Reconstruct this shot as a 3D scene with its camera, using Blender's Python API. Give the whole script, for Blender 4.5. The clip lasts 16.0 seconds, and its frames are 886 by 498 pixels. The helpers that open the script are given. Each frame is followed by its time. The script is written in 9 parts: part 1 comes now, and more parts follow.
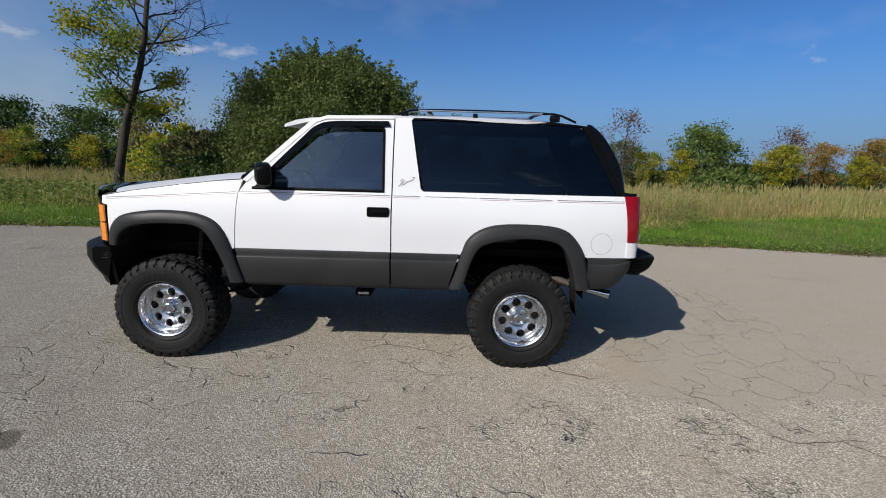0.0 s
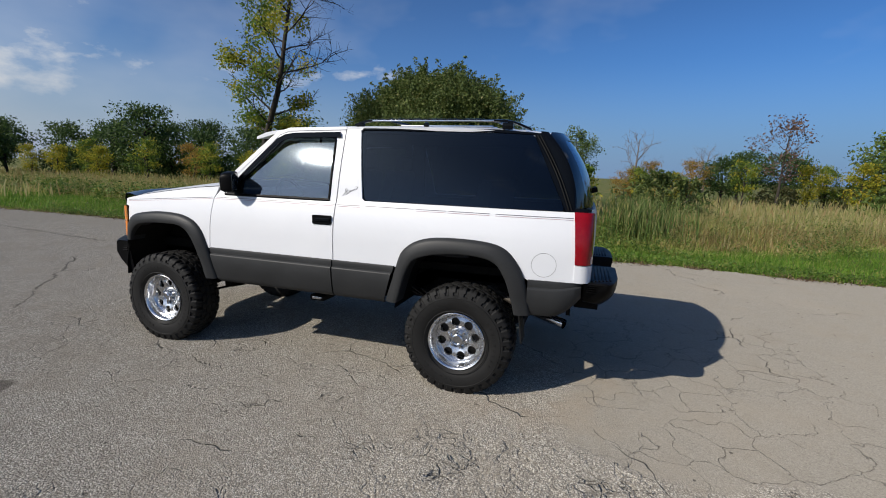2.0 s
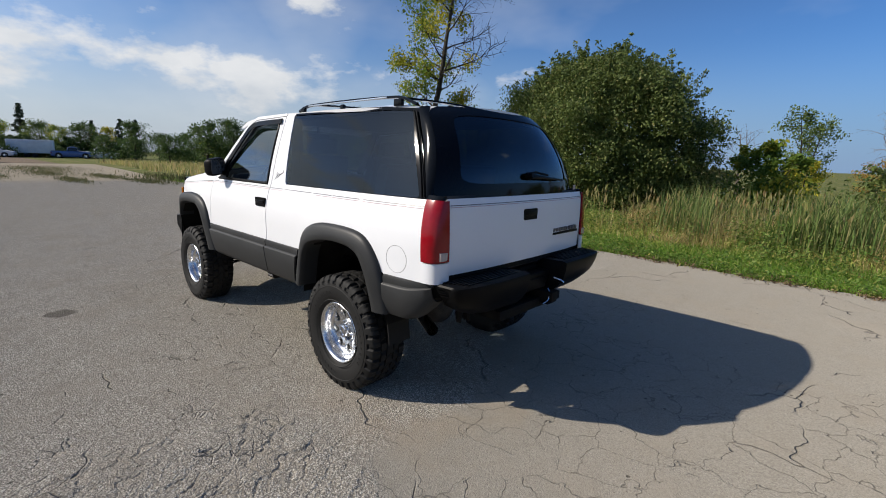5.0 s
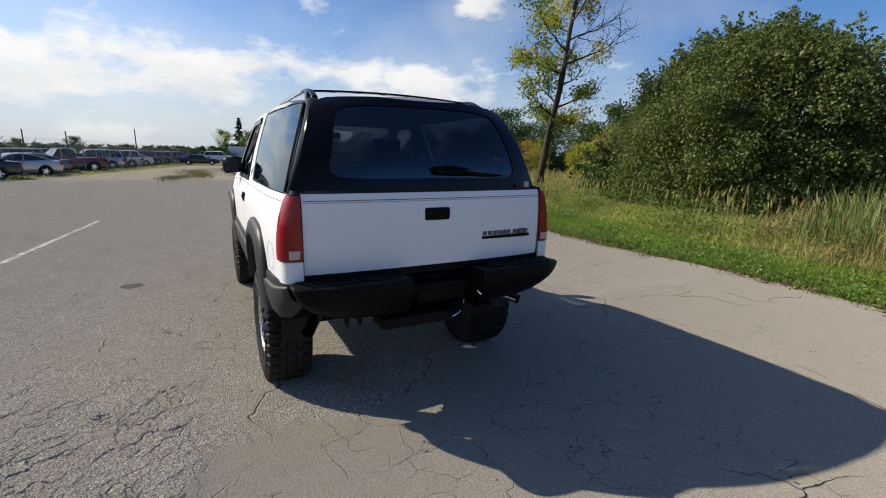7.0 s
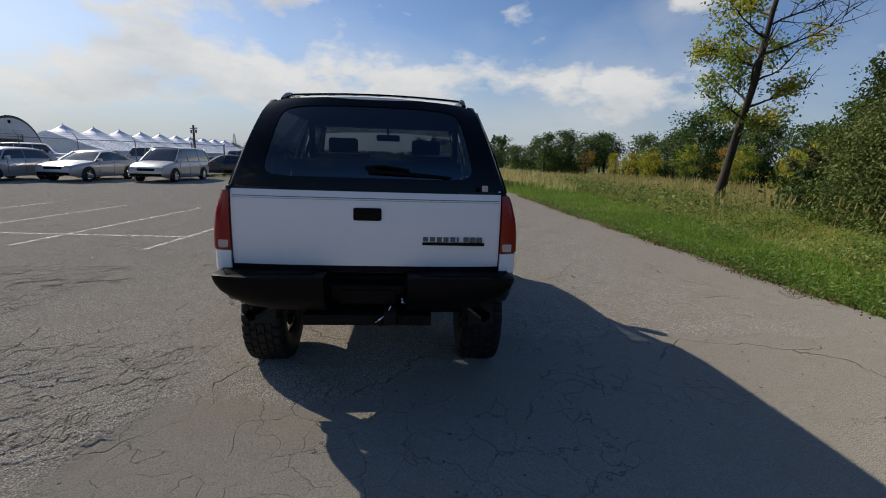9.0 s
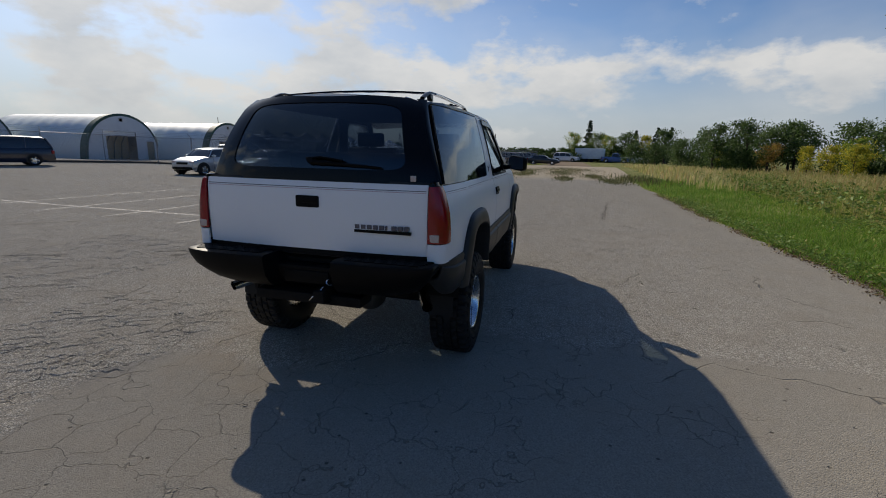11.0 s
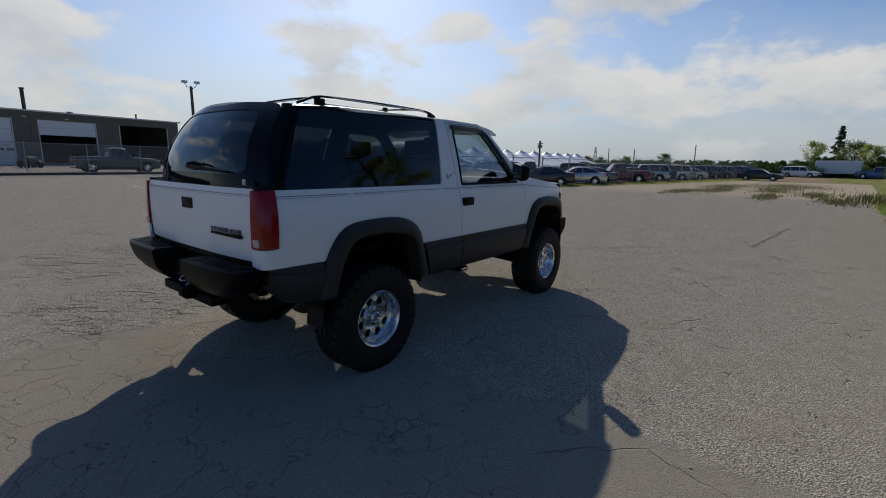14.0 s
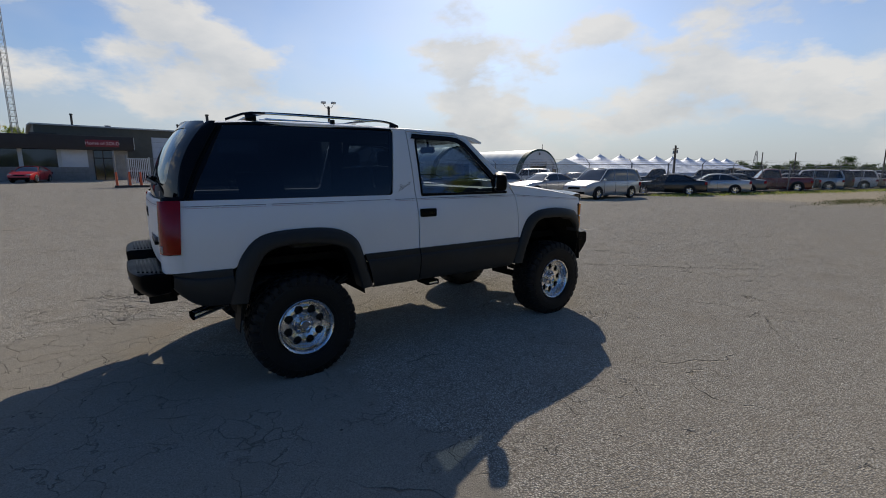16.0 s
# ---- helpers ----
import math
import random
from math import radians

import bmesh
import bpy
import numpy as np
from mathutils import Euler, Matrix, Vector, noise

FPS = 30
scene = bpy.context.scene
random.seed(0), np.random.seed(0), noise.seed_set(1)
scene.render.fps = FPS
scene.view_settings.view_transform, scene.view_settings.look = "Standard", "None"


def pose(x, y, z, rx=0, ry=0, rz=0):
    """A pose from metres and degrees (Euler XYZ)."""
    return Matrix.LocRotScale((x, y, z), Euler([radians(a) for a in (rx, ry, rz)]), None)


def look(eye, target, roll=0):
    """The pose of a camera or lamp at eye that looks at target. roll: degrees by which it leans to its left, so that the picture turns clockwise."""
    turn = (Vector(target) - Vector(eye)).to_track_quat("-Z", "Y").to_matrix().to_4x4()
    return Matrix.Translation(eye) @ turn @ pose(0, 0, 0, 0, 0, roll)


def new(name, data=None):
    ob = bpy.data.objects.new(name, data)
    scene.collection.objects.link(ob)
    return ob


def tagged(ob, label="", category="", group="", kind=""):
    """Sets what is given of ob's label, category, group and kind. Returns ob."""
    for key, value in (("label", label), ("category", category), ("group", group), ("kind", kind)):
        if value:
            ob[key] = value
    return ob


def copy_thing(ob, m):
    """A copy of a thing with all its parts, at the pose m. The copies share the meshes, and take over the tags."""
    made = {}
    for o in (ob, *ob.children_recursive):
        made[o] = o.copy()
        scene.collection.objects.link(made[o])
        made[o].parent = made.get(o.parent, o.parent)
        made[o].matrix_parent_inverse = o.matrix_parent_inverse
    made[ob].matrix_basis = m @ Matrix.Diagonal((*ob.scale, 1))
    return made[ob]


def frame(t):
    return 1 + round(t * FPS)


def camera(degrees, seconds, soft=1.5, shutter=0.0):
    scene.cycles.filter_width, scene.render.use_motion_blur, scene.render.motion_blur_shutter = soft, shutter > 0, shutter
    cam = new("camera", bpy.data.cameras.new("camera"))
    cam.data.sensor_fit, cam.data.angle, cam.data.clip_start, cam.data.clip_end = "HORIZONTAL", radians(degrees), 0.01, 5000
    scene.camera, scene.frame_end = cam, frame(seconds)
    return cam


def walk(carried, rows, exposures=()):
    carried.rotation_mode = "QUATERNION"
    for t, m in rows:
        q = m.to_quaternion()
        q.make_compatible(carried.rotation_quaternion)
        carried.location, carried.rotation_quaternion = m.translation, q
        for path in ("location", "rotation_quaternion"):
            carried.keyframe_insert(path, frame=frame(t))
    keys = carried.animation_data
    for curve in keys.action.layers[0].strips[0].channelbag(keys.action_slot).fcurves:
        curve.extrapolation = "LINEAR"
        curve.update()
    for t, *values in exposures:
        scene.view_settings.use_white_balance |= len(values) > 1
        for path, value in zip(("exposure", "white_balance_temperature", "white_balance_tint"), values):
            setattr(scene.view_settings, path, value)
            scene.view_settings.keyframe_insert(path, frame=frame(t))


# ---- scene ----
cam = camera(89.0, 16.0, soft=1.0)
PATH = [
    (0, (0.829, -4.316, 1.593), (0.815, -2.352, 1.219), 1.6),
    (0.5, (1.176, -4.227, 1.609), (1.023, -2.262, 1.267), 1.6),
    (1, (1.584, -4.227, 1.629), (1.282, -2.278, 1.301), 1.7),
    (1.5, (1.926, -4.095, 1.601), (1.477, -2.175, 1.267), 1.7),
    (2, (2.258, -3.965, 1.61), (1.665, -2.084, 1.276), 2.0),
    (2.5, (2.647, -3.884, 1.611), (1.928, -2.048, 1.274), 2.2),
    (3, (2.923, -3.668, 1.594), (2.102, -1.877, 1.249), 2.5),
    (3.5, (3.2, -3.419, 1.592), (2.269, -1.686, 1.229), 2.4),
    (4, (3.552, -3.21, 1.602), (2.474, -1.567, 1.227), 2.0),
    (4.2, (3.651, -3.114, 1.608), (2.516, -1.511, 1.231), 2.0),
    (6.5, (4.55, -1.564, 1.562), (2.907, -0.493, 1.168), 0.9),
    (7, (4.73, -1.224, 1.59), (2.996, -0.31, 1.191), 1.0),
    (7.5, (4.795, -0.872, 1.585), (2.979, -0.134, 1.186), 1.5),
    (8, (4.85, -0.488, 1.598), (2.964, 0.06, 1.217), 1.7),
    (8.5, (4.96, -0.115, 1.62), (3.025, 0.222, 1.246), 1.5),
    (9, (4.974, 0.223, 1.587), (3.019, 0.386, 1.197), 1.9),
    (9.5, (4.994, 0.572, 1.601), (3.035, 0.564, 1.2), 1.5),
    (10, (5.079, 0.957, 1.617), (3.133, 0.768, 1.195), 1.1),
    (10.2, (5.062, 1.066, 1.612), (3.123, 0.819, 1.187), 1.2),
    (12.3, (4.464, 2.486, 1.569), (2.716, 1.605, 1.159), 1.0),
    (12.5, (4.39, 2.623, 1.58), (2.668, 1.692, 1.169), 1.0),
    (13, (4.211, 2.956, 1.592), (2.544, 1.926, 1.19), 1.3),
    (13.5, (3.931, 3.125, 1.564), (2.32, 2.003, 1.181), 1.4),
    (14, (3.668, 3.325, 1.56), (2.133, 2.1, 1.183), 1.0),
    (14.5, (3.419, 3.615, 1.572), (1.989, 2.273, 1.18), 0.7),
    (15, (3.102, 3.789, 1.543), (1.763, 2.358, 1.145), 1.0),
    (15.5, (2.777, 4.008, 1.553), (1.532, 2.487, 1.184), 0.6),
    (16, (2.473, 4.24, 1.582), (1.341, 2.627, 1.238), 0.2),
]
EXPOSURE = [(0.0, -0.26, 6420, 10), (3.5, -0.24, 6400, 10), (6.5, 0.26, 6880, 10), (8.0, 0.12, 6880, 10), (9.0, -0.14, 6850, 10), (10.0, -0.17, 6950, 10), (12.5, -0.33, 6880, 10), (16.0, -0.15, 6950, 10)]
walk(cam, [(t, look(eye, target, roll)) for t, eye, target, roll in PATH], EXPOSURE)

# ---- light: low autumn sun behind thin haze, blue sky with fair-weather clouds ----
SUN_WAY = Vector((-1.365, -1.54, 1.47)).normalized()      # from the ground towards the sun
SUN_ELEV = math.asin(SUN_WAY.z)
SUN_AZIM = math.atan2(SUN_WAY.x, SUN_WAY.y)
world = bpy.data.worlds.new("sky")
scene.world = world
world.use_nodes = True
wn, wl = world.node_tree.nodes, world.node_tree.links
wn.clear()
w_out = wn.new("ShaderNodeOutputWorld")
w_bg = wn.new("ShaderNodeBackground")
w_sky = wn.new("ShaderNodeTexSky")
w_sky.sky_type, w_sky.sun_disc = "NISHITA", False
w_sky.sun_elevation, w_sky.sun_rotation = SUN_ELEV, SUN_AZIM
w_sky.air_density, w_sky.dust_density, w_sky.ozone_density = 1.0, 1.0, 3.0
w_bg.inputs["Strength"].default_value = 0.074
w_co = wn.new("ShaderNodeTexCoord")
w_sep = wn.new("ShaderNodeSeparateXYZ")
wl.new(w_co.outputs["Generated"], w_sep.inputs[0])


def w_math(op, a, b=None, clamp=False):
    n = wn.new("ShaderNodeMath")
    n.operation, n.use_clamp = op, clamp
    for i, v in enumerate((a, b)):
        if v is None:
            continue
        if isinstance(v, (int, float)):
            n.inputs[i].default_value = v
        else:
            wl.new(v, n.inputs[i])
    return n.outputs[0]


# haze: the sky pales towards the sun and deepens away from it
w_sun = w_math("ADD", w_math("MULTIPLY", w_sep.outputs[0], SUN_WAY.x / math.cos(SUN_ELEV)), w_math("MULTIPLY", w_sep.outputs[1], SUN_WAY.y / math.cos(SUN_ELEV)))
w_hz = wn.new("ShaderNodeMapRange")
w_hz.interpolation_type = "SMOOTHSTEP"
w_hz.inputs["From Min"].default_value, w_hz.inputs["From Max"].default_value = -1.05, 0.55
wl.new(w_sun, w_hz.inputs["Value"])
w_tint = wn.new("ShaderNodeMix")
w_tint.data_type = "RGBA"
w_tint.inputs["A"].default_value = (0.50, 0.92, 1.46, 1)
w_tint.inputs["B"].default_value = (0.96, 1.15, 1.42, 1)
wl.new(w_hz.outputs[0], w_tint.inputs["Factor"])
w_deep = wn.new("ShaderNodeMix")
w_deep.data_type, w_deep.blend_type = "RGBA", "MULTIPLY"
w_deep.inputs["Factor"].default_value = 1.0
wl.new(w_sky.outputs[0], w_deep.inputs["A"])
wl.new(w_tint.outputs["Result"], w_deep.inputs["B"])
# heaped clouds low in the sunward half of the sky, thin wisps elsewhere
w_flat = wn.new("ShaderNodeCombineXYZ")
wl.new(w_sep.outputs[0], w_flat.inputs[0])
wl.new(w_sep.outputs[1], w_flat.inputs[1])
wl.new(w_math("MULTIPLY", w_sep.outputs[2], 2.1), w_flat.inputs[2])


def w_noise(scale, detail, rough, lift=0.0, seed=0.0):
    n = wn.new("ShaderNodeTexNoise")
    n.inputs["Scale"].default_value, n.inputs["Detail"].default_value, n.inputs["Roughness"].default_value = scale, detail, rough
    ad = wn.new("ShaderNodeVectorMath")
    ad.operation = "ADD"
    ad.inputs[1].default_value = (seed, seed * 0.7, lift)
    wl.new(w_flat.outputs[0], ad.inputs[0])
    wl.new(ad.outputs[0], n.inputs["Vector"])
    return n.outputs[0]


def w_step(v, lo, hi, a=0.0, b=1.0):
    n = wn.new("ShaderNodeMapRange")
    n.interpolation_type = "SMOOTHSTEP"
    for k, q in (("From Min", lo), ("From Max", hi), ("To Min", a), ("To Max", b)):
        n.inputs[k].default_value = q
    wl.new(v, n.inputs["Value"])
    return n.outputs[0]


CLOUD_SEED = 2.7
w_side = w_step(w_sun, -0.15, 0.45, -0.14, -0.055)


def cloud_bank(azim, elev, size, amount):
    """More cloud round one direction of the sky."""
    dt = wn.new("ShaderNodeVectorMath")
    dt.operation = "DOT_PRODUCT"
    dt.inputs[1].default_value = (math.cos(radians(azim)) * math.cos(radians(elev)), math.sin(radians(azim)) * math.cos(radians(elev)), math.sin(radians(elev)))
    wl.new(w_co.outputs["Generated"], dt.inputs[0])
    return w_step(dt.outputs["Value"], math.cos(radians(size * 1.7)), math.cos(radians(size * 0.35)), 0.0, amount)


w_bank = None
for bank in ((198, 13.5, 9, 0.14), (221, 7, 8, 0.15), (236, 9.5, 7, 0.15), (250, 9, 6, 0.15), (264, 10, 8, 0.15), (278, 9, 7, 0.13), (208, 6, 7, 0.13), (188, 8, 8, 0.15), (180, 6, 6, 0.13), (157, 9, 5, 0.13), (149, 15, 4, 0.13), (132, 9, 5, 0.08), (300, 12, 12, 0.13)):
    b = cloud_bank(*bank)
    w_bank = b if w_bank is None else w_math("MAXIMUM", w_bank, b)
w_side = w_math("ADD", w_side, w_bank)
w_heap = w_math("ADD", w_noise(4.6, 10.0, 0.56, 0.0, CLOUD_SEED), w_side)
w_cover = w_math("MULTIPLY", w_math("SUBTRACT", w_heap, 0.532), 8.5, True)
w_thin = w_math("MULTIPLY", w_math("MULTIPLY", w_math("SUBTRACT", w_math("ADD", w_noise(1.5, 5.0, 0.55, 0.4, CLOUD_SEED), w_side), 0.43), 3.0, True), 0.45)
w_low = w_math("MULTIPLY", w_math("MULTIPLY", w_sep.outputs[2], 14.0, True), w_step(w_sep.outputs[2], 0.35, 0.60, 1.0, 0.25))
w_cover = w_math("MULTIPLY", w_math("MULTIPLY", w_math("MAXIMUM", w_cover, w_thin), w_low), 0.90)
# lit tops and greyer bases: cloud just above a point shades it
w_body = wn.new("ShaderNodeMix")
w_body.data_type = "RGBA"
w_body.inputs["A"].default_value = (11.0, 11.2, 11.4, 1)
w_body.inputs["B"].default_value = (7.3, 8.0, 8.9, 1)
w_above = w_math("ADD", w_noise(4.6, 8.0, 0.56, 0.10, CLOUD_SEED), w_math("MULTIPLY", w_side, 0.4))
wl.new(w_math("MULTIPLY", w_math("SUBTRACT", w_above, 0.46), 3.0, True), w_body.inputs["Factor"])
w_mix = wn.new("ShaderNodeMix")
w_mix.data_type = "RGBA"
wl.new(w_body.outputs["Result"], w_mix.inputs["B"])
wl.new(w_cover, w_mix.inputs["Factor"])
# the blue deepens towards the zenith
w_zen = wn.new("ShaderNodeMapRange")
w_zen.inputs["From Min"].default_value, w_zen.inputs["From Max"].default_value = 0.25, 0.75
w_zen.inputs["To Min"].default_value, w_zen.inputs["To Max"].default_value = 1.12, 0.68
wl.new(w_sep.outputs[2], w_zen.inputs["Value"])
w_blue = wn.new("ShaderNodeVectorMath")
w_blue.operation = "SCALE"
wl.new(w_deep.outputs["Result"], w_blue.inputs[0])
wl.new(w_math("MULTIPLY", w_zen.outputs[0], w_step(w_sep.outputs[2], 0.60, 0.86, 1.0, 1.8)), w_blue.inputs["Scale"])      # unseen sky overhead made brighter, added to fill the shadows
# pale haze along the horizon, whiter below the sun
w_hcol = wn.new("ShaderNodeMix")
w_hcol.data_type = "RGBA"
w_hcol.inputs["A"].default_value = (3.0, 4.8, 7.9, 1)
w_hcol.inputs["B"].default_value = (6.3, 7.2, 8.4, 1)
wl.new(w_hz.outputs[0], w_hcol.inputs["Factor"])
w_haze = wn.new("ShaderNodeMix")
w_haze.data_type = "RGBA"
w_hf = wn.new("ShaderNodeMapRange")
w_hf.interpolation_type = "SMOOTHSTEP"
w_hf.inputs["From Min"].default_value, w_hf.inputs["From Max"].default_value = -0.02, 0.24
w_hf.inputs["To Min"].default_value, w_hf.inputs["To Max"].default_value = 0.90, 0.0
wl.new(w_sep.outputs[2], w_hf.inputs["Value"])
wl.new(w_hf.outputs[0], w_haze.inputs["Factor"])
wl.new(w_blue.outputs[0], w_haze.inputs["A"])
wl.new(w_hcol.outputs["Result"], w_haze.inputs["B"])
wl.new(w_haze.outputs["Result"], w_mix.inputs["A"])
wl.new(w_mix.outputs["Result"], w_bg.inputs["Color"])
wl.new(w_bg.outputs[0], w_out.inputs[0])

sun_data = bpy.data.lights.new("sun", "SUN")
sun_data.energy, sun_data.angle, sun_data.color = 5.45, radians(0.55), (1.0, 0.93, 0.83)
sun = new("sun", sun_data)
sun.matrix_world = look(SUN_WAY * 60, (0, 0, 0))


# ---- materials ----
def bare(name):
    m = bpy.data.materials.new(name)
    m.use_nodes = True
    return m, m.node_tree.nodes, m.node_tree.links, m.node_tree.nodes["Principled BSDF"]


def ramp(nt, src, stops):
    r = nt.nodes.new("ShaderNodeValToRGB")
    while len(r.color_ramp.elements) < len(stops):
        r.color_ramp.elements.new(0.5)
    for e, (p, c) in zip(r.color_ramp.elements, stops):
        e.position = p
        e.color = (*c, 1) if len(c) == 3 else c
    nt.links.new(src, r.inputs[0])
    return r.outputs[0]


def noise_tex(nt, scale, detail=4.0, rough=0.55, stretch=None):
    co = nt.nodes.new("ShaderNodeTexCoord")
    n = nt.nodes.new("ShaderNodeTexNoise")
    n.inputs["Scale"].default_value, n.inputs["Detail"].default_value, n.inputs["Roughness"].default_value = scale, detail, rough
    if stretch:
        mp = nt.nodes.new("ShaderNodeMapping")
        mp.inputs["Scale"].default_value = stretch
        nt.links.new(co.outputs["Object"], mp.inputs[0])
        nt.links.new(mp.outputs[0], n.inputs["Vector"])
    else:
        nt.links.new(co.outputs["Object"], n.inputs["Vector"])
    return n.outputs[0]


def bump(nt, src, strength, dist, to):
    b = nt.nodes.new("ShaderNodeBump")
    b.inputs["Strength"].default_value, b.inputs["Distance"].default_value = strength, dist
    nt.links.new(src, b.inputs["Height"])
    nt.links.new(b.outputs[0], to.inputs["Normal"])
    return b


def surface(name, dark, light, rough=0.5, scale=6.0, fine=90.0, metal=0.0, coat=0.0, relief=0.0, detail=5.0, spread=(0.3, 0.7), per_object=0.0, rough_var=0.0, spec=0.5):
    """A material with variation at two scales: broad stains and fine grain."""
    m, n, l, p = bare(name)
    nt = m.node_tree
    broad, grain = noise_tex(nt, scale, detail), noise_tex(nt, fine, 3.0)
    add = n.new("ShaderNodeMath")
    add.operation = "MULTIPLY_ADD"
    add.inputs[1].default_value = 0.35
    l.new(grain, add.inputs[0])
    half = n.new("ShaderNodeMath")
    half.operation = "MULTIPLY"
    half.inputs[1].default_value = 0.65
    l.new(broad, half.inputs[0])
    l.new(half.outputs[0], add.inputs[2])
    col = ramp(nt, add.outputs[0], [(spread[0], dark), (spread[1], light)])
    if per_object:
        info = n.new("ShaderNodeObjectInfo")
        hs = n.new("ShaderNodeHueSaturation")
        mr = n.new("ShaderNodeMapRange")
        mr.inputs["To Min"].default_value, mr.inputs["To Max"].default_value = 1 - per_object, 1 + per_object
        l.new(info.outputs["Random"], mr.inputs["Value"])
        l.new(mr.outputs[0], hs.inputs["Value"])
        l.new(col, hs.inputs["Color"])
        col = hs.outputs[0]
    l.new(col, p.inputs["Base Color"])
    p.inputs["Roughness"].default_value, p.inputs["Metallic"].default_value, p.inputs["Coat Weight"].default_value = rough, metal, coat
    p.inputs["Coat Roughness"].default_value = 0.05
    p.inputs["Specular IOR Level"].default_value = spec
    if rough_var:
        mr = n.new("ShaderNodeMapRange")
        mr.inputs["To Min"].default_value, mr.inputs["To Max"].default_value = rough - rough_var, rough + rough_var
        l.new(broad, mr.inputs["Value"])
        l.new(mr.outputs[0], p.inputs["Roughness"])
    if relief:
        bump(nt, add.outputs[0], 0.6, relief, p)
    return m


def pane(name, tint, gloss=0.02, ior=1.5):
    """A thin tinted pane: what passes is tinted, what is mirrored follows Fresnel."""
    m, n, l, p = bare(name)
    n.remove(p)
    tr, gl, fr, mx = n.new("ShaderNodeBsdfTransparent"), n.new("ShaderNodeBsdfGlossy"), n.new("ShaderNodeLayerWeight"), n.new("ShaderNodeMixShader")
    tr.inputs[0].default_value = (*tint, 1)
    gl.inputs["Roughness"].default_value = gloss
    gl.inputs[0].default_value = (0.80, 0.91, 1.0, 1)
    fr.inputs["Blend"].default_value = 0.5
    f0 = ((ior - 1) / (ior + 1)) ** 2
    pw, sc = n.new("ShaderNodeMath"), n.new("ShaderNodeMath")
    pw.operation, sc.operation = "POWER", "MULTIPLY_ADD"
    pw.inputs[1].default_value, sc.inputs[1].default_value, sc.inputs[2].default_value = 5.0, 1 - f0, f0
    l.new(fr.outputs["Facing"], pw.inputs[0])
    l.new(pw.outputs[0], sc.inputs[0])
    l.new(sc.outputs[0], mx.inputs[0])
    l.new(tr.outputs[0], mx.inputs[1])
    l.new(gl.outputs[0], mx.inputs[2])
    l.new(mx.outputs[0], n["Material Output"].inputs[0])
    return m


M_WHITE = surface("white_paint", (0.69, 0.705, 0.73), (0.745, 0.755, 0.775), rough=0.36, scale=1.6, fine=220, coat=0.15, rough_var=0.06, spec=0.22)
M_CLAD = surface("grey_plastic", (0.020, 0.0208, 0.0215), (0.034, 0.035, 0.0358), rough=0.47, scale=3.5, fine=160, relief=0.0006, rough_var=0.1, spec=0.22)
M_BLACK = surface("black_plastic", (0.003, 0.003, 0.0034), (0.006, 0.006, 0.0064), rough=0.42, scale=7, fine=160, relief=0.0004, rough_var=0.1, spec=0.07)
M_GLOSS = surface("gloss_black", (0.003, 0.0035, 0.0045), (0.005, 0.006, 0.0075), rough=0.06, scale=3, fine=120, spec=0.16)
M_UNDER = surface("underbody", (0.004, 0.004, 0.004), (0.014, 0.012, 0.010), rough=0.8, scale=9, fine=70, relief=0.002, spec=0.15)
M_RUST = surface("dusty_steel", (0.03, 0.026, 0.022), (0.10, 0.085, 0.07), rough=0.7, scale=12, fine=90, metal=0.3, relief=0.001)
M_RUBBER = surface("tyre_rubber", (0.005, 0.005, 0.005), (0.013, 0.0128, 0.0124), rough=0.68, scale=9, fine=140, relief=0.0008, rough_var=0.12, spec=0.28)
M_ALLOY = surface("polished_alloy", (0.62, 0.63, 0.65), (0.78, 0.79, 0.80), rough=0.26, scale=14, fine=240, metal=1.0, rough_var=0.09)
M_CHROME = surface("chrome", (0.60, 0.61, 0.63), (0.75, 0.76, 0.78), rough=0.14, scale=10, fine=180, metal=1.0)
M_RED = surface("red_lens", (0.19, 0.003, 0.007), (0.27, 0.004, 0.010), rough=0.14, scale=20, fine=200, spec=0.4)
M_AMBER = surface("amber_lens", (0.72, 0.20, 0.015), (0.90, 0.30, 0.03), rough=0.15, scale=20, fine=200, coat=0.7)
M_CLEAR = surface("clear_lens", (0.34, 0.27, 0.26), (0.46, 0.38, 0.36), rough=0.15, scale=30, fine=200, coat=0.7)
M_STRIPE = surface("pin_stripe", (0.05, 0.05, 0.07), (0.10, 0.09, 0.10), rough=0.4, scale=9, fine=90)
M_STRIPE_R = surface("red_pin_stripe", (0.35, 0.16, 0.18), (0.45, 0.24, 0.25), rough=0.4, scale=9, fine=90)
M_SEAM = surface("seam", (0.006, 0.006, 0.007), (0.015, 0.015, 0.016), rough=0.7)
M_LINE_GREY = surface("shut_line_grey", (0.22, 0.22, 0.23), (0.32, 0.32, 0.33), rough=0.6)
M_GLASS = pane("door_glass", (0.34, 0.42, 0.48), gloss=0.045, ior=2.6)
M_WIND = pane("windscreen_glass", (0.72, 0.78, 0.77), ior=1.7)
M_TINT = pane("privacy_glass", (0.09, 0.11, 0.13), ior=1.62)
M_TINT1 = pane("hatch_privacy_glass", (0.13, 0.15, 0.17), ior=1.72)
M_MIRROR = surface("mirror_glass", (0.03, 0.033, 0.036), (0.04, 0.043, 0.046), rough=0.05, scale=3, fine=60, coat=1.0)
M_SEAT = surface("seat_cloth", (0.03, 0.032, 0.038), (0.06, 0.062, 0.07), rough=0.9, scale=12, fine=300, relief=0.001)
M_TRIM = surface("interior_trim", (0.03, 0.032, 0.037), (0.055, 0.057, 0.063), rough=0.7, scale=5, fine=200)


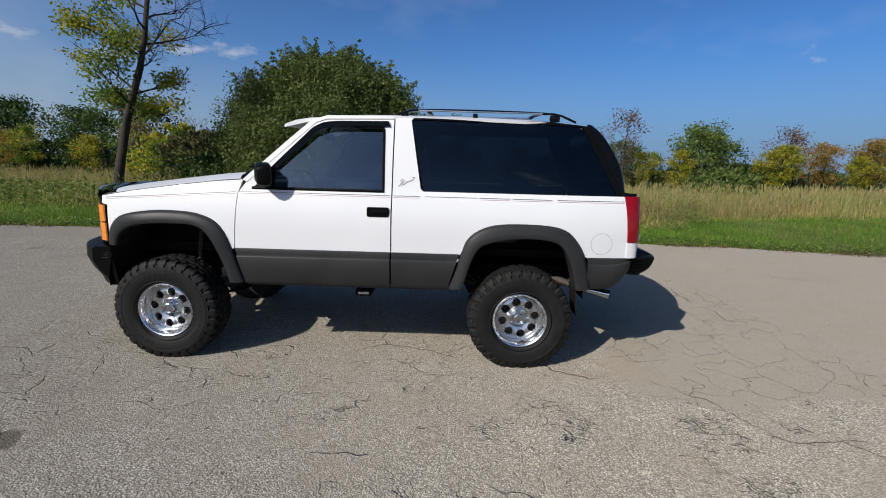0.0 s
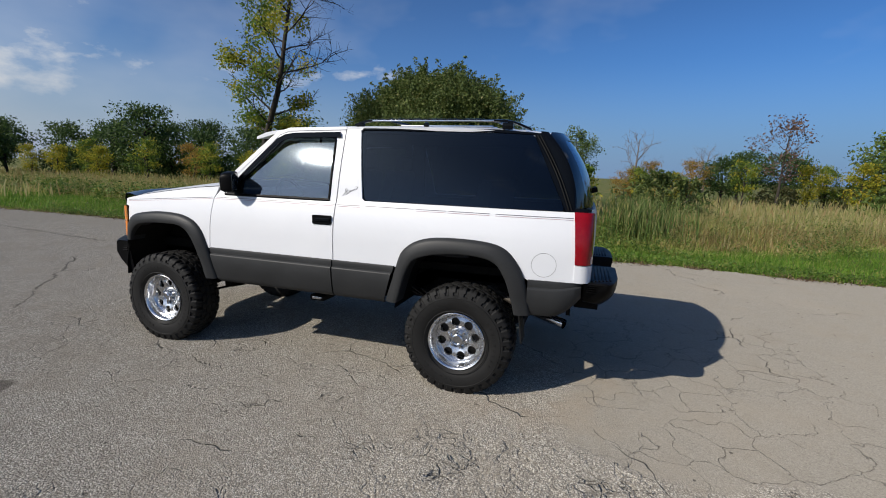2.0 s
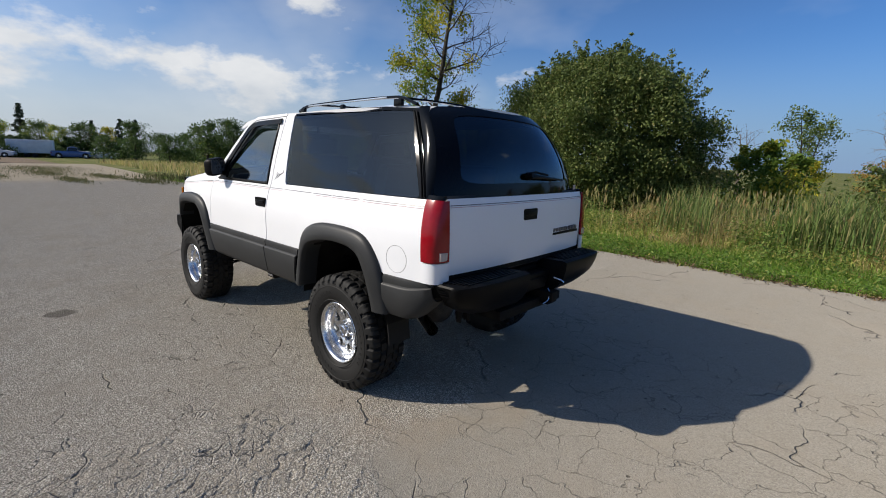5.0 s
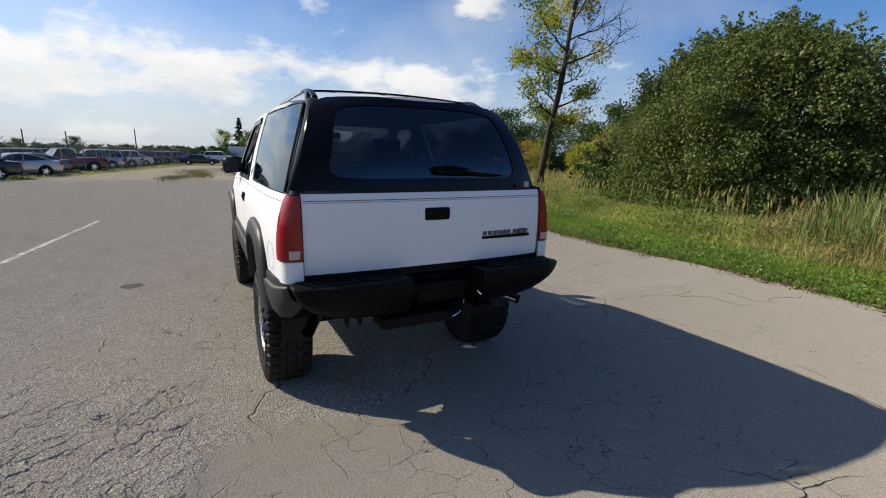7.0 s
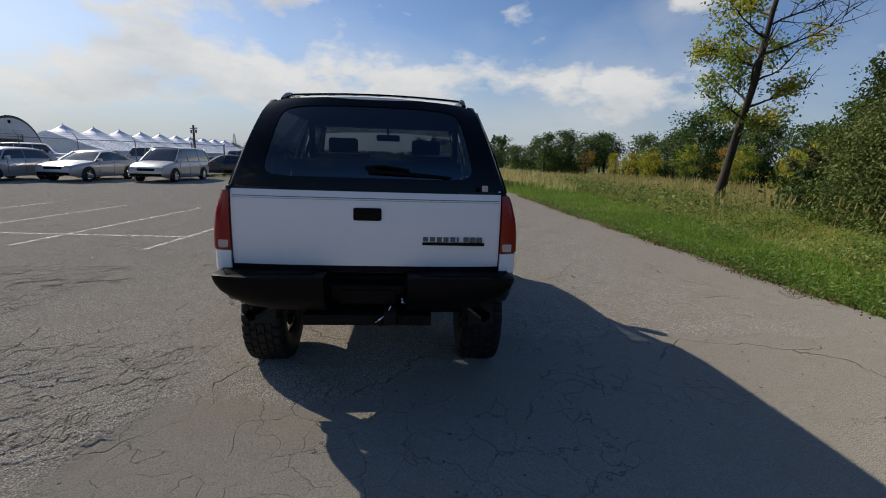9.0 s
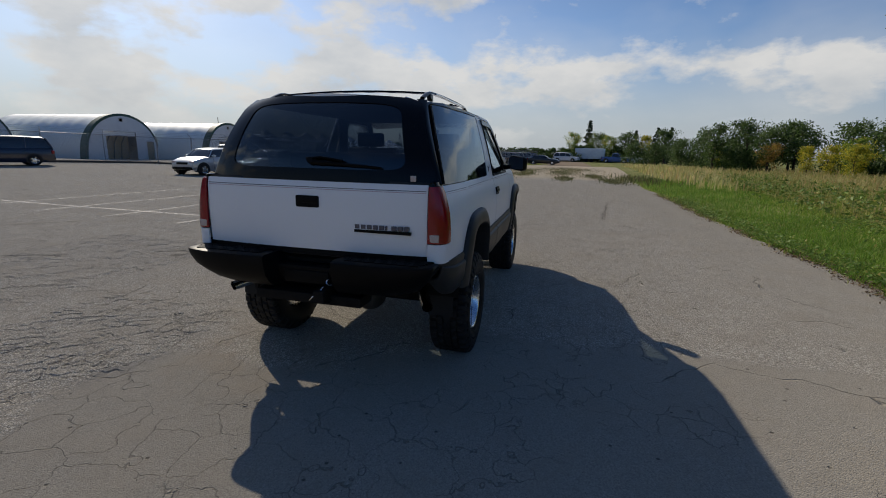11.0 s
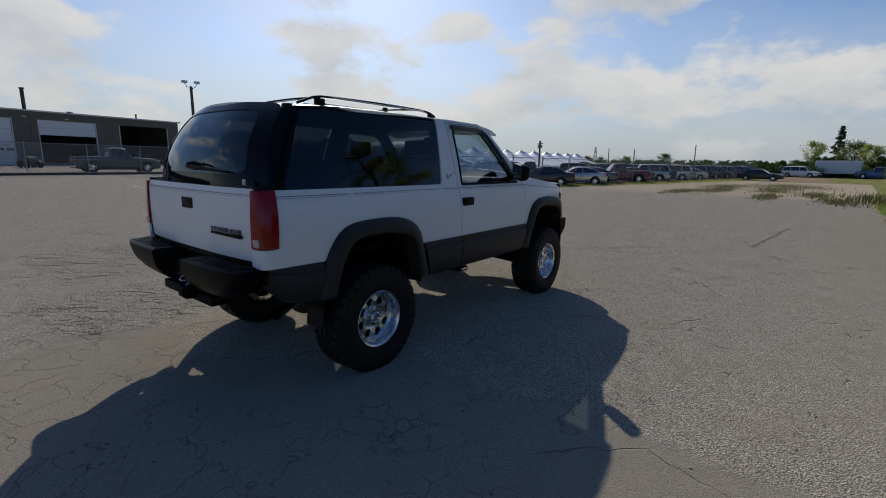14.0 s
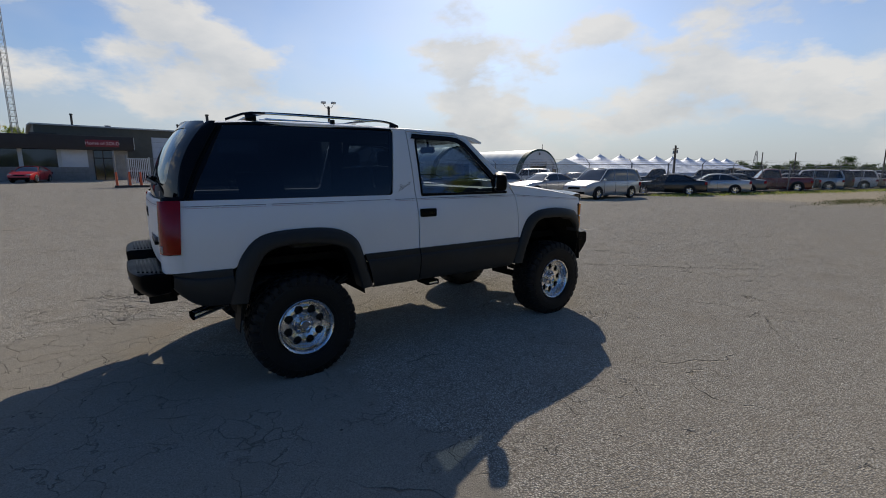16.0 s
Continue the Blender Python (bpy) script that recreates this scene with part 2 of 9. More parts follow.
# ---- mesh helpers ----
def part(name, bm, mat, parent=None, label="", smooth=35.0, kind="", m=None):
    me = bpy.data.meshes.new(name)
    bmesh.ops.recalc_face_normals(bm, faces=bm.faces) if len(bm.faces) < 60000 else None
    bm.to_mesh(me)
    bm.free()
    if mat:
        me.materials.append(mat)
    ob = new(name, me)
    if smooth:
        me.shade_smooth()
        me.set_sharp_from_angle(angle=radians(smooth))
    if parent:
        ob.parent = parent
    if m is not None:
        ob.matrix_basis = m
    if label or kind:
        tagged(ob, label, "", "", kind)
    return ob


def share(name, src, parent, m, label=""):
    """Another object on the same mesh."""
    ob = new(name, src.data)
    ob.parent = parent
    ob.matrix_basis = m
    if label:
        ob["label"] = label
    return ob


def empty(name, x=0, y=0, z=0, rz=0):
    ob = new(name)
    ob.empty_display_size = 0.2
    ob.matrix_basis = pose(x, y, z, 0, 0, rz)
    return ob


def thing(name, label, category, m=None, group=""):
    ob = new(name)
    ob.empty_display_size = 0.2
    if m is not None:
        ob.matrix_basis = m
    return tagged(ob, label, category, group)


def box(bm, x0, x1, y0, y1, z0, z1, bev=0.0, seg=2):
    r = bmesh.ops.create_cube(bm, size=1.0, matrix=Matrix.LocRotScale(((x0 + x1) / 2, (y0 + y1) / 2, (z0 + z1) / 2), None, (x1 - x0, y1 - y0, z1 - z0)))
    if bev:
        es = list({e for v in r["verts"] for e in v.link_edges})
        bmesh.ops.bevel(bm, geom=es, offset=bev, segments=seg, affect="EDGES", profile=0.6)
    return bm


def new_box(*a, **k):
    return box(bmesh.new(), *a, **k)


def cyl(bm, p0, p1, r0, r1=None, n=16, caps=True):
    p0, p1 = Vector(p0), Vector(p1)
    r1 = r0 if r1 is None else r1
    q = (p1 - p0).to_track_quat("Z", "Y").to_matrix()
    rings = []
    for p, r in ((p0, r0), (p1, r1)):
        rings.append([bm.verts.new(p + q @ Vector((r * math.cos(2 * math.pi * i / n), r * math.sin(2 * math.pi * i / n), 0))) for i in range(n)])
    for i in range(n):
        bm.faces.new((rings[0][i], rings[0][(i + 1) % n], rings[1][(i + 1) % n], rings[1][i]))
    if caps:
        bm.faces.new(rings[0][::-1])
        bm.faces.new(rings[1])
    return bm


def tube(bm, pts, radii, n=8, caps=True):
    pts = [Vector(p) for p in pts]
    if isinstance(radii, (int, float)):
        radii = [radii] * len(pts)
    rings = []
    for i, p in enumerate(pts):
        d = (pts[min(i + 1, len(pts) - 1)] - pts[max(i - 1, 0)]).normalized()
        q = d.to_track_quat("Z", "Y").to_matrix()
        rings.append([bm.verts.new(p + q @ Vector((radii[i] * math.cos(2 * math.pi * k / n), radii[i] * math.sin(2 * math.pi * k / n), 0))) for k in range(n)])
    for a, b in zip(rings, rings[1:]):
        # match the start of the rings so that the tube does not twist
        o = min(range(n), key=lambda s: (b[s].co - a[0].co).length)
        for k in range(n):
            bm.faces.new((a[k], a[(k + 1) % n], b[(k + 1 + o) % n], b[(k + o) % n]))
        b[:] = b[o:] + b[:o]
    if caps:
        bm.faces.new(rings[0][::-1])
        bm.faces.new(rings[-1])
    return bm


def lathe(bm, prof, n=48, closed=False):
    """prof: (radius, y) pairs, turned about the y axis."""
    rings = [[bm.verts.new((r * math.cos(2 * math.pi * i / n), y, r * math.sin(2 * math.pi * i / n))) for i in range(n)] for r, y in prof]
    pairs = list(zip(rings, rings[1:])) + ([(rings[-1], rings[0])] if closed else [])
    for a, b in pairs:
        for i in range(n):
            bm.faces.new((a[i], a[(i + 1) % n], b[(i + 1) % n], b[i]))
    return bm


def sheet(bm, rows, close=False):
    """Quads through rows of points of equal length."""
    vs = [[bm.verts.new(p) for p in row] for row in rows]
    for a, b in zip(vs, vs[1:]):
        for i in range(len(a) - (0 if close else 1)):
            j = (i + 1) % len(a)
            bm.faces.new((a[i], a[j], b[j], b[i]))
    return vs


def thick(ob, t, offset=-1.0):
    md = ob.modifiers.new("thickness", "SOLIDIFY")
    md.thickness, md.offset, md.use_even_offset = t, offset, True
    sp = ob.modifiers.new("crisp_edges", "EDGE_SPLIT")
    sp.split_angle = radians(42)
    return ob


def lerp_table(tab, v):
    return float(np.interp(v, [a for a, _ in tab], [b for _, b in tab]))


def resample(pts, n):
    p = np.array(pts, float)
    s = np.r_[0, np.cumsum(np.linalg.norm(np.diff(p, axis=0), axis=1))]
    u = np.linspace(0, s[-1], n)
    return [tuple(np.interp(u, s, p[:, k])[i] for k in range(p.shape[1])) for i in range(n)]


def smooth_line(pts, n):
    """A Catmull-Rom line through points, resampled to n points."""
    P = [np.array(p, float) for p in pts]
    P = [2 * P[0] - P[1]] + P + [2 * P[-1] - P[-2]]
    out = []
    for i in range(1, len(P) - 2):
        for t in np.linspace(0, 1, 9)[:-1]:
            a, b, c, d = P[i - 1 : i + 3]
            out.append(0.5 * (2 * b + (c - a) * t + (2 * a - 5 * b + 4 * c - d) * t * t + (3 * b - a - 3 * c + d) * t**3))
    out.append(P[-2])
    return resample(out, n)


def round_poly(pts, rad, n=5):
    """Rounded corners for a closed polygon of 2D points."""
    out, k = [], len(pts)
    for i in range(k):
        a, b, c = (np.array(pts[(i + d) % k], float) for d in (-1, 0, 1))
        u, v = (a - b) / np.linalg.norm(a - b), (c - b) / np.linalg.norm(c - b)
        r = min(rad, 0.45 * np.linalg.norm(a - b), 0.45 * np.linalg.norm(c - b))
        for t in np.linspace(0, 1, n):
            out.append(tuple((1 - t) ** 2 * (b + u * r) + 2 * t * (1 - t) * b + t * t * (b + v * r)))
    return out


def prism(bm, pts, axis, lo, hi):
    """A polygon of 2D points drawn out along an axis."""
    def co(p, d):
        return {"x": (d, p[0], p[1]), "y": (p[0], d, p[1]), "z": (p[0], p[1], d)}[axis]
    a = [bm.verts.new(co(p, lo)) for p in pts]
    b = [bm.verts.new(co(p, hi)) for p in pts]
    bm.faces.new(a)
    bm.faces.new(b[::-1])
    for i in range(len(pts)):
        j = (i + 1) % len(pts)
        bm.faces.new((a[i], b[i], b[j], a[j]))
    return bm


def ground_z(x, y):
    """The lot is level and climbs very gently to the south, before the buildings."""
    s = -y - 14.0
    k = min(1.0, max(0.0, (x + 34.0) / 16.0))
    return 0.016 * k * k * (3 - 2 * k) * (s * 0.5 + math.sqrt(s * s * 0.25 + 2.0) - 0.14) if s > -14 else 0.0


# ---- the truck: front towards -x, axles at x = -1.416 and 1.416 ----
AXLE_F, AXLE_R, HUB_Z, TYRE_R = -1.375, 1.424, 0.392, 0.412
WIDTH = [(0.50, 0.895), (0.65, 0.920), (0.90, 0.934), (1.10, 0.936), (1.19, 0.928), (1.25, 0.916), (1.33, 0.893), (1.375, 0.871), (1.46, 0.853), (1.55, 0.831), (1.63, 0.809), (1.70, 0.788), (1.77, 0.766), (1.84, 0.743), (1.90, 0.722), (1.95, 0.700)]


def side_y(x, z):
    """Half width of the body."""
    w = lerp_table(WIDTH, z)
    if x < -1.15:
        w -= 0.095 * ((-1.15 - x) / 0.7) ** 2.2
    if x > 1.6:
        w -= 0.036 * ((x - 1.6) / 0.6) ** 2
    if x > 0.6 and z > 1.375:
        w -= 0.058 * min(1.15, (x - 0.6) / 1.35) ** 2 * (z - 1.375) / 0.5
    return w


truck = thing("truck", "lifted white two-door truck with grey lower cladding on cracked pavement", "truck")
SIDES = ((-1, "driver"), (1, "passenger"))


def body_panel(outlines, s, off=0.0, step=0.09, inner=None):
    """A skin over polygons of (x, z), laid onto the body side s, with edges welded."""
    bm = bmesh.new()
    for poly in outlines:
        bm.faces.new([bm.verts.new((x, 0, z)) for x, z in poly])
    bmesh.ops.remove_doubles(bm, verts=bm.verts, dist=0.0005)
    bmesh.ops.triangulate(bm, faces=bm.faces)
    xs, zs = [v.co.x for v in bm.verts], [v.co.z for v in bm.verts]
    cuts = [((0, 0, z), (0, 0, 1)) for z in np.arange(0.55, 1.98, 0.045) if min(zs) < z < max(zs)]
    cuts += [((x, 0, 0), (1, 0, 0)) for x in np.arange(-2.2, 2.4, step) if min(xs) < x < max(xs)]
    for co, no in cuts:
        bmesh.ops.bisect_plane(bm, geom=bm.verts[:] + bm.edges[:] + bm.faces[:], dist=1e-5, plane_co=co, plane_no=no)
    bmesh.ops.triangulate(bm, faces=[f for f in bm.faces if len(f.verts) > 4])
    for v in bm.verts:
        v.co.y = s * (side_y(v.co.x, v.co.z) + off)
    bmesh.ops.recalc_face_normals(bm, faces=bm.faces)
    if sum(f.normal.y * f.calc_area() for f in bm.faces) * s < 0:
        bmesh.ops.reverse_faces(bm, faces=bm.faces)
    return bm


def skin(name, bm, mat, parent, t=0.016, label=""):
    """part() without turning the faces, plus thickness inwards."""
    me = bpy.data.meshes.new(name)
    bm.to_mesh(me)
    bm.free()
    me.materials.append(mat)
    me.shade_smooth()
    me.set_sharp_from_angle(angle=radians(40))
    ob = new(name, me)
    ob.parent = parent
    if label:
        ob["label"] = label
    return thick(ob, t) if t else ob


FLARE_F_OUT = smooth_line([(-1.79, 0.905), (-1.765, 1.03), (-1.66, 1.135), (-1.46, 1.178), (-1.25, 1.187), (-1.05, 1.165), (-0.90, 1.083), (-0.81, 0.89), (-0.735, 0.64)], 40)
FLARE_F_IN = smooth_line([(-1.715, 0.900), (-1.68, 0.985), (-1.58, 1.055), (-1.44, 1.082), (-1.25, 1.090), (-1.07, 1.078), (-0.965, 0.99), (-0.875, 0.79), (-0.835, 0.64)], 40)
FLARE_R_OUT = smooth_line([(0.855, 0.635), (0.935, 0.89), (1.00, 1.045), (1.16, 1.135), (1.42, 1.156), (1.70, 1.130), (1.835, 1.02), (1.91, 0.85), (1.945, 0.66)], 40)
FLARE_R_IN = smooth_line([(0.955, 0.635), (1.045, 0.915), (1.15, 1.005), (1.42, 1.048), (1.66, 1.022), (1.756, 0.915), (1.812, 0.755), (1.835, 0.66)], 40)


def arch_above(line, z0):
    return [p for p in line if p[1] >= z0]


def flare(s, outer, inner):
    bm = bmesh.new()
    rows = []
    for f, o in ((0.0, -0.006), (0.02, 0.014), (0.25, 0.030), (0.60, 0.042), (0.93, 0.046), (1.0, 0.040), (1.01, 0.0), (1.01, -0.10)):
        rows.append([((1 - f) * a[0] + f * b[0], s * (lerp_table(WIDTH, min((1 - f) * a[1] + f * b[1], 1.1)) + o - (0.05 * max(0, (-1.5 - a[0]) / 0.3) ** 2 if a[0] < -1.5 else 0)), (1 - f) * a[1] + f * b[1]) for a, b in zip(outer, inner)])
    sheet(bm, rows)
    return bm


for s, who in SIDES:
    # fender, door skin and quarter panel with shut lines between them
    up = arch_above(FLARE_F_OUT, 0.905)
    fender = [(-1.815, 0.905)] + up + [(-0.800, 0.905), (-0.768, 1.335), (-0.735, 1.43), (-0.95, 1.412), (-1.297, 1.365), (-1.62, 1.318), (-1.872, 1.272), (-1.868, 1.215), (-1.815, 1.205)]
    skin("front_fender", body_panel([fender], s), M_WHITE, truck)
    door_low = [(-0.792, 0.905), (0.400, 0.905), (0.400, 1.345), (-0.660, 1.345), (-0.761, 1.335)]
    ring_a = [(-0.761, 1.335), (-0.660, 1.345), (-0.640, 1.372), (-0.185, 1.838), (-0.12, 1.858), (-0.12, 1.898), (-0.205, 1.868), (-0.715, 1.405)]
    ring_b = [(-0.12, 1.858), (0.328, 1.868), (0.340, 1.372), (-0.640, 1.372), (-0.660, 1.345), (0.400, 1.345), (0.400, 1.912), (-0.12, 1.898)]
    door = skin("door", body_panel([door_low, ring_a, ring_b], s), M_WHITE, truck)
    quarter = [(0.410, 0.905), (0.935, 0.905)] + arch_above(FLARE_R_OUT, 0.905) + [(1.915, 0.905), (2.262, 0.912), (2.262, 1.030), (2.214, 1.032), (2.186, 1.378), (0.645, 1.376), (0.622, 1.395), (0.534, 1.912), (0.560, 1.938), (0.410, 1.938)]
    skin("quarter_panel", body_panel([quarter], s), M_WHITE, truck)
    # windscreen pillar and roof rail
    rail = [(-0.735, 1.432), (-0.705, 1.412), (-0.200, 1.876), (-0.12, 1.906), (0.402, 1.920), (0.402, 1.940), (-0.12, 1.932), (-0.235, 1.895)]
    skin("windscreen_pillar", body_panel([rail], s, off=0.004), M_WHITE, truck, t=0.03)
    # glass
    bm = body_panel([round_poly([(-0.648, 1.366), (-0.182, 1.842), (0.335, 1.874), (0.345, 1.366)], 0.02)], s, off=-0.018)
    for v in bm.verts:
        v.co.y -= s * 0.080 * (v.co.z - 1.605)
    skin("door_glass", bm, M_GLASS, truck, t=0, label="lightly tinted door glass")
    skin("side_glass", body_panel([round_poly([(0.640, 1.380), (0.542, 1.910), (1.862, 1.898), (2.120, 1.382)], 0.035)], s, off=-0.004), M_TINT, truck, t=0, label="dark tinted rear side glass")
    skin("rear_pillar", body_panel([[(2.124, 1.382), (1.866, 1.898), (1.60, 1.908), (0.545, 1.917), (0.560, 1.936), (1.60, 1.930), (1.93, 1.905), (2.05, 1.70), (2.186, 1.382)]], s, off=0.002), M_GLOSS, truck, label="glossy black rear pillar")
    for dx in (0.016, 0.036):
        bm = bmesh.new()
        tube(bm, [(2.128 + dx - 0.258 * f + 0.02 * math.sin(3.14 * f), s * (side_y(2.1 - 0.25 * f, 1.39 + 0.5 * f) + 0.004), 1.39 + 0.5 * f) for f in np.linspace(0, 1, 9)], 0.0055, 6)
        part("pillar_rib", bm, M_BLACK, truck)
    # dark lining on the inside of the pillars and the door frame
    skin("pillar_lining", body_panel([rail, ring_a, ring_b], s, off=-0.048), M_TRIM, truck, t=0.006)
    # window surround trim, rain guard, belt seal
    bm = bmesh.new()
    loop = [(-0.640, 1.374), (-0.415, 1.604), (-0.185, 1.840), (-0.12, 1.860), (0.10, 1.865), (0.326, 1.870), (0.332, 1.70), (0.338, 1.374)]
    tube(bm, [(x, s * (side_y(x, z) + 0.001), z) for x, z in resample(loop, 30)], 0.010, 6)
    part("window_seal", bm, M_BLACK, door)
    bm = bmesh.new()
    tube(bm, [(x, s * (side_y(x, 1.372) + 0.002), 1.370) for x in np.linspace(-0.66, 0.345, 12)], 0.013, 6)
    part("belt_seal", bm, M_BLACK, door)
    bm = bmesh.new()
    top = resample([(-0.60, 1.450), (-0.215, 1.846), (-0.14, 1.880), (-0.05, 1.892), (0.355, 1.900)], 26)
    sheet(bm, [[(x + dx, s * (side_y(x, z) + o), z + dz) for x, z in top] for dx, dz, o in ((0, 0.0, 0.002), (0.004, -0.002, 0.022), (0.020, -0.042, 0.030), (0.020, -0.044, 0.026))])
    thick(part("rain_guard", bm, M_GLOSS, door, "smoked rain guard over the window"), 0.003)
    # front corner of the door glass and the mirror
    bm = body_panel([[(-0.650, 1.372), (-0.50, 1.372), (-0.49, 1.50), (-0.525, 1.492)]], s, off=0.006)
    skin("mirror_mount", bm, M_BLACK, door, t=0.02)
    # mirrors are built square and turned in towards the driver
    turn = pose(-0.42, s * 1.055, 1.478, 0, 0, -36) if s > 0 else pose(-0.54, -0.965, 1.478, 0, 0, 26)
    mir = bmesh.new()
    rr = []
    for f, k in ((0.0, 0.50), (0.12, 0.82), (0.4, 0.98), (0.85, 1.0), (1.0, 0.93)):
        ring = round_poly([(-1, -1), (1, -1), (1, 1), (-1, 1)], 0.5, 5)
        rr.append([(-0.055 + 0.105 * f, s * ((0.112 if s > 0 else 0.088) * u * k + 0.005 * v), 0.080 * v * k - 0.012 * u) for u, v in ring])
    vs = sheet(mir, rr, close=True)
    mir.faces.new(vs[0][::-1])
    mir.faces.new(vs[-1])
    mirror = part("door_mirror", mir, M_BLACK, door, "black plastic door mirror", m=turn)
    bm = bmesh.new()
    tube(bm, [(-0.57, s * 0.85, 1.43), (-0.54, s * 0.90, 1.425), (-0.43, s * 0.975, 1.44) if s > 0 else (-0.53, -0.945, 1.44)], [0.035, 0.03, 0.028], 8)
    part("mirror_arm", bm, M_BLACK, door)
    bm = bmesh.new()
    k = 1.0 if s > 0 else 0.79
    prism(bm, round_poly([(s * k * 0.108, -0.070), (s * k * -0.108, -0.062), (s * k * -0.108, 0.068), (s * k * 0.108, 0.066)], 0.03), "x", 0.0495, 0.0525)
    part("mirror_glass", bm, M_MIRROR, mirror, "dark mirror glass")
    # door handle: recess, paddle, lock
    hy = lambda x, z: s * (side_y(x, z) + 0.003)
    bm = bmesh.new()
    prism(bm, round_poly([(0.222, 1.180), (0.388, 1.180), (0.388, 1.252), (0.222, 1.252)], 0.015), "y", s * 0.902, s * 0.934)
    handle = part("door_handle", bm, M_BLACK, door, "black recessed door handle")
    bm = new_box(0.250, 0.378, min(s * 0.930, s * 0.943), max(s * 0.930, s * 0.943), 1.205, 1.232, 0.005)
    part("handle_paddle", bm, M_GLOSS, handle)
    # pin stripes under the belt line
    for z0, mat, nm, h in ((1.338, M_STRIPE, "pin_stripe", 0.0035), (1.327, M_STRIPE_R, "pin_stripe", 0.002)):
        for a, b in ((-1.83, -0.775), (-0.755, 0.395), (0.415, 0.62), (0.66, 1.05), (1.07, 1.30), (1.32, 1.62), (1.66, 2.18)):
            if h < 0.003 and a > 0.5 and a < 1.0:
                continue
            bm = bmesh.new()
            xs = np.linspace(a, b, max(2, int((b - a) / 0.08)))
            zz = lambda x: z0 - (0.072 * max(0, (-0.76 - x)) if x < -0.76 else 0)
            sheet(bm, [[(x, s * (side_y(x, zz(x) + d) + 0.0015), zz(x) + d) for x in xs] for d in (0, h)])
            part(nm, bm, mat, truck)
    # wheel arch flares, lower cladding
    part("front_flare", flare(s, FLARE_F_OUT, FLARE_F_IN), M_CLAD, truck, "grey plastic wheel arch flare", smooth=60)
    part("rear_flare", flare(s, FLARE_R_OUT, FLARE_R_IN), M_CLAD, truck, "grey plastic wheel arch flare", smooth=60)
    for a, b, nm in ((-0.785, 0.398, "door_cladding"), (0.410, 0.925, "sill_cladding"), (1.915, 2.262, "quarter_cladding")):
        lo = 0.665 if a > 1.5 else 0.625
        fr = (lambda z: 0.062 * (0.905 - z) / 0.26) if a < 0 else (lambda z: 0.0)
        bk = (lambda z: -0.08 * (0.905 - z) / 0.26) if 0.3 < a < 1 else (lambda z: 0.0)
        bm = bmesh.new()
        prof = [(lo - 0.01, -0.05), (lo, -0.006), (lo + 0.03, 0.012), (0.76, 0.024), (0.846, 0.028), (0.852, 0.025), (0.860, 0.011), (0.868, 0.010), (0.895, 0.012), (0.905, 0.008), (0.906, -0.004)]
        n = 14
        rows = []
        for z, o in prof:
            x0, x1 = a + fr(z), b + bk(z)
            xs = [x0 + (x1 - x0) * i / n for i in range(n + 1)]
            cut = [max(0.0, (x - 2.06) / 0.20) ** 2 for x in xs]
            rows.append([(x, s * (side_y(x, z) + o - 0.045 * c), z + 0.13 * c * (0.906 - z) / 0.24) for x, c in zip(xs, cut)])
        sheet(bm, rows)
        thick(part(nm, bm, M_CLAD, truck, "grey lower cladding", smooth=50), 0.012, 1.0 if s < 0 else 1.0).modifiers["thickness"].offset = 0
    # white corner under the lamp, tail lamp wrapping the corner
    plan = [(2.212, 0), (2.245, -0.002), (2.275, -0.010), (2.298, -0.028), (2.312, -0.060), (2.316, -0.100)]
    def corner(z0, z1, lean, bulge, n=8):
        bm = bmesh.new()
        rows = []
        for i in range(n + 1):
            z = z0 + (z1 - z0) * i / n
            row = []
            for k, (x, d) in enumerate(plan):
                xx = x - lean * (z - z0) * (1.0 if k < 1 else 0.35)
                yy = min(side_y(2.2, z), 0.9) + bulge
                row.append((xx + bulge * math.sin(math.pi * i / n) * 0.4, s * (yy + (0.792 - yy) * min(1.0, -d / 0.10)), z))
            rows.append(row)
        sheet(bm, rows)
        return bm
    thick(part("rear_corner", corner(0.912, 1.030, 0.0, 0.0, 3), M_WHITE, truck), 0.012).modifiers["thickness"].offset = 0
    lamp = thick(part("tail_lamp", corner(1.036, 1.378, 0.085, 0.006), M_RED, truck, "tall red tail lamp"), 0.012)
    lamp.modifiers["thickness"].offset = 0
    bm = corner(1.379, 1.402, 0.085, -0.004, 2)
    for v in bm.verts:
        v.co.x -= 0.030
    thick(part("lamp_cap", bm, M_GLOSS, lamp), 0.012).modifiers["thickness"].offset = 0
    bm = bmesh.new()
    y0, y1 = sorted((s * 0.800, s * 0.862))
    box(bm, 2.290, 2.3205, y0, y1, 1.044, 1.092, 0.004)
    part("reversing_lens", bm, M_CLEAR, lamp, "clear reversing lens")
    # amber corner lamps and head lamp
    for z0, z1 in ((1.075, 1.205), (0.925, 1.065)):
        bm = bmesh.new()
        rows = [[(x, s * (0.84 + d), z) for x, d in ((-1.832, 0.016), (-1.850, 0.011), (-1.875, -0.002), (-1.905, -0.03), (-1.93, -0.08))] for z in np.linspace(z0, z1, 4)]
        sheet(bm, rows)
        thick(part("corner_lamp", bm, M_AMBER, truck, "amber corner lamp"), 0.012).modifiers["thickness"].offset = 0
    bm = new_box(-1.975, -1.90, *sorted((s * 0.46, s * 0.66)), 1.075, 1.205, 0.02)
    part("head_lamp", bm, M_CLEAR, truck, "clear head lamp")
    # lettered script on the pillar, as a running stroke
    bm = bmesh.new()
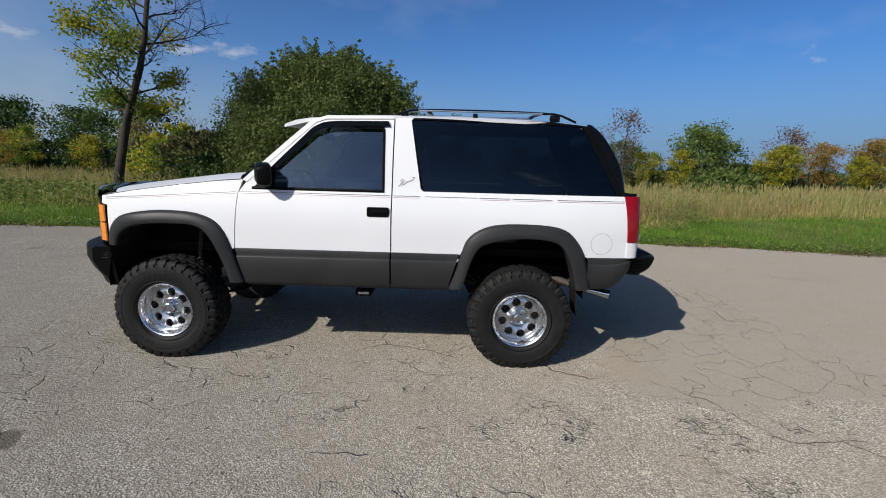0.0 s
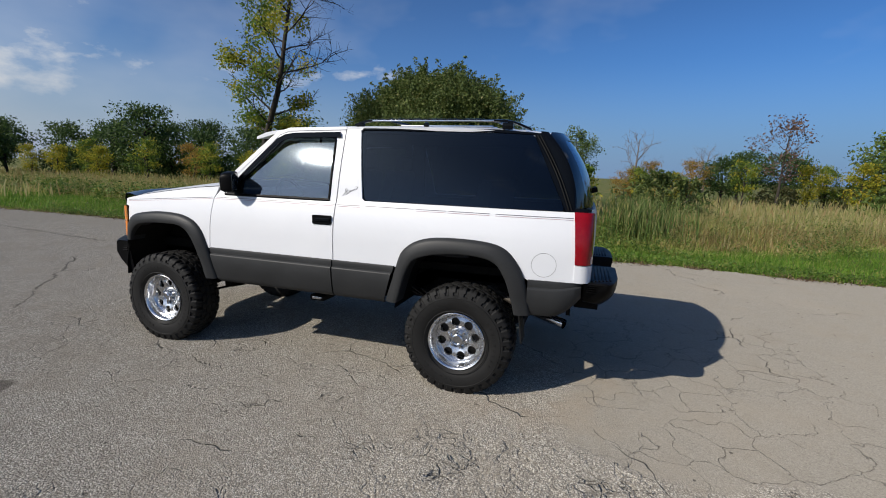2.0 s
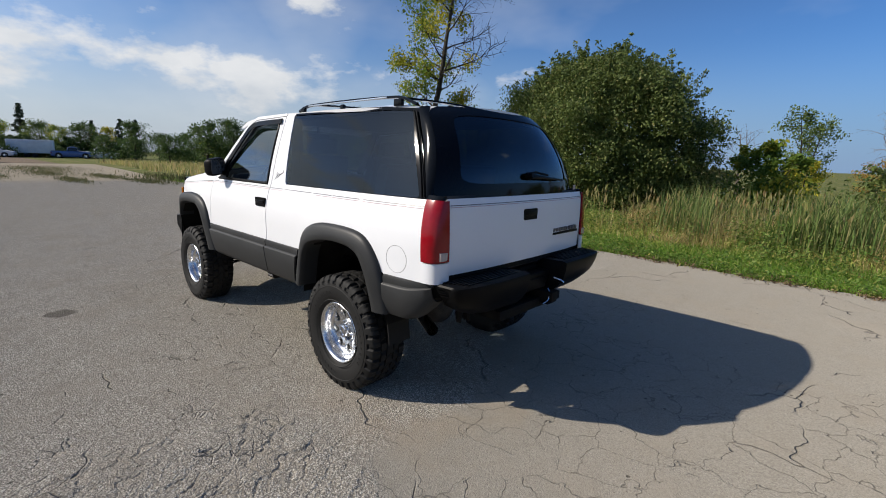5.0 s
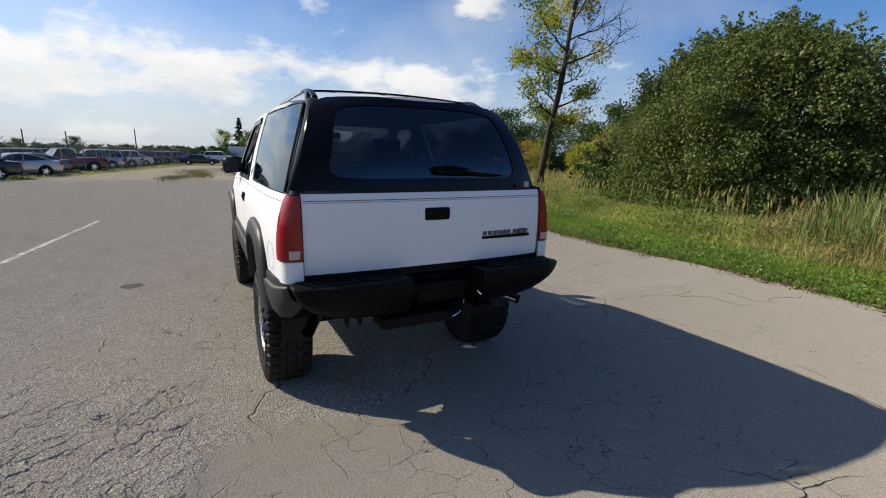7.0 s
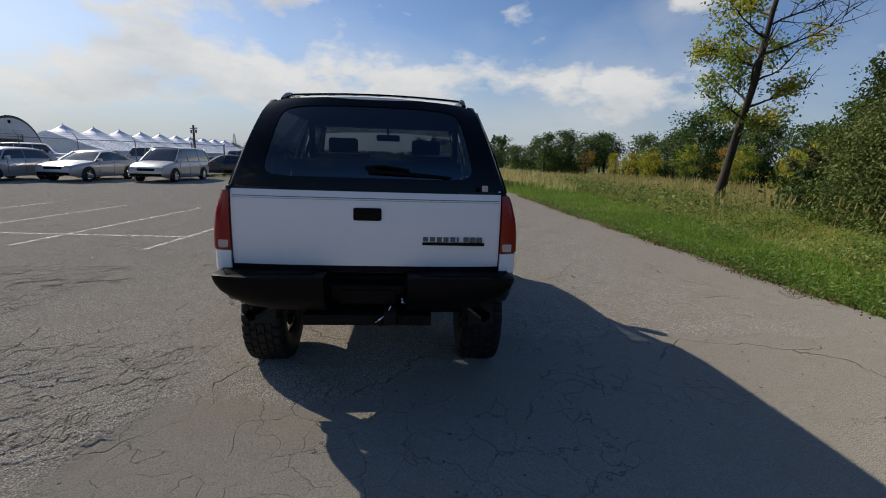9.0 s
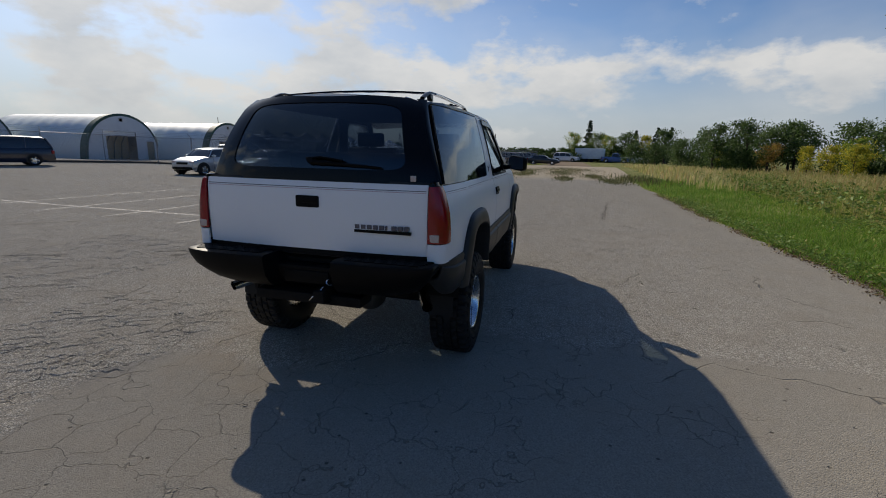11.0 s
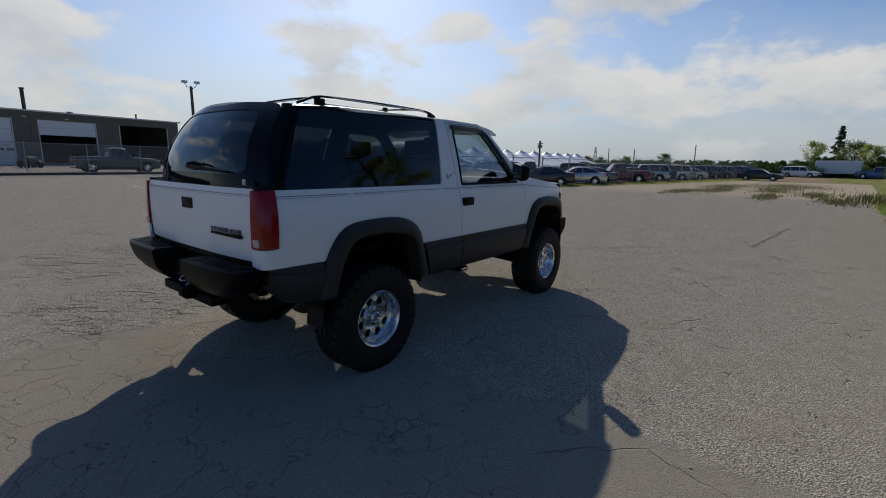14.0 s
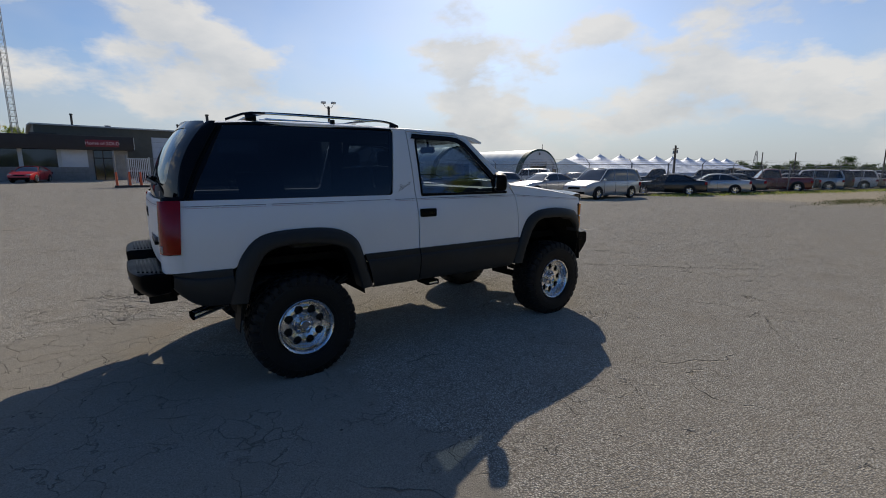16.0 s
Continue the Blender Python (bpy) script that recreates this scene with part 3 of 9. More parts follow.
    stroke = [(0.452, 1.405), (0.468, 1.425), (0.492, 1.452), (0.478, 1.462), (0.470, 1.447), (0.492, 1.432), (0.480, 1.418), (0.503, 1.430), (0.512, 1.452), (0.520, 1.438), (0.528, 1.455), (0.538, 1.445), (0.545, 1.462), (0.556, 1.455), (0.575, 1.478), (0.555, 1.480)]
    if s > 0:
        stroke = [(1.018 - x, z) for x, z in stroke]
    tube(bm, [(x, s * (side_y(x, z) + 0.0012), z) for x, z in smooth_line(stroke, 60)], 0.0019, 5)
    part("script_decal", bm, M_STRIPE, truck, "dark handwritten script decal")

# fuel flap on the driver's quarter
bm = bmesh.new()
rings = []
for r, o in ((0.080, -0.001), (0.0815, 0.0012), (0.0825, 0.0012), (0.084, -0.002)):
    rings.append([(2.012 + r * math.cos(a), -(side_y(2.012 + r * math.cos(a), 1.018 + r * math.sin(a)) + o), 1.018 + r * math.sin(a)) for a in np.linspace(0, 2 * math.pi, 40, endpoint=False)])
sheet(bm, rings, close=True)
part("fuel_flap", bm, M_LINE_GREY, truck, "round fuel flap")

# bonnet
bm = bmesh.new()
rows = []
hood_z = [(-1.90, 1.268), (-1.62, 1.318), (-1.297, 1.365), (-0.95, 1.412), (-0.735, 1.432)]
for i in range(21):
    f = i / 20
    row = []
    for j in range(25):
        v = -1 + 2 * j / 24
        xf, xb = -1.872 - 0.30 * (1 - abs(v) ** 2.2), -0.745 - 0.20 * (1 - v * v)
        x = xb + (xf - xb) * f
        xz = -0.735 + (-1.872 + 0.735) * f
        z = lerp_table(hood_z, xz)
        z += 0.036 * (1 - abs(v) ** 2.4) * (1 - 0.35 * f) - 0.035 * max(0, (f - 0.9) / 0.1) ** 2 * (1 - v**4)
        row.append((x, v * (side_y(xz, z if abs(v) > 0.99 else 1.36) - 0.004) if abs(v) > 0.99 else v * (side_y(xz, 1.36) - 0.006), z + 0.004))
    rows.append(row)
sheet(bm, rows)
part("bonnet", bm, M_WHITE, truck, smooth=60)
bm = bmesh.new()
rows = [[(-1.862 - 0.30 * (1 - abs(v) ** 2.2) + dx, v * 0.80, 1.268 + 0.02 * (1 - v * v) + dz) for v in np.linspace(-1, 1, 25)] for dx, dz in ((0.10, 0.030), (0.02, 0.048), (-0.035, 0.046), (-0.045, 0.0), (-0.03, -0.02))]
sheet(bm, rows)
thick(part("bug_deflector", bm, M_GLOSS, truck, "smoked bonnet deflector"), 0.006).modifiers["thickness"].offset = 0
# grille, header and cowl
bm = bmesh.new()
sheet(bm, [[(-1.90 - 0.22 * (1 - abs(v) ** 2.2), v * 0.80, z) for v in np.linspace(-1, 1, 17)] for z in (0.90, 0.98, 1.07, 1.21, 1.265)])
thick(part("grille_panel", bm, M_CLAD, truck, "dark grille panel"), 0.03)
for z in (0.955, 1.02, 1.08, 1.14, 1.20):
    bm = bmesh.new()
    tube(bm, [(-1.925 - 0.22 * (1 - abs(v) ** 2.2), v * 0.46, z) for v in np.linspace(-1, 1, 13)], 0.012, 6)
    part("grille_bar", bm, M_BLACK, truck)
bm = bmesh.new()
rows = []
for f in np.linspace(0, 1, 5):
    rows.append([(-0.735 - 0.20 * (1 - v * v) + 0.10 * f, v * 0.835, 1.435 + 0.06 * (1 - v * v) + 0.002 - 0.012 * math.sin(math.pi * f)) for v in np.linspace(-1, 1, 17)])
sheet(bm, rows)
part("cowl", bm, M_BLACK, truck, "black cowl vent panel")
for y0 in (-0.45, 0.25):
    bm = bmesh.new()
    tube(bm, [(-0.80, y0, 1.49), (-0.72, y0 - 0.05, 1.53), (-0.70, y0 - 0.50 * 0.7, 1.525)], 0.009, 6)
    part("windscreen_wiper", bm, M_BLACK, truck)

# windscreen, visor, roof
def screen_pt(u, f):
    base = Vector((-0.715 - 0.20 * (1 - u * u), u * 0.83, 1.442 + 0.050 * (1 - u * u)))
    head = Vector((-0.150 - 0.13 * (1 - u * u), u * 0.705, 1.905 + 0.040 * (1 - u * u)))
    return base.lerp(head, f) + Vector((-0.015, 0, 0.015)) * math.sin(math.pi * f)


bm = bmesh.new()
sheet(bm, [[screen_pt(u, f) for u in np.linspace(-1, 1, 17)] for f in np.linspace(0, 1, 7)])
part("windscreen", bm, M_WIND, truck, "clear windscreen", smooth=60)


def roof_z(x, v):
    edge = lerp_table([(-0.30, 1.880), (-0.12, 1.924), (0.37, 1.934), (0.9, 1.936), (1.5, 1.926), (1.80, 1.912), (1.95, 1.895)], x)
    crown = lerp_table([(-0.30, 0.045), (0.2, 0.055), (1.5, 0.055), (1.95, 0.050)], x)
    return edge + crown * (1 - abs(v) ** 2.6)


bm = bmesh.new()
rows = []
for f in np.linspace(0, 1, 26):
    row = []
    for v in np.linspace(-1, 1, 25):
        x0, x1 = -0.150 - 0.13 * (1 - v * v), 1.925 + 0.135 * (1 - abs(v) ** 2.5)
        x = x0 + (x1 - x0) * f
        row.append((x, v * (0.712 - 0.10 * max(0, (x - 1.15) / 0.78) ** 2), roof_z(x, v)))
    rows.append(row)
sheet(bm, rows)
thick(part("roof", bm, M_WHITE, truck, smooth=60), 0.02)
bm = bmesh.new()
rows = []
for f, dz in ((0.0, 0.0), (0.3, 0.010), (0.7, 0.008), (1.0, -0.012), (1.02, -0.030), (0.98, -0.034), (0.5, -0.020), (0.0, -0.018)):
    rows.append([(-0.150 - 0.13 * (1 - v * v) - 0.30 * f, v * (0.715 + 0.0 * f), 1.915 + 0.035 * (1 - v * v) - 0.045 * f + dz) for v in np.linspace(-1, 1, 17)])
sheet(bm, rows)
for e in (0, -1):
    bm.verts.ensure_lookup_table()
    k = len(rows)
    bm.faces.new([bm.verts[r * 17 + (0 if e == 0 else 16)] for r in range(k)])
part("sun_visor", bm, M_WHITE, truck, "white external visor over the windscreen", smooth=45)

# roof rack: two side rails on feet with cross bars
for s in (-1, 1):
    bm = bmesh.new()
    path = [(0.42, 1.964), (0.50, 1.990), (0.62, 2.001), (1.0, 2.005), (1.4, 2.002), (1.62, 1.996), (1.70, 1.988), (1.83, 1.938)]
    pts = [(x, s * (0.60 - 0.012 * max(0, x - 1.2)), z) for x, z in smooth_line(path, 24)]
    rows = []
    for (x, y, z) in pts:
        rows.append([(x, y + a, z + b) for a, b in ((-0.016, -0.007), (-0.013, 0.008), (0.0, 0.011), (0.013, 0.008), (0.016, -0.007), (0.0, -0.010))])
    sheet(bm, rows, close=True)
    rail = part("rack_rail", bm, M_GLOSS, truck, "black roof rack rail", smooth=50)
    bm = bmesh.new()
    box(bm, 0.58, 1.56, *sorted((s * 0.617, s * 0.621)), 1.990, 2.002, 0.0015)
    part("rail_strip", bm, M_CHROME, rail, "bright strip")
    for x, w in ((0.47, 0.030), (1.03, 0.020), (1.66, 0.040)):
        bm = new_box(x - w, x + w, *sorted((s * 0.586, s * 0.614)), 1.935, 1.985, 0.010)
        part("rack_foot", bm, M_GLOSS, truck)
for x in (0.66, 1.56):
    bm = bmesh.new()
    rows = [[(x + a, 0.60 * v, 1.998 + 0.022 * (1 - v * v) + b) for a, b in ((-0.022, -0.006), (-0.015, 0.008), (0.015, 0.008), (0.022, -0.006))] for v in np.linspace(-1, 1, 15)]
    sheet(bm, rows, close=True)
    part("rack_cross_bar", bm, M_GLOSS, truck, smooth=50)
for k in range(5):
    bm = new_box(0.72, 1.50, -0.36 + 0.18 * k - 0.012, -0.36 + 0.18 * k + 0.012, roof_z(1.1, (-0.36 + 0.18 * k) / 0.71) - 0.012, roof_z(1.1, (-0.36 + 0.18 * k) / 0.71) + 0.010, 0.004)
    part("roof_slat", bm, M_CHROME, truck, "bright roof slat")


# rear hatch and tailgate
def hatch_pt(u, v):
    """u across, v up from the belt line to the roof."""
    y = u * (0.808 - 0.165 * v**1.05 - 0.045 * max(0, (v - 0.85) / 0.15) ** 2)
    x = 2.300 - 0.055 * v - 0.200 * v**2.4 - 0.110 * abs(u) ** 3.0 * (1 - 0.15 * v)
    z = 1.388 + (0.530 + 0.022 * (1 - u * u)) * v
    return Vector((x, y, z))


def hatch_sheet(us, vs_, lift=0.0):
    bm = bmesh.new()
    sheet(bm, [[hatch_pt(u, v) + Vector((lift, 0, 0)) for u in us] for v in vs_])
    return bm


def ring_uv(u0, u1, v0, v1, rad, n=24):
    """A rounded rectangle in hatch coordinates, n points a side."""
    out = []
    for k in range(4 * n):
        t = 2 * math.pi * (k + 0.5) / (4 * n)
        c, d = math.cos(t), math.sin(t)
        q = (abs(c) ** rad + abs(d) ** rad) ** (-1 / rad)
        out.append(((u0 + u1) / 2 + (u1 - u0) / 2 * c * q, (v0 + v1) / 2 + (v1 - v0) / 2 * d * q))
    return out


# black border round the clear field of the lift glass
bm = bmesh.new()
outer_uv, inner_uv = ring_uv(-1, 1, 0, 1, 30), ring_uv(-0.80, 0.80, 0.14, 0.90, 9)
sheet(bm, [[hatch_pt(a[0] + (b[0] - a[0]) * f, a[1] + (b[1] - a[1]) * f) for a, b in zip(outer_uv, inner_uv)] for f in (0, 0.25, 0.5, 0.75, 1.0)], close=True)
hatch = thick(part("hatch", bm, M_GLOSS, truck, "black framed lift glass", smooth=60), 0.008)
hatch.modifiers["thickness"].offset = 0
part("hatch_glass", hatch_sheet(np.linspace(-0.83, 0.83, 21), np.linspace(0.12, 0.92, 14), -0.001), M_TINT1, hatch, "dark tinted rear glass", smooth=60)
# rounded corner strips between the lift glass and the side pillars
for s in (-1, 1):
    rows = []
    for v in np.linspace(0, 1, 15):
        b = hatch_pt(s, v)
        z = b.z
        xa = float(np.interp(z, (1.382, 1.70, 1.905, 1.93), (2.186, 2.05, 1.93, 1.91))) - 0.014
        a = Vector((xa, s * (side_y(xa, z) + 0.003), z))
        c = Vector((max(a.x, b.x) + 0.004, s * (max(abs(a.y), abs(b.y)) + 0.004), z))
        rows.append([(1 - t) ** 2 * a + 2 * t * (1 - t) * c.lerp((a + b) / 2, 0.45) + t * t * b for t in np.linspace(0, 1, 7)])
    bm = bmesh.new()
    sheet(bm, rows)
    thick(part("corner_pillar", bm, M_GLOSS, truck, "glossy black corner pillar", smooth=60), 0.006).modifiers["thickness"].offset = 0
bm = bmesh.new()
tube(bm, [hatch_pt(0.02, 0.215) + Vector((0.03, 0, 0)), hatch_pt(0.20, 0.205) + Vector((0.035, 0, 0)), hatch_pt(0.62, 0.17) + Vector((0.025, 0, 0))], [0.016, 0.012, 0.006], 8)
wiper = part("rear_wiper", bm, M_BLACK, hatch)
bm = bmesh.new()
cyl(bm, hatch_pt(0.02, 0.215), hatch_pt(0.02, 0.215) + Vector((0.045, 0, 0.01)), 0.026, 0.02, 14)
tube(bm, [hatch_pt(-0.03, 0.25) + Vector((0.02, 0, 0)), hatch_pt(0.1, 0.27) + Vector((0.03, 0, 0)), hatch_pt(0.3, 0.235) + Vector((0.03, 0, 0))], 0.008, 6)
part("wiper_pivot", bm, M_BLACK, wiper)
bm = new_box(2.283, 2.289, 0.67, 0.705, 1.405, 1.440, 0.001)
part("glass_sticker", bm, M_CLEAR, hatch, "small pale sticker")


def gate_pt(y, z, o=0.0):
    return (2.322 - 0.035 * abs(y / 0.80) ** 3 + 0.008 * math.sin(math.pi * (z - 0.95) / 0.435) - 0.012 * max(0, (z - 1.33) / 0.055) ** 2 + o, y, z)


bm = bmesh.new()
sheet(bm, [[gate_pt(y, z) for y in np.linspace(-0.784, 0.784, 25)] for z in np.linspace(0.950, 1.384, 15)])
gate = thick(part("tailgate", bm, M_WHITE, truck, smooth=60), 0.02)
gate.modifiers["thickness"].offset = 0
bm = bmesh.new()
sheet(bm, [[gate_pt(y, z, -0.02) for y in np.linspace(-0.80, 0.80, 15)] for z in np.linspace(0.90, 1.40, 5)])
part("tailgate_gap", bm, M_SEAM, truck)
for z, mat, h in ((1.348, M_STRIPE, 0.004), (1.338, M_STRIPE_R, 0.0025)):
    bm = bmesh.new()
    sheet(bm, [[gate_pt(y, z + d, 0.0115) for y in np.linspace(-0.776, 0.776, 17)] for d in (0, h)])
    part("pin_stripe", bm, mat, gate)
bm = bmesh.new()
prism(bm, round_poly([(-0.086, 1.222), (0.077, 1.222), (0.077, 1.296), (-0.086, 1.296)], 0.012), "x", 2.30, 2.343)
handle = part("tailgate_handle", bm, M_BLACK, gate, "black tailgate handle")
bm = new_box(2.338, 2.346, -0.071, 0.062, 1.250, 1.285, 0.005)
part("handle_paddle", bm, M_BLACK, handle)
# raised badge, as plain blocks over a bar
bm = new_box(2.318, 2.341, 0.318, 0.690, 1.082, 1.100, 0.002)
badge = part("badge", bm, M_BLACK, gate, "dark raised badge blocks on a bar")
for k in range(9):
    w = 0.012 if k == 5 else 0.031
    bm = new_box(2.318, 2.340, 0.322 + 0.0405 * k, 0.322 + 0.0405 * k + w, 1.104, 1.132, 0.003)
    part("badge_block", bm, M_STRIPE, badge)

# rear bumper
bm = bmesh.new()
sheet(bm, [[(2.318 - 0.035 * abs(y / 0.8) ** 3 + o, y, z) for y in np.linspace(-0.845, 0.845, 17)] for z, o in ((0.955, -0.02), (0.945, 0.0), (0.915, 0.004), (0.900, -0.03), (0.80, -0.06))])
part("rear_sill", bm, M_BLACK, truck, smooth=50)


def bumper_section(y):
    """(x, z, tuck) round one section; tuck draws the low ends inwards."""
    a = abs(y)
    mid = a < 0.22
    back = 2.512 - 0.060 * max(0, (a - 0.45) / 0.42) ** 3 - (0.12 if mid else 0.0)
    low = 0.700 + 0.055 * (a / 0.86) ** 4 - (0.015 if mid else 0)
    top = 0.922 - (0.070 if mid else 0.0)
    h = top - low
    return [(2.28, top - 0.005, 0), (back - 0.03, top, 0), (back - 0.004, top - 0.008, 0), (back, top - 0.024, 0.05), (back - 0.006, top - 0.36 * h, 0.18), (back - 0.022, top - 0.62 * h, 0.42), (back - 0.052, low + 0.18 * h, 0.75), (back - 0.095, low, 1.0), (2.28, low + 0.01, 1.0)]


bm = bmesh.new()
ys = [-0.868, -0.860, -0.83, -0.78, -0.70, -0.55, -0.40, -0.262, -0.235, -0.21, 0.0, 0.21, 0.235, 0.262, 0.40, 0.55, 0.70, 0.78, 0.83, 0.860, 0.868]
rows = []
for y in ys:
    k = 1.0 if abs(y) < 0.855 else (0.955 if abs(y) < 0.865 else 0.84)
    end = max(0.0, (abs(y) - 0.45) / 0.42) ** 1.5
    cx, cz = 2.28, 0.83
    rows.append([(cx + (x - cx) * k, y * (1 - 0.105 * tuck * end), cz + (z - cz) * k) for x, z, tuck in bumper_section(y)])
vs = sheet(bm, rows, close=True)
bm.faces.new(vs[0])
bm.faces.new(vs[-1][::-1])
bumper = part("rear_bumper", bm, M_BLACK, truck, "black step bumper", smooth=40)
for s in (-1, 1):
    for k in range(6):
        bm = bmesh.new()
        y0, y1 = sorted((s * 0.30, s * (0.84 - 0.012 * k)))
        box(bm, 2.325 + 0.024 * k, 2.337 + 0.024 * k, y0, y1, 0.919, 0.9275, 0.002)
        part("tread_rib", bm, M_BLACK, bumper)
    for k in range(4):
        bm = bmesh.new()
        tube(bm, [(2.30 + 0.14 * f - 0.02 * f * f, s * (0.868 - 0.010 * k - 0.015 * f - 0.03 * f**3), 0.895 - 0.017 * k) for f in np.linspace(0, 1, 6)], 0.004, 5)
        part("end_rib", bm, M_BLACK, bumper)
bm = new_box(2.36, 2.398, -0.16, 0.16, 0.735, 0.815, 0.004)
part("plate_recess", bm, M_BLACK, bumper)
# hitch receiver, coupling ball, safety chain loop
bm = new_box(2.22, 2.40, -0.38, 0.38, 0.600, 0.665, 0.008)
hitch = part("tow_bar", bm, M_UNDER, truck, "black tow bar")
bm = new_box(2.30, 2.49, 0.10, 0.17, 0.645, 0.715, 0.006)
box(bm, 2.40, 2.47, 0.085, 0.185, 0.63, 0.64, 0.003)
part("receiver", bm, M_UNDER, hitch)
bm = bmesh.new()
tube(bm, smooth_line([(2.44, 0.20, 0.80), (2.50, 0.205, 0.79), (2.505, 0.215, 0.775), (2.46, 0.235, 0.77), (2.44, 0.245, 0.79)], 14), 0.008, 6)
part("pintle_ring", bm, M_CHROME, hitch, "bright ring")
bm = bmesh.new()
tube(bm, smooth_line([(2.43, 0.14, 0.73), (2.46, 0.12, 0.70), (2.47, 0.08, 0.665), (2.45, 0.05, 0.64)], 10), 0.005, 6)
part("trailer_plug_wire", bm, M_CHROME, hitch)
# shackle hangers below the rear of the frame
for y in (-0.53, -0.45):
    bm = bmesh.new()
    prism(bm, [(y - 0.022, 0.70), (y + 0.022, 0.70), (y + 0.020, 0.64), (y + 0.006, 0.575), (y - 0.006, 0.575), (y - 0.020, 0.64)], "x", 2.17, 2.20)
    part("shackle_hanger", bm, M_UNDER, truck)
# twin chrome exhaust tips
for s in (-1, 1):
    bm = bmesh.new()
    for r, d in ((0.036, 0), (0.029, 0.004)):
        cyl(bm, (1.88 - d, s * 0.62, 0.615), (2.17, s * 0.755, 0.575), r, r, 18, caps=False)
    part("exhaust_tip", bm, M_CHROME, truck, "chrome exhaust tip")
    bm = bmesh.new()
    tube(bm, smooth_line([(0.4, s * 0.30, 0.56), (0.9, s * 0.34, 0.62), (1.4, s * 0.42, 0.74), (1.72, s * 0.55, 0.66), (1.92, s * 0.635, 0.612)], 18), 0.030, 10)
    part("exhaust_pipe", bm, M_RUST, truck)
    # mud flap behind the rear wheel
    bm = bmesh.new()
    sheet(bm, [[(1.86 + 0.03 * f, s * y, 0.66 - 0.24 * f) for y in (0.68, 0.74, 0.80, 0.86)] for f in np.linspace(0, 1, 5)])
    thick(part("mud_flap", bm, M_RUBBER, truck, "black rubber mud flap"), 0.008)

# front bumper
bm = bmesh.new()
rows = []
for v in np.linspace(-1, 1, 23):
    x = -1.90 - 0.34 * (1 - abs(v) ** 3.6)
    y = v * 0.91
    rows.append([(x + a, y * (1 - 0.02 * b), z) for a, b, z in ((0.12, 0, 0.885), (0.01, 0, 0.885), (-0.02, 0, 0.87), (-0.025, 0, 0.775), (0.0, 1, 0.70), (0.055, 2, 0.62), (0.075, 2, 0.57), (0.14, 2, 0.57))])
vs = sheet(bm, rows, close=True)
bm.faces.new(vs[0])
bm.faces.new(vs[-1][::-1])
fb = part("front_bumper", bm, M_BLACK, truck, "black front bumper", smooth=40)
for s in (-1, 1):
    for k in range(4):
        bm = bmesh.new()
        tube(bm, [(-1.80 - 0.13 * f, s * (0.902 - 0.02 * f**2), 0.86 - 0.022 * k) for f in np.linspace(0, 1, 6)], 0.005, 5)
        part("end_rib", bm, M_BLACK, fb)

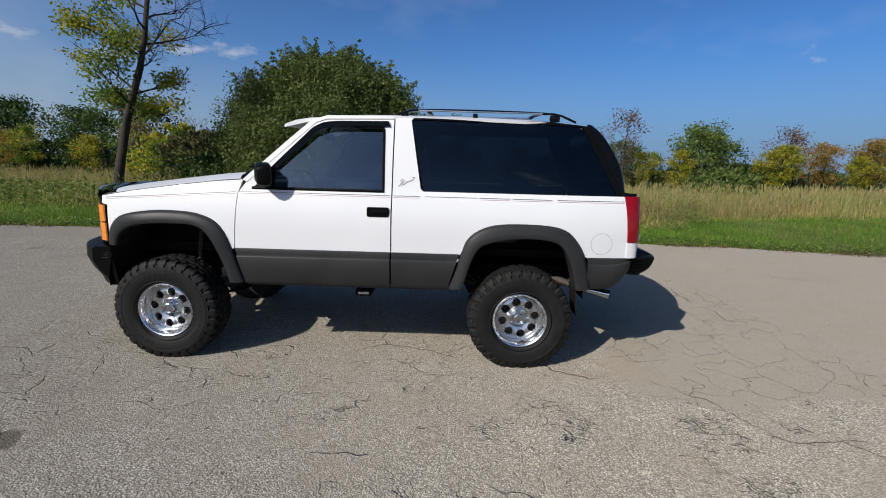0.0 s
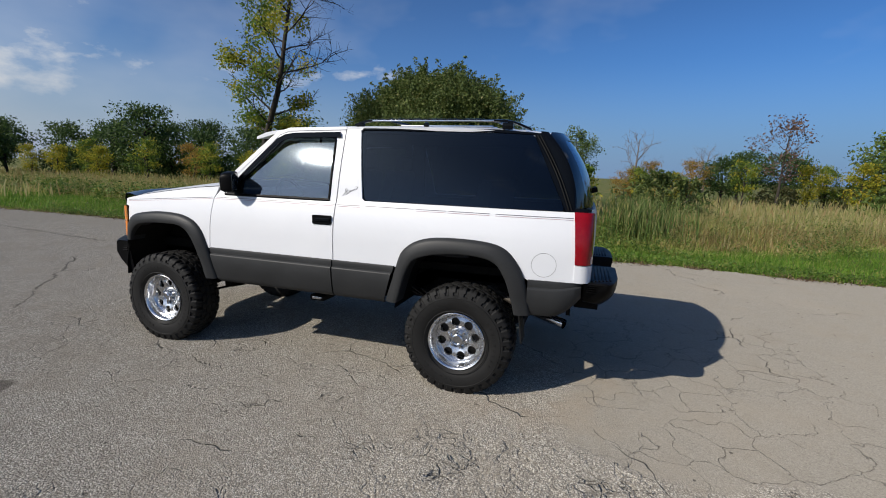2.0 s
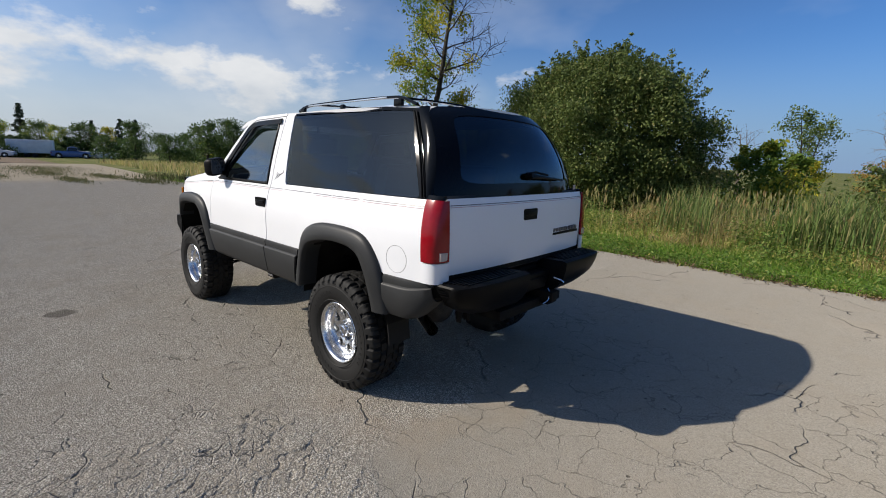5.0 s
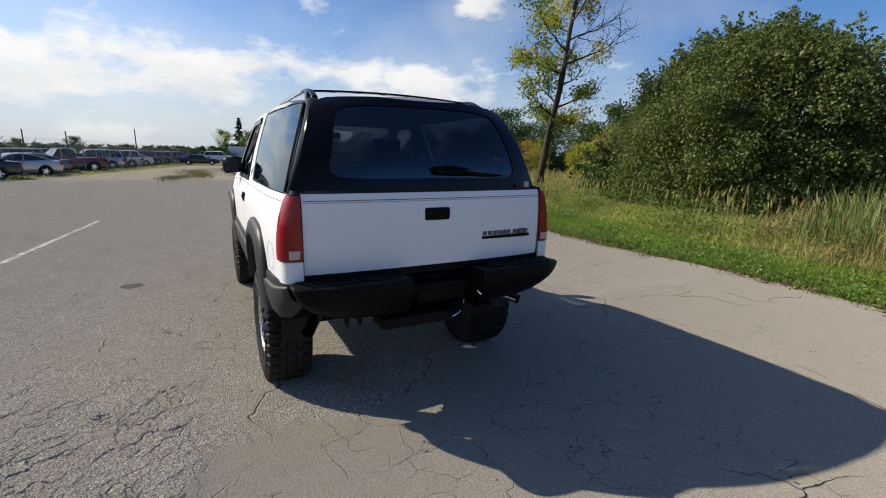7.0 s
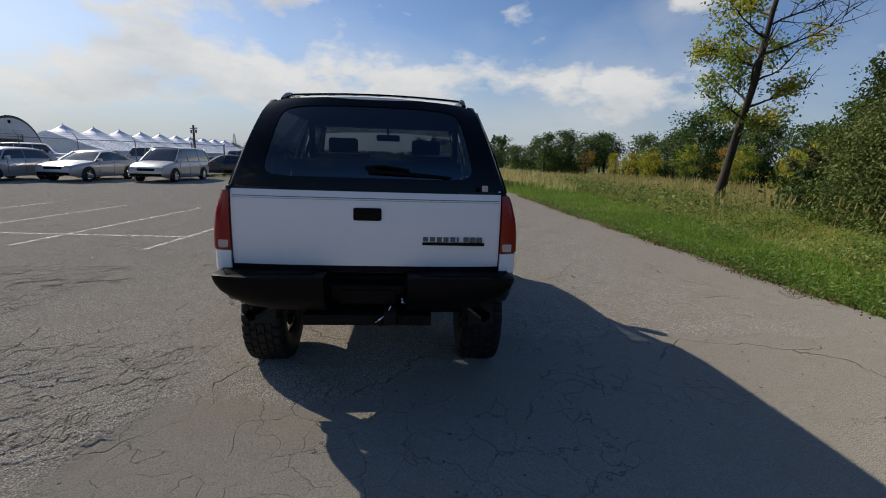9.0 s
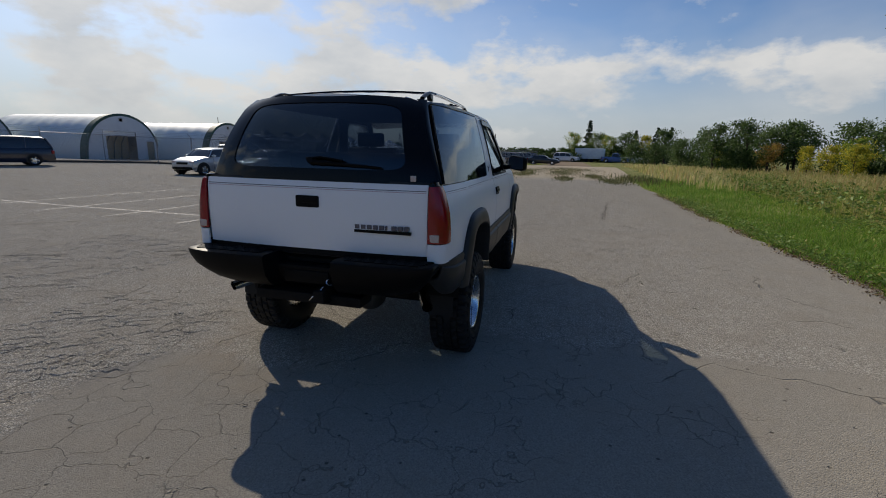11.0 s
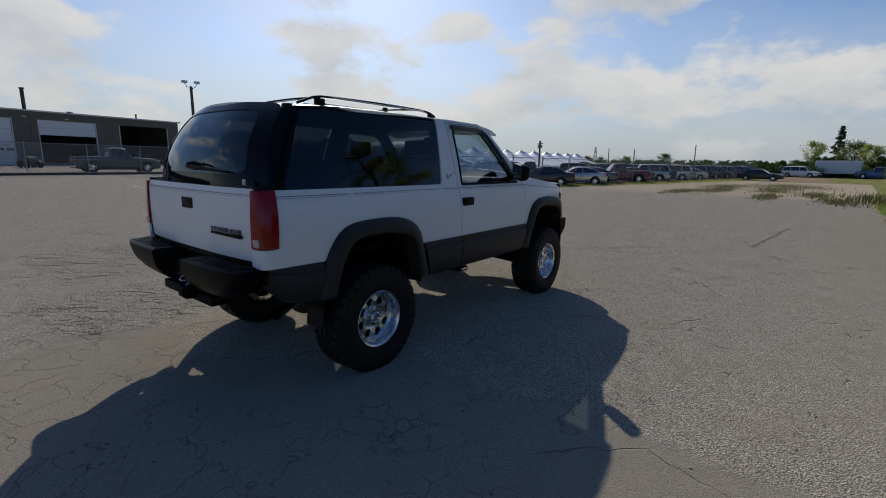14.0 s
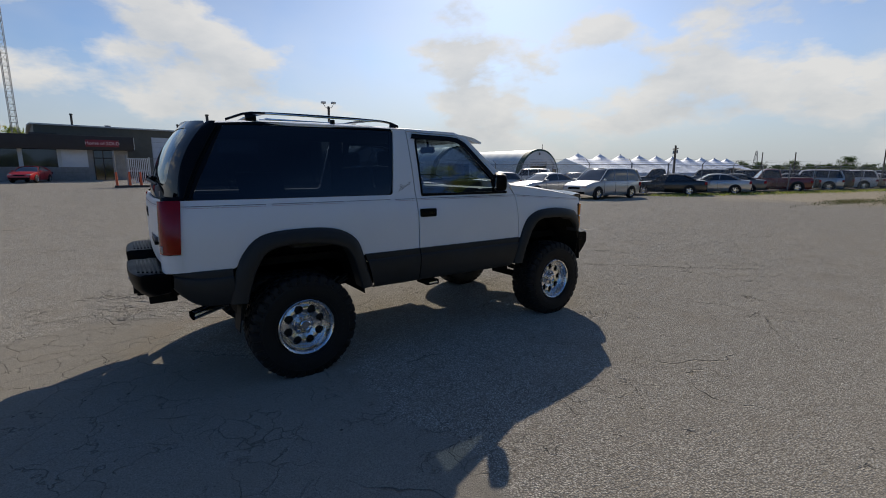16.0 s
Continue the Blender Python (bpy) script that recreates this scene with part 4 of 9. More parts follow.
# ---- underbody ----
bm = new_box(-0.95, 0.92, -0.86, 0.86, 0.66, 0.74, 0.02)
box(bm, 0.90, 2.28, -0.60, 0.60, 0.84, 0.90)
box(bm, -1.95, -0.90, -0.55, 0.55, 0.80, 0.88)
part("floor_pan", bm, M_UNDER, truck)
for s in (-1, 1):
    bm = bmesh.new()
    pts = [(-2.0, 0.80), (-1.2, 0.80), (-0.85, 0.60), (0.85, 0.60), (1.15, 0.82), (1.70, 0.82), (2.28, 0.72)]
    for (xa, za), (xb, zb) in zip(pts, pts[1:]):
        v = [bm.verts.new((x, s * y, z + dz)) for x, z in ((xa, za), (xb, zb)) for y, dz in ((0.42, -0.06), (0.50, -0.06), (0.50, 0.08), (0.42, 0.08))]
        for f in ((0, 1, 5, 4), (1, 2, 6, 5), (2, 3, 7, 6), (3, 0, 4, 7), (0, 3, 2, 1), (4, 5, 6, 7)):
            bm.faces.new([v[i] for i in f])
    part("frame_rail", bm, M_UNDER, truck)
    # wheel house liners
    for cx, r in ((AXLE_F + 0.13, 0.60), (AXLE_R - 0.01, 0.52)):
        bm = bmesh.new()
        arc = [(cx + r * 0.95 * math.cos(a), 0.60 + r * 0.96 * math.sin(a)) for a in np.linspace(-0.05, math.pi + 0.05, 17)]
        sheet(bm, [[(x, s * y, z) for x, z in arc] for y in (0.50, 0.66, 0.80, 0.905)])
        bm.faces.new([bm.verts.new((x, s * 0.50, z)) for x, z in arc])
        part("wheel_house", bm, M_UNDER, truck)
    # leaf spring, shock absorbers, front arm, side step stub
    bm = bmesh.new()
    for k in range(5):
        w = 0.62 - 0.10 * k
        sheet(bm, [[(AXLE_R + w * u, s * y, 0.52 + 0.17 * u * u - 0.013 * k) for y in (0.50, 0.57)] for u in np.linspace(-1, 1, 11)])
    thick(part("leaf_spring", bm, M_RUST, truck), 0.010)
    bm = bmesh.new()
    cyl(bm, (AXLE_R + 0.10, s * 0.60, 0.42), (AXLE_R + 0.18, s * 0.46, 0.66), 0.032, 0.032, 12)
    cyl(bm, (AXLE_R + 0.18, s * 0.46, 0.64), (AXLE_R + 0.25, s * 0.40, 0.86), 0.022, 0.022, 10)
    part("shock_absorber", bm, M_RUST, truck)
    bm = bmesh.new()
    cyl(bm, (AXLE_F + 0.12, s * 0.66, 0.46), (AXLE_F + 0.16, s * 0.62, 0.98), 0.016, 0.016, 10)
    part("front_shock", bm, M_RUST, truck, "dusty front shock absorber")
    bm = bmesh.new()
    tube(bm, [(AXLE_F + 0.42, s * 0.36, 0.46), (AXLE_F, s * 0.70, 0.34), (AXLE_F - 0.30, s * 0.36, 0.46)], [0.03, 0.045, 0.03], 8)
    tube(bm, [(AXLE_F, s * 0.20, 0.42), (AXLE_F, s * 0.72, HUB_Z)], 0.03, 8)
    part("control_arm", bm, M_UNDER, truck)
bm = bmesh.new()
cyl(bm, (AXLE_R, -0.72, HUB_Z), (AXLE_R, 0.72, HUB_Z), 0.042, 0.042, 14)
part("rear_axle", bm, M_UNDER, truck)
bm = bmesh.new()
bmesh.ops.create_uvsphere(bm, u_segments=18, v_segments=12, radius=0.15, matrix=Matrix.Translation((AXLE_R + 0.03, 0.03, HUB_Z)) @ Matrix.Diagonal((1.0, 0.95, 1.0, 1)))
part("differential", bm, M_RUST, truck)
bm = bmesh.new()
cyl(bm, (0.0, 0.06, 0.60), (AXLE_R, 0.03, HUB_Z + 0.02), 0.038, 0.038, 12)
part("drive_shaft", bm, M_UNDER, truck)
bm = new_box(-0.75, 0.05, -0.20, 0.30, 0.47, 0.66, 0.05)
box(bm, -1.7, -0.8, -0.24, 0.24, 0.50, 0.82, 0.06)
part("gearbox", bm, M_UNDER, truck)
for s in (-1, 1):
    bm = bmesh.new()
    box(bm, 0.10, 0.235, *sorted((s * 0.60, s * 0.80)), 0.515, 0.565, 0.015)
    box(bm, 0.13, 0.20, *sorted((s * 0.45, s * 0.62)), 0.535, 0.62, 0.01)
    step = part("cab_mount_bracket", bm, M_UNDER, truck)
    bm = new_box(0.125, 0.215, *sorted((s * 0.800, s * 0.806)), 0.532, 0.552, 0.003)
    part("bracket_face", bm, M_CHROME, step)

# ---- interior ----
bm = bmesh.new()
box(bm, -0.75, -0.42, -0.74, 0.74, 1.16, 1.41, 0.06, 3)
part("dashboard", bm, M_TRIM, truck)
bm = bmesh.new()
for i in range(28):
    a0, a1 = 2 * math.pi * i / 28, 2 * math.pi * (i + 1) / 28
    c = lambda a: Vector((-0.33 - 0.09 * math.sin(a), -0.40 + 0.185 * math.cos(a), 1.335 + 0.165 * math.sin(a)))
    cyl(bm, c(a0), c(a1), 0.014, 0.014, 8, caps=False)
tube(bm, [(-0.33, -0.58, 1.335), (-0.36, -0.40, 1.32), (-0.33, -0.22, 1.335)], 0.02, 8)
part("steering_wheel", bm, M_BLACK, truck)
for y in (-0.40, 0.40):
    bm = bmesh.new()
    box(bm, -0.20, 0.30, y - 0.26, y + 0.26, 0.92, 1.08, 0.05, 3)
    seat = part("front_seat", bm, M_SEAT, truck, "grey cloth front seat")
    bm = bmesh.new()
    prism(bm, round_poly([(0.20, 1.02), (0.34, 1.02), (0.46, 1.60), (0.36, 1.62)], 0.04), "y", y - 0.25, y + 0.25)
    part("backrest", bm, M_SEAT, seat)
    bm = bmesh.new()
    box(bm, 0.385, 0.465, y - 0.14, y + 0.14, 1.62, 1.76, 0.035, 3)
    part("head_rest", bm, M_SEAT, seat)
bm = bmesh.new()
box(bm, 1.00, 1.42, -0.62, 0.62, 0.95, 1.12, 0.05, 3)
bench = part("rear_bench", bm, M_SEAT, truck, "grey cloth rear bench")
bm = bmesh.new()
prism(bm, round_poly([(1.36, 1.08), (1.48, 1.08), (1.58, 1.55), (1.48, 1.57)], 0.04), "y", -0.62, 0.62)
part("backrest", bm, M_SEAT, bench)
bm = bmesh.new()
box(bm, -0.30, -0.275, 0.0 - 0.13, 0.13, 1.765, 1.835, 0.02)
tube(bm, [(-0.30, 0, 1.83), (-0.28, 0, 1.93)], 0.012, 6)
part("rear_view_mirror", bm, M_BLACK, truck)
bm = bmesh.new()
box(bm, -0.02, 1.85, -0.66, 0.66, 1.885, 1.90)
part("headliner", bm, M_TRIM, truck)
for s in (-1, 1):
    bm = new_box(-0.70, 0.85, *sorted((s * 0.79, s * 0.83)), 0.90, 1.345)
    box(bm, 0.852, 2.15, *sorted((s * 0.79, s * 0.83)), 1.125, 1.345)
    part("inner_trim", bm, M_TRIM, truck)
    bm = new_box(0.42, 0.56, *sorted((s * 0.66, s * 0.70)), 1.345, 1.90, 0.02)
    part("pillar_trim", bm, M_TRIM, truck)


# ---- wheels ----
def tyre_mesh():
    """A tyre with staggered tread blocks that run down over the shoulders."""
    bm = bmesh.new()
    n, R = 256, TYRE_R
    wall = [(0.197, -0.085), (0.205, -0.112), (0.225, -0.132), (0.270, -0.150), (0.318, -0.153), (0.345, -0.150), (0.346, -0.1495), (0.368, -0.145), (0.369, -0.1445), (0.388, -0.137), (0.398, -0.128), (0.4035, -0.116)]
    tread = [-0.100, -0.082, -0.081, -0.072, -0.071, -0.052, -0.034, -0.033, -0.024, -0.023, -0.010, 0.0]
    prof = [(r, y, 0) for r, y in wall] + [(0.4045 + 0.0015 * (1 - abs(y) / 0.1), y, 1) for y in tread]
    prof = prof + [(r, -y, k) for r, y, k in prof[-2::-1]]
    rings = []
    for r, y, on in prof:
        ring = []
        for i in range(n):
            a = 2 * math.pi * i / n
            w, side = abs(y), (0 if y < 0 else 1)
            d = 0.0
            if on or r > 0.397:
                zig = (0, 1, 1, 0)[(i // 2) % 4]
                if w > 0.0815:                                  # shoulder blocks
                    d = 0.017 if (i + 2 * side) % 8 in (0, 1) else (0.005 if (i + 2 * side) % 8 == 5 else 0.0)
                elif 0.0715 < w:
                    d = 0.015
                elif 0.0335 < w:                                # middle rows
                    d = 0.014 if (i + 3 + 2 * side + int(w > 0.05)) % 8 in (0, 1) else 0.0
                elif 0.0235 < w:
                    d = 0.014 if zig or i % 8 == 7 else 0.010
                else:                                           # centre row
                    d = 0.013 if (i + (0, 1, 2)[min(2, int(w / 0.009))]) % 8 == 2 else 0.0
            elif r > 0.368:
                d = 0.0
            ring.append(((r - d), y, a))
            if not on and 0.3455 < r < 0.397:                    # side lugs below the shoulder
                k = (i + 2 * side) % 16
                cut = (k in (0, 1, 8, 9)) if r > 0.3685 else (k in (0, 1, 2, 8, 9, 10, 11))
                ring[-1] = (r, y + (0.010 if cut else 0.0) * (1 if y < 0 else -1), a)
        rings.append([bm.verts.new((q * (R / 0.405) * math.cos(a), yy, q * (R / 0.405) * math.sin(a))) for q, yy, a in ring])
    for a, b in zip(rings, rings[1:]):
        for i in range(n):
            bm.faces.new((a[i], a[(i + 1) % n], b[(i + 1) % n], b[i]))
    # raised ring and marks on the outer wall
    for r, w, h in ((0.335, 0.003, 0.003), (0.238, 0.004, 0.003)):
        lathe(bm, [(r - w, -0.1515), (r, -0.1515 - h), (r + w, -0.1515)], 72)
    for i in range(44):
        a = 2 * math.pi * i / 44
        if (i // 7) % 2:
            continue
        for t0 in (0.0,):
            m = Matrix.Rotation(-a, 4, "Y") @ Matrix.Translation((0.292, -0.152, 0))
            bmesh.ops.create_cube(bm, size=1, matrix=m @ Matrix.Diagonal((0.018, 0.004, 0.011, 1)))
    return bm


def rim_mesh():
    bm = bmesh.new()
    lathe(bm, [(0.150, 0.11), (0.190, 0.105), (0.199, 0.10), (0.199, -0.10), (0.206, -0.118), (0.216, -0.124), (0.2175, -0.130), (0.213, -0.134), (0.205, -0.131), (0.197, -0.118), (0.190, -0.085), (0.186, -0.060), (0.178, -0.052)], 64)
    # face with eight round holes
    N = 24
    for k in range(8):
        c = 2 * math.pi * (k + 0.5) / 8
        def face_y(r):
            return -0.052 - 0.016 * math.sin(math.pi * min(1, max(0, (r - 0.08) / 0.10)))
        outer, mid, hole, deep = [], [], [], []
        for i in range(N):
            t = 2 * math.pi * i / N
            # wedge border: from a square onto the annular wedge
            su, sv = math.cos(t), math.sin(t)
            q = max(abs(su), abs(sv))
            su, sv = su / q, sv / q
            r, ang = 0.128 + 0.050 * su, c + (math.pi / 8) * sv
            outer.append((r * math.cos(ang), face_y(r), r * math.sin(ang)))
            for lst, hr, yo in ((mid, 0.0345, 0.0), (hole, 0.031, 0.006), (deep, 0.030, 0.035)):
                hx, hz = 0.131 + hr * math.cos(t), hr * math.sin(t)
                rr, aa = math.hypot(hx, hz), c + math.atan2(hz, hx)
                lst.append((rr * math.cos(aa), face_y(rr) + yo, rr * math.sin(aa)))
        sheet(bm, [outer, mid, hole, deep], close=True)
    bmesh.ops.remove_doubles(bm, verts=bm.verts, dist=0.0006)
    lathe(bm, [(0.0785, -0.052), (0.074, -0.060), (0.070, -0.058), (0.066, -0.045), (0.060, -0.043), (0.001, -0.043)], 40)
    return bm


def hub_mesh():
    bm = bmesh.new()
    lathe(bm, [(0.046, -0.040), (0.046, -0.085), (0.043, -0.094), (0.036, -0.098), (0.030, -0.096), (0.028, -0.088), (0.001, -0.088)], 28)
    return bm


rim0 = part("wheel", rim_mesh(), M_ALLOY, truck, "polished alloy wheel with eight round holes", smooth=40)
tyre0 = part("tyre", tyre_mesh(), M_RUBBER, rim0, "black all-terrain tyre with chunky tread", smooth=28)
hub0 = part("hub_cap", hub_mesh(), M_CHROME, rim0, smooth=40)
bm = bmesh.new()
cyl(bm, (0, -0.035, 0), (0, -0.078, 0), 0.0125, 0.011, 6)
nut0 = part("lug_nut", bm, M_CHROME, rim0, m=pose(0.062, 0, 0), smooth=20)
for i in range(1, 6):
    share("lug_nut", nut0, rim0, pose(0.062 * math.cos(i * math.pi / 3), 0, 0.062 * math.sin(i * math.pi / 3)))
bm = bmesh.new()
lathe(bm, [(0.165, 0.0), (0.165, 0.035), (0.06, 0.045), (0.001, 0.045)], 32)
lathe(bm, [(0.165, 0.0), (0.10, -0.006), (0.001, -0.006)], 32)
part("brake_drum", bm, M_RUST, rim0, smooth=30)
WHEEL_Y = 0.805
spots = [(AXLE_R, -1, 12), (AXLE_F, -1, 31), (AXLE_R, 1, 5), (AXLE_F, 1, 20)]
rim0.matrix_basis = pose(spots[0][0], -WHEEL_Y, HUB_Z) @ pose(0, 0, 0, 0, spots[0][2], 0)
for x, s, spin in spots[1:]:
    made = {}
    for o in (rim0, *rim0.children_recursive):
        made[o] = o.copy()
        scene.collection.objects.link(made[o])
        if o is not rim0:
            made[o].parent = made[o.parent]
    made[rim0].matrix_basis = pose(x, s * WHEEL_Y, HUB_Z, 0, 0, 0 if s < 0 else 180) @ pose(0, 0, 0, 0, spin, 0)


# ---- ground ----
def math_node(nt, op, a, b=None, clamp=False):
    n = nt.nodes.new("ShaderNodeMath")
    n.operation, n.use_clamp = op, clamp
    for i, v in enumerate((a, b)):
        if v is None:
            continue
        if isinstance(v, (int, float)):
            n.inputs[i].default_value = v
        else:
            nt.links.new(v, n.inputs[i])
    return n.outputs[0]


def mix_col(nt, fac, a, b, mode="MIX"):
    n = nt.nodes.new("ShaderNodeMix")
    n.data_type, n.blend_type = "RGBA", mode
    for k, v in (("Factor", fac), ("A", a), ("B", b)):
        if isinstance(v, tuple):
            n.inputs[k].default_value = (*v, 1)
        elif isinstance(v, (int, float)):
            n.inputs[k].default_value = v
        else:
            nt.links.new(v, n.inputs[k])
    return n.outputs["Result"]


def smooth_step(nt, v, lo, hi, out0=0.0, out1=1.0):
    n = nt.nodes.new("ShaderNodeMapRange")
    n.interpolation_type = "SMOOTHSTEP"
    n.inputs["From Min"].default_value, n.inputs["From Max"].default_value = lo, hi
    n.inputs["To Min"].default_value, n.inputs["To Max"].default_value = out0, out1
    nt.links.new(v, n.inputs["Value"])
    return n.outputs[0]


def pavement_material():
    m, n, l, p = bare("old_pavement")
    nt = m.node_tree
    co = n.new("ShaderNodeTexCoord")
    sep = n.new("ShaderNodeSeparateXYZ")
    l.new(co.outputs["Object"], sep.inputs[0])

    def warp(scale, amount):
        t = n.new("ShaderNodeTexNoise")
        t.inputs["Scale"].default_value, t.inputs["Detail"].default_value = scale, 3.0
        l.new(co.outputs["Object"], t.inputs["Vector"])
        sub = n.new("ShaderNodeVectorMath")
        sub.operation = "SUBTRACT"
        sub.inputs[1].default_value = (0.5, 0.5, 0.5)
        l.new(t.outputs["Color"], sub.inputs[0])
        sc = n.new("ShaderNodeVectorMath")
        sc.operation = "SCALE"
        sc.inputs["Scale"].default_value = amount
        l.new(sub.outputs[0], sc.inputs[0])
        ad = n.new("ShaderNodeVectorMath")
        ad.operation = "ADD"
        l.new(co.outputs["Object"], ad.inputs[0])
        l.new(sc.outputs[0], ad.inputs[1])
        return ad.outputs[0]

    def voronoi(scale, feature, vec):
        v = n.new("ShaderNodeTexVoronoi")
        v.feature = feature
        v.inputs["Scale"].default_value = scale
        l.new(vec, v.inputs["Vector"])
        return v

    X, Y = sep.outputs[0], sep.outputs[1]
    broad, mid = noise_tex(nt, 0.22, 5.0, 0.6), noise_tex(nt, 1.7, 6.0, 0.62)
    wob = math_node(nt, "MULTIPLY", math_node(nt, "SUBTRACT", noise_tex(nt, 0.9, 5.0, 0.65), 0.5), 1.1)
    Xw, Yw = math_node(nt, "ADD", X, wob), math_node(nt, "ADD", Y, wob)
    # a smooth resurfaced patch behind the truck, and the sandy lane beside the verge; coarse aggregate elsewhere
    Xp = math_node(nt, "ADD", Xw, smooth_step(nt, Yw, -0.1, 1.3, 0.0, 1.15))
    smooth_patch = math_node(nt, "MULTIPLY", smooth_step(nt, Xp, 2.10, 2.28), smooth_step(nt, Yw, -1.50, -1.34))
    lane = smooth_step(nt, Yw, 3.3, 4.6, 0.0, 0.7)
    rough = math_node(nt, "SUBTRACT", 1.0, math_node(nt, "MAXIMUM", smooth_patch, lane))
    stones = voronoi(100.0, "F1", co.outputs["Object"])
    stones2 = voronoi(150.0, "F1", co.outputs["Object"])
    stone_tone = n.new("ShaderNodeSeparateColor")
    l.new(stones.outputs["Color"], stone_tone.inputs[0])
    stone_col = ramp(nt, stone_tone.outputs[0], [(0.0, (0.285, 0.257, 0.223)), (0.35, (0.435, 0.401, 0.356)), (0.75, (0.535, 0.497, 0.446)), (1.0, (0.69, 0.65, 0.594))])
    gap = smooth_step(nt, stones.outputs["Distance"], 0.36, 0.62)
    stone_col = mix_col(nt, math_node(nt, "MULTIPLY", gap, 0.68), stone_col, (0.10, 0.088, 0.075))
    fine_tone = n.new("ShaderNodeSeparateColor")
    l.new(stones2.outputs["Color"], fine_tone.inputs[0])
    fines = ramp(nt, noise_tex(nt, 85.0, 5.0, 0.75), [(0.30, (0.200, 0.183, 0.160)), (0.70, (0.322, 0.297, 0.261))])
    grit = ramp(nt, fine_tone.outputs[0], [(0.0, (0.55, 0.54, 0.52)), (0.5, (0.98, 0.98, 0.98)), (1.0, (1.25, 1.25, 1.25))])
    fines = mix_col(nt, 0.45, fines, grit, "MULTIPLY")
    col = mix_col(nt, math_node(nt, "ADD", math_node(nt, "MULTIPLY", rough, 0.74), 0.10), fines, stone_col)
    # stains at two scales
    col = mix_col(nt, smooth_step(nt, mid, 0.44, 0.70, 0.0, 0.42), col, (0.265, 0.232, 0.192))
    col = mix_col(nt, smooth_step(nt, broad, 0.50, 0.70, 0.0, 0.25), col, (0.335, 0.295, 0.25))
    # rusty bleaching along the edge of the patch
    rim = math_node(nt, "MULTIPLY", smooth_step(nt, Xw, 1.0, 2.1), smooth_step(nt, Xw, 2.1, 2.9, 1.0, 0.0))
    rim = math_node(nt, "MULTIPLY", rim, math_node(nt, "MULTIPLY", smooth_step(nt, Yw, -1.5, -0.9), smooth_step(nt, Yw, -0.6, 0.3, 1.0, 0.0)))
    col = mix_col(nt, math_node(nt, "MULTIPLY", rim, smooth_step(nt, mid, 0.40, 0.60, 0.0, 0.2)), col, (0.33, 0.245, 0.165))
    # windblown dust and small dark specks, most of all where the surface is smooth
    col = mix_col(nt, smooth_step(nt, noise_tex(nt, 4.6, 6.0, 0.7), 0.47, 0.66, 0.0, 0.24), col, (0.215, 0.192, 0.162))
    speck = voronoi(26.0, "F1", warp(9.0, 0.05))
    col = mix_col(nt, math_node(nt, "MULTIPLY", smooth_step(nt, speck.outputs["Distance"], 0.05, 0.13, 1.0, 0.0), smooth_step(nt, noise_tex(nt, 3.1, 4.0, 0.6), 0.42, 0.56, 0.0, 0.75)), col, (0.10, 0.086, 0.070))
    # scattered dark pits and stones
    pit = voronoi(5.5, "F1", co.outputs["Object"])
    pit_m = math_node(nt, "MULTIPLY", smooth_step(nt, pit.outputs["Distance"], 0.04, 0.075, 1.0, 0.0), 0.75)
    col = mix_col(nt, pit_m, col, (0.06, 0.052, 0.045))
    # old stains and a ragged pothole
    for cx, cy, r, dark in ((-1.67, -2.10, 0.15, 0.72), (-0.36, -3.85, 0.10, 0.5), (-0.60, -3.30, 0.09, 0.5)):
        dx, dy = math_node(nt, "SUBTRACT", X, cx), math_node(nt, "SUBTRACT", Y, cy)
        d = math_node(nt, "SQRT", math_node(nt, "ADD", math_node(nt, "MULTIPLY", dx, dx), math_node(nt, "MULTIPLY", dy, dy)))
        d = math_node(nt, "ADD", d, math_node(nt, "MULTIPLY", math_node(nt, "SUBTRACT", noise_tex(nt, 6.0, 6.0, 0.7), 0.5), 0.30))
        col = mix_col(nt, smooth_step(nt, d, r * 0.75, r, dark, 0.0), col, (0.085, 0.072, 0.060))
    # cracks: broken slabs in the patch, long torn cells where the base has failed
    def stretched(vec, sx, sy):
        mp = n.new("ShaderNodeVectorMath")
        mp.operation = "MULTIPLY"
        mp.inputs[1].default_value = (sx, sy, 1.0)
        l.new(vec, mp.inputs[0])
        return mp.outputs[0]

    big = voronoi(0.62, "DISTANCE_TO_EDGE", warp(1.6, 0.55)).outputs["Distance"]
    small = voronoi(3.0, "DISTANCE_TO_EDGE", warp(4.0, 0.30)).outputs["Distance"]
    torn = voronoi(1.0, "DISTANCE_TO_EDGE", stretched(warp(6.0, 0.20), 4.4, 8.0)).outputs["Distance"]
    torn2 = voronoi(1.0, "DISTANCE_TO_EDGE", stretched(warp(11.0, 0.10), 11.0, 17.0)).outputs["Distance"]
    mid_cells = voronoi(5.2, "DISTANCE_TO_EDGE", warp(6.0, 0.20)).outputs["Distance"]

    def block(x0, x1, x2, x3, y0, y1, y2, y3):
        a = math_node(nt, "MULTIPLY", smooth_step(nt, Xw, x0, x1), smooth_step(nt, Xw, x2, x3, 1.0, 0.0))
        b = math_node(nt, "MULTIPLY", smooth_step(nt, Yw, y0, y1), smooth_step(nt, Yw, y2, y3, 1.0, 0.0))
        return math_node(nt, "MULTIPLY", a, b)

    failed = block(2.0, 2.2, 3.9, 4.8, -1.5, -1.3, 1.3, 2.0)
    broken = block(0.2, 1.2, 3.2, 4.2, -3.2, -2.5, -1.5, -1.2)
    fringe = block(-4.0, -2.6, 0.4, 1.4, -1.9, -1.6, -0.7, 0.2)
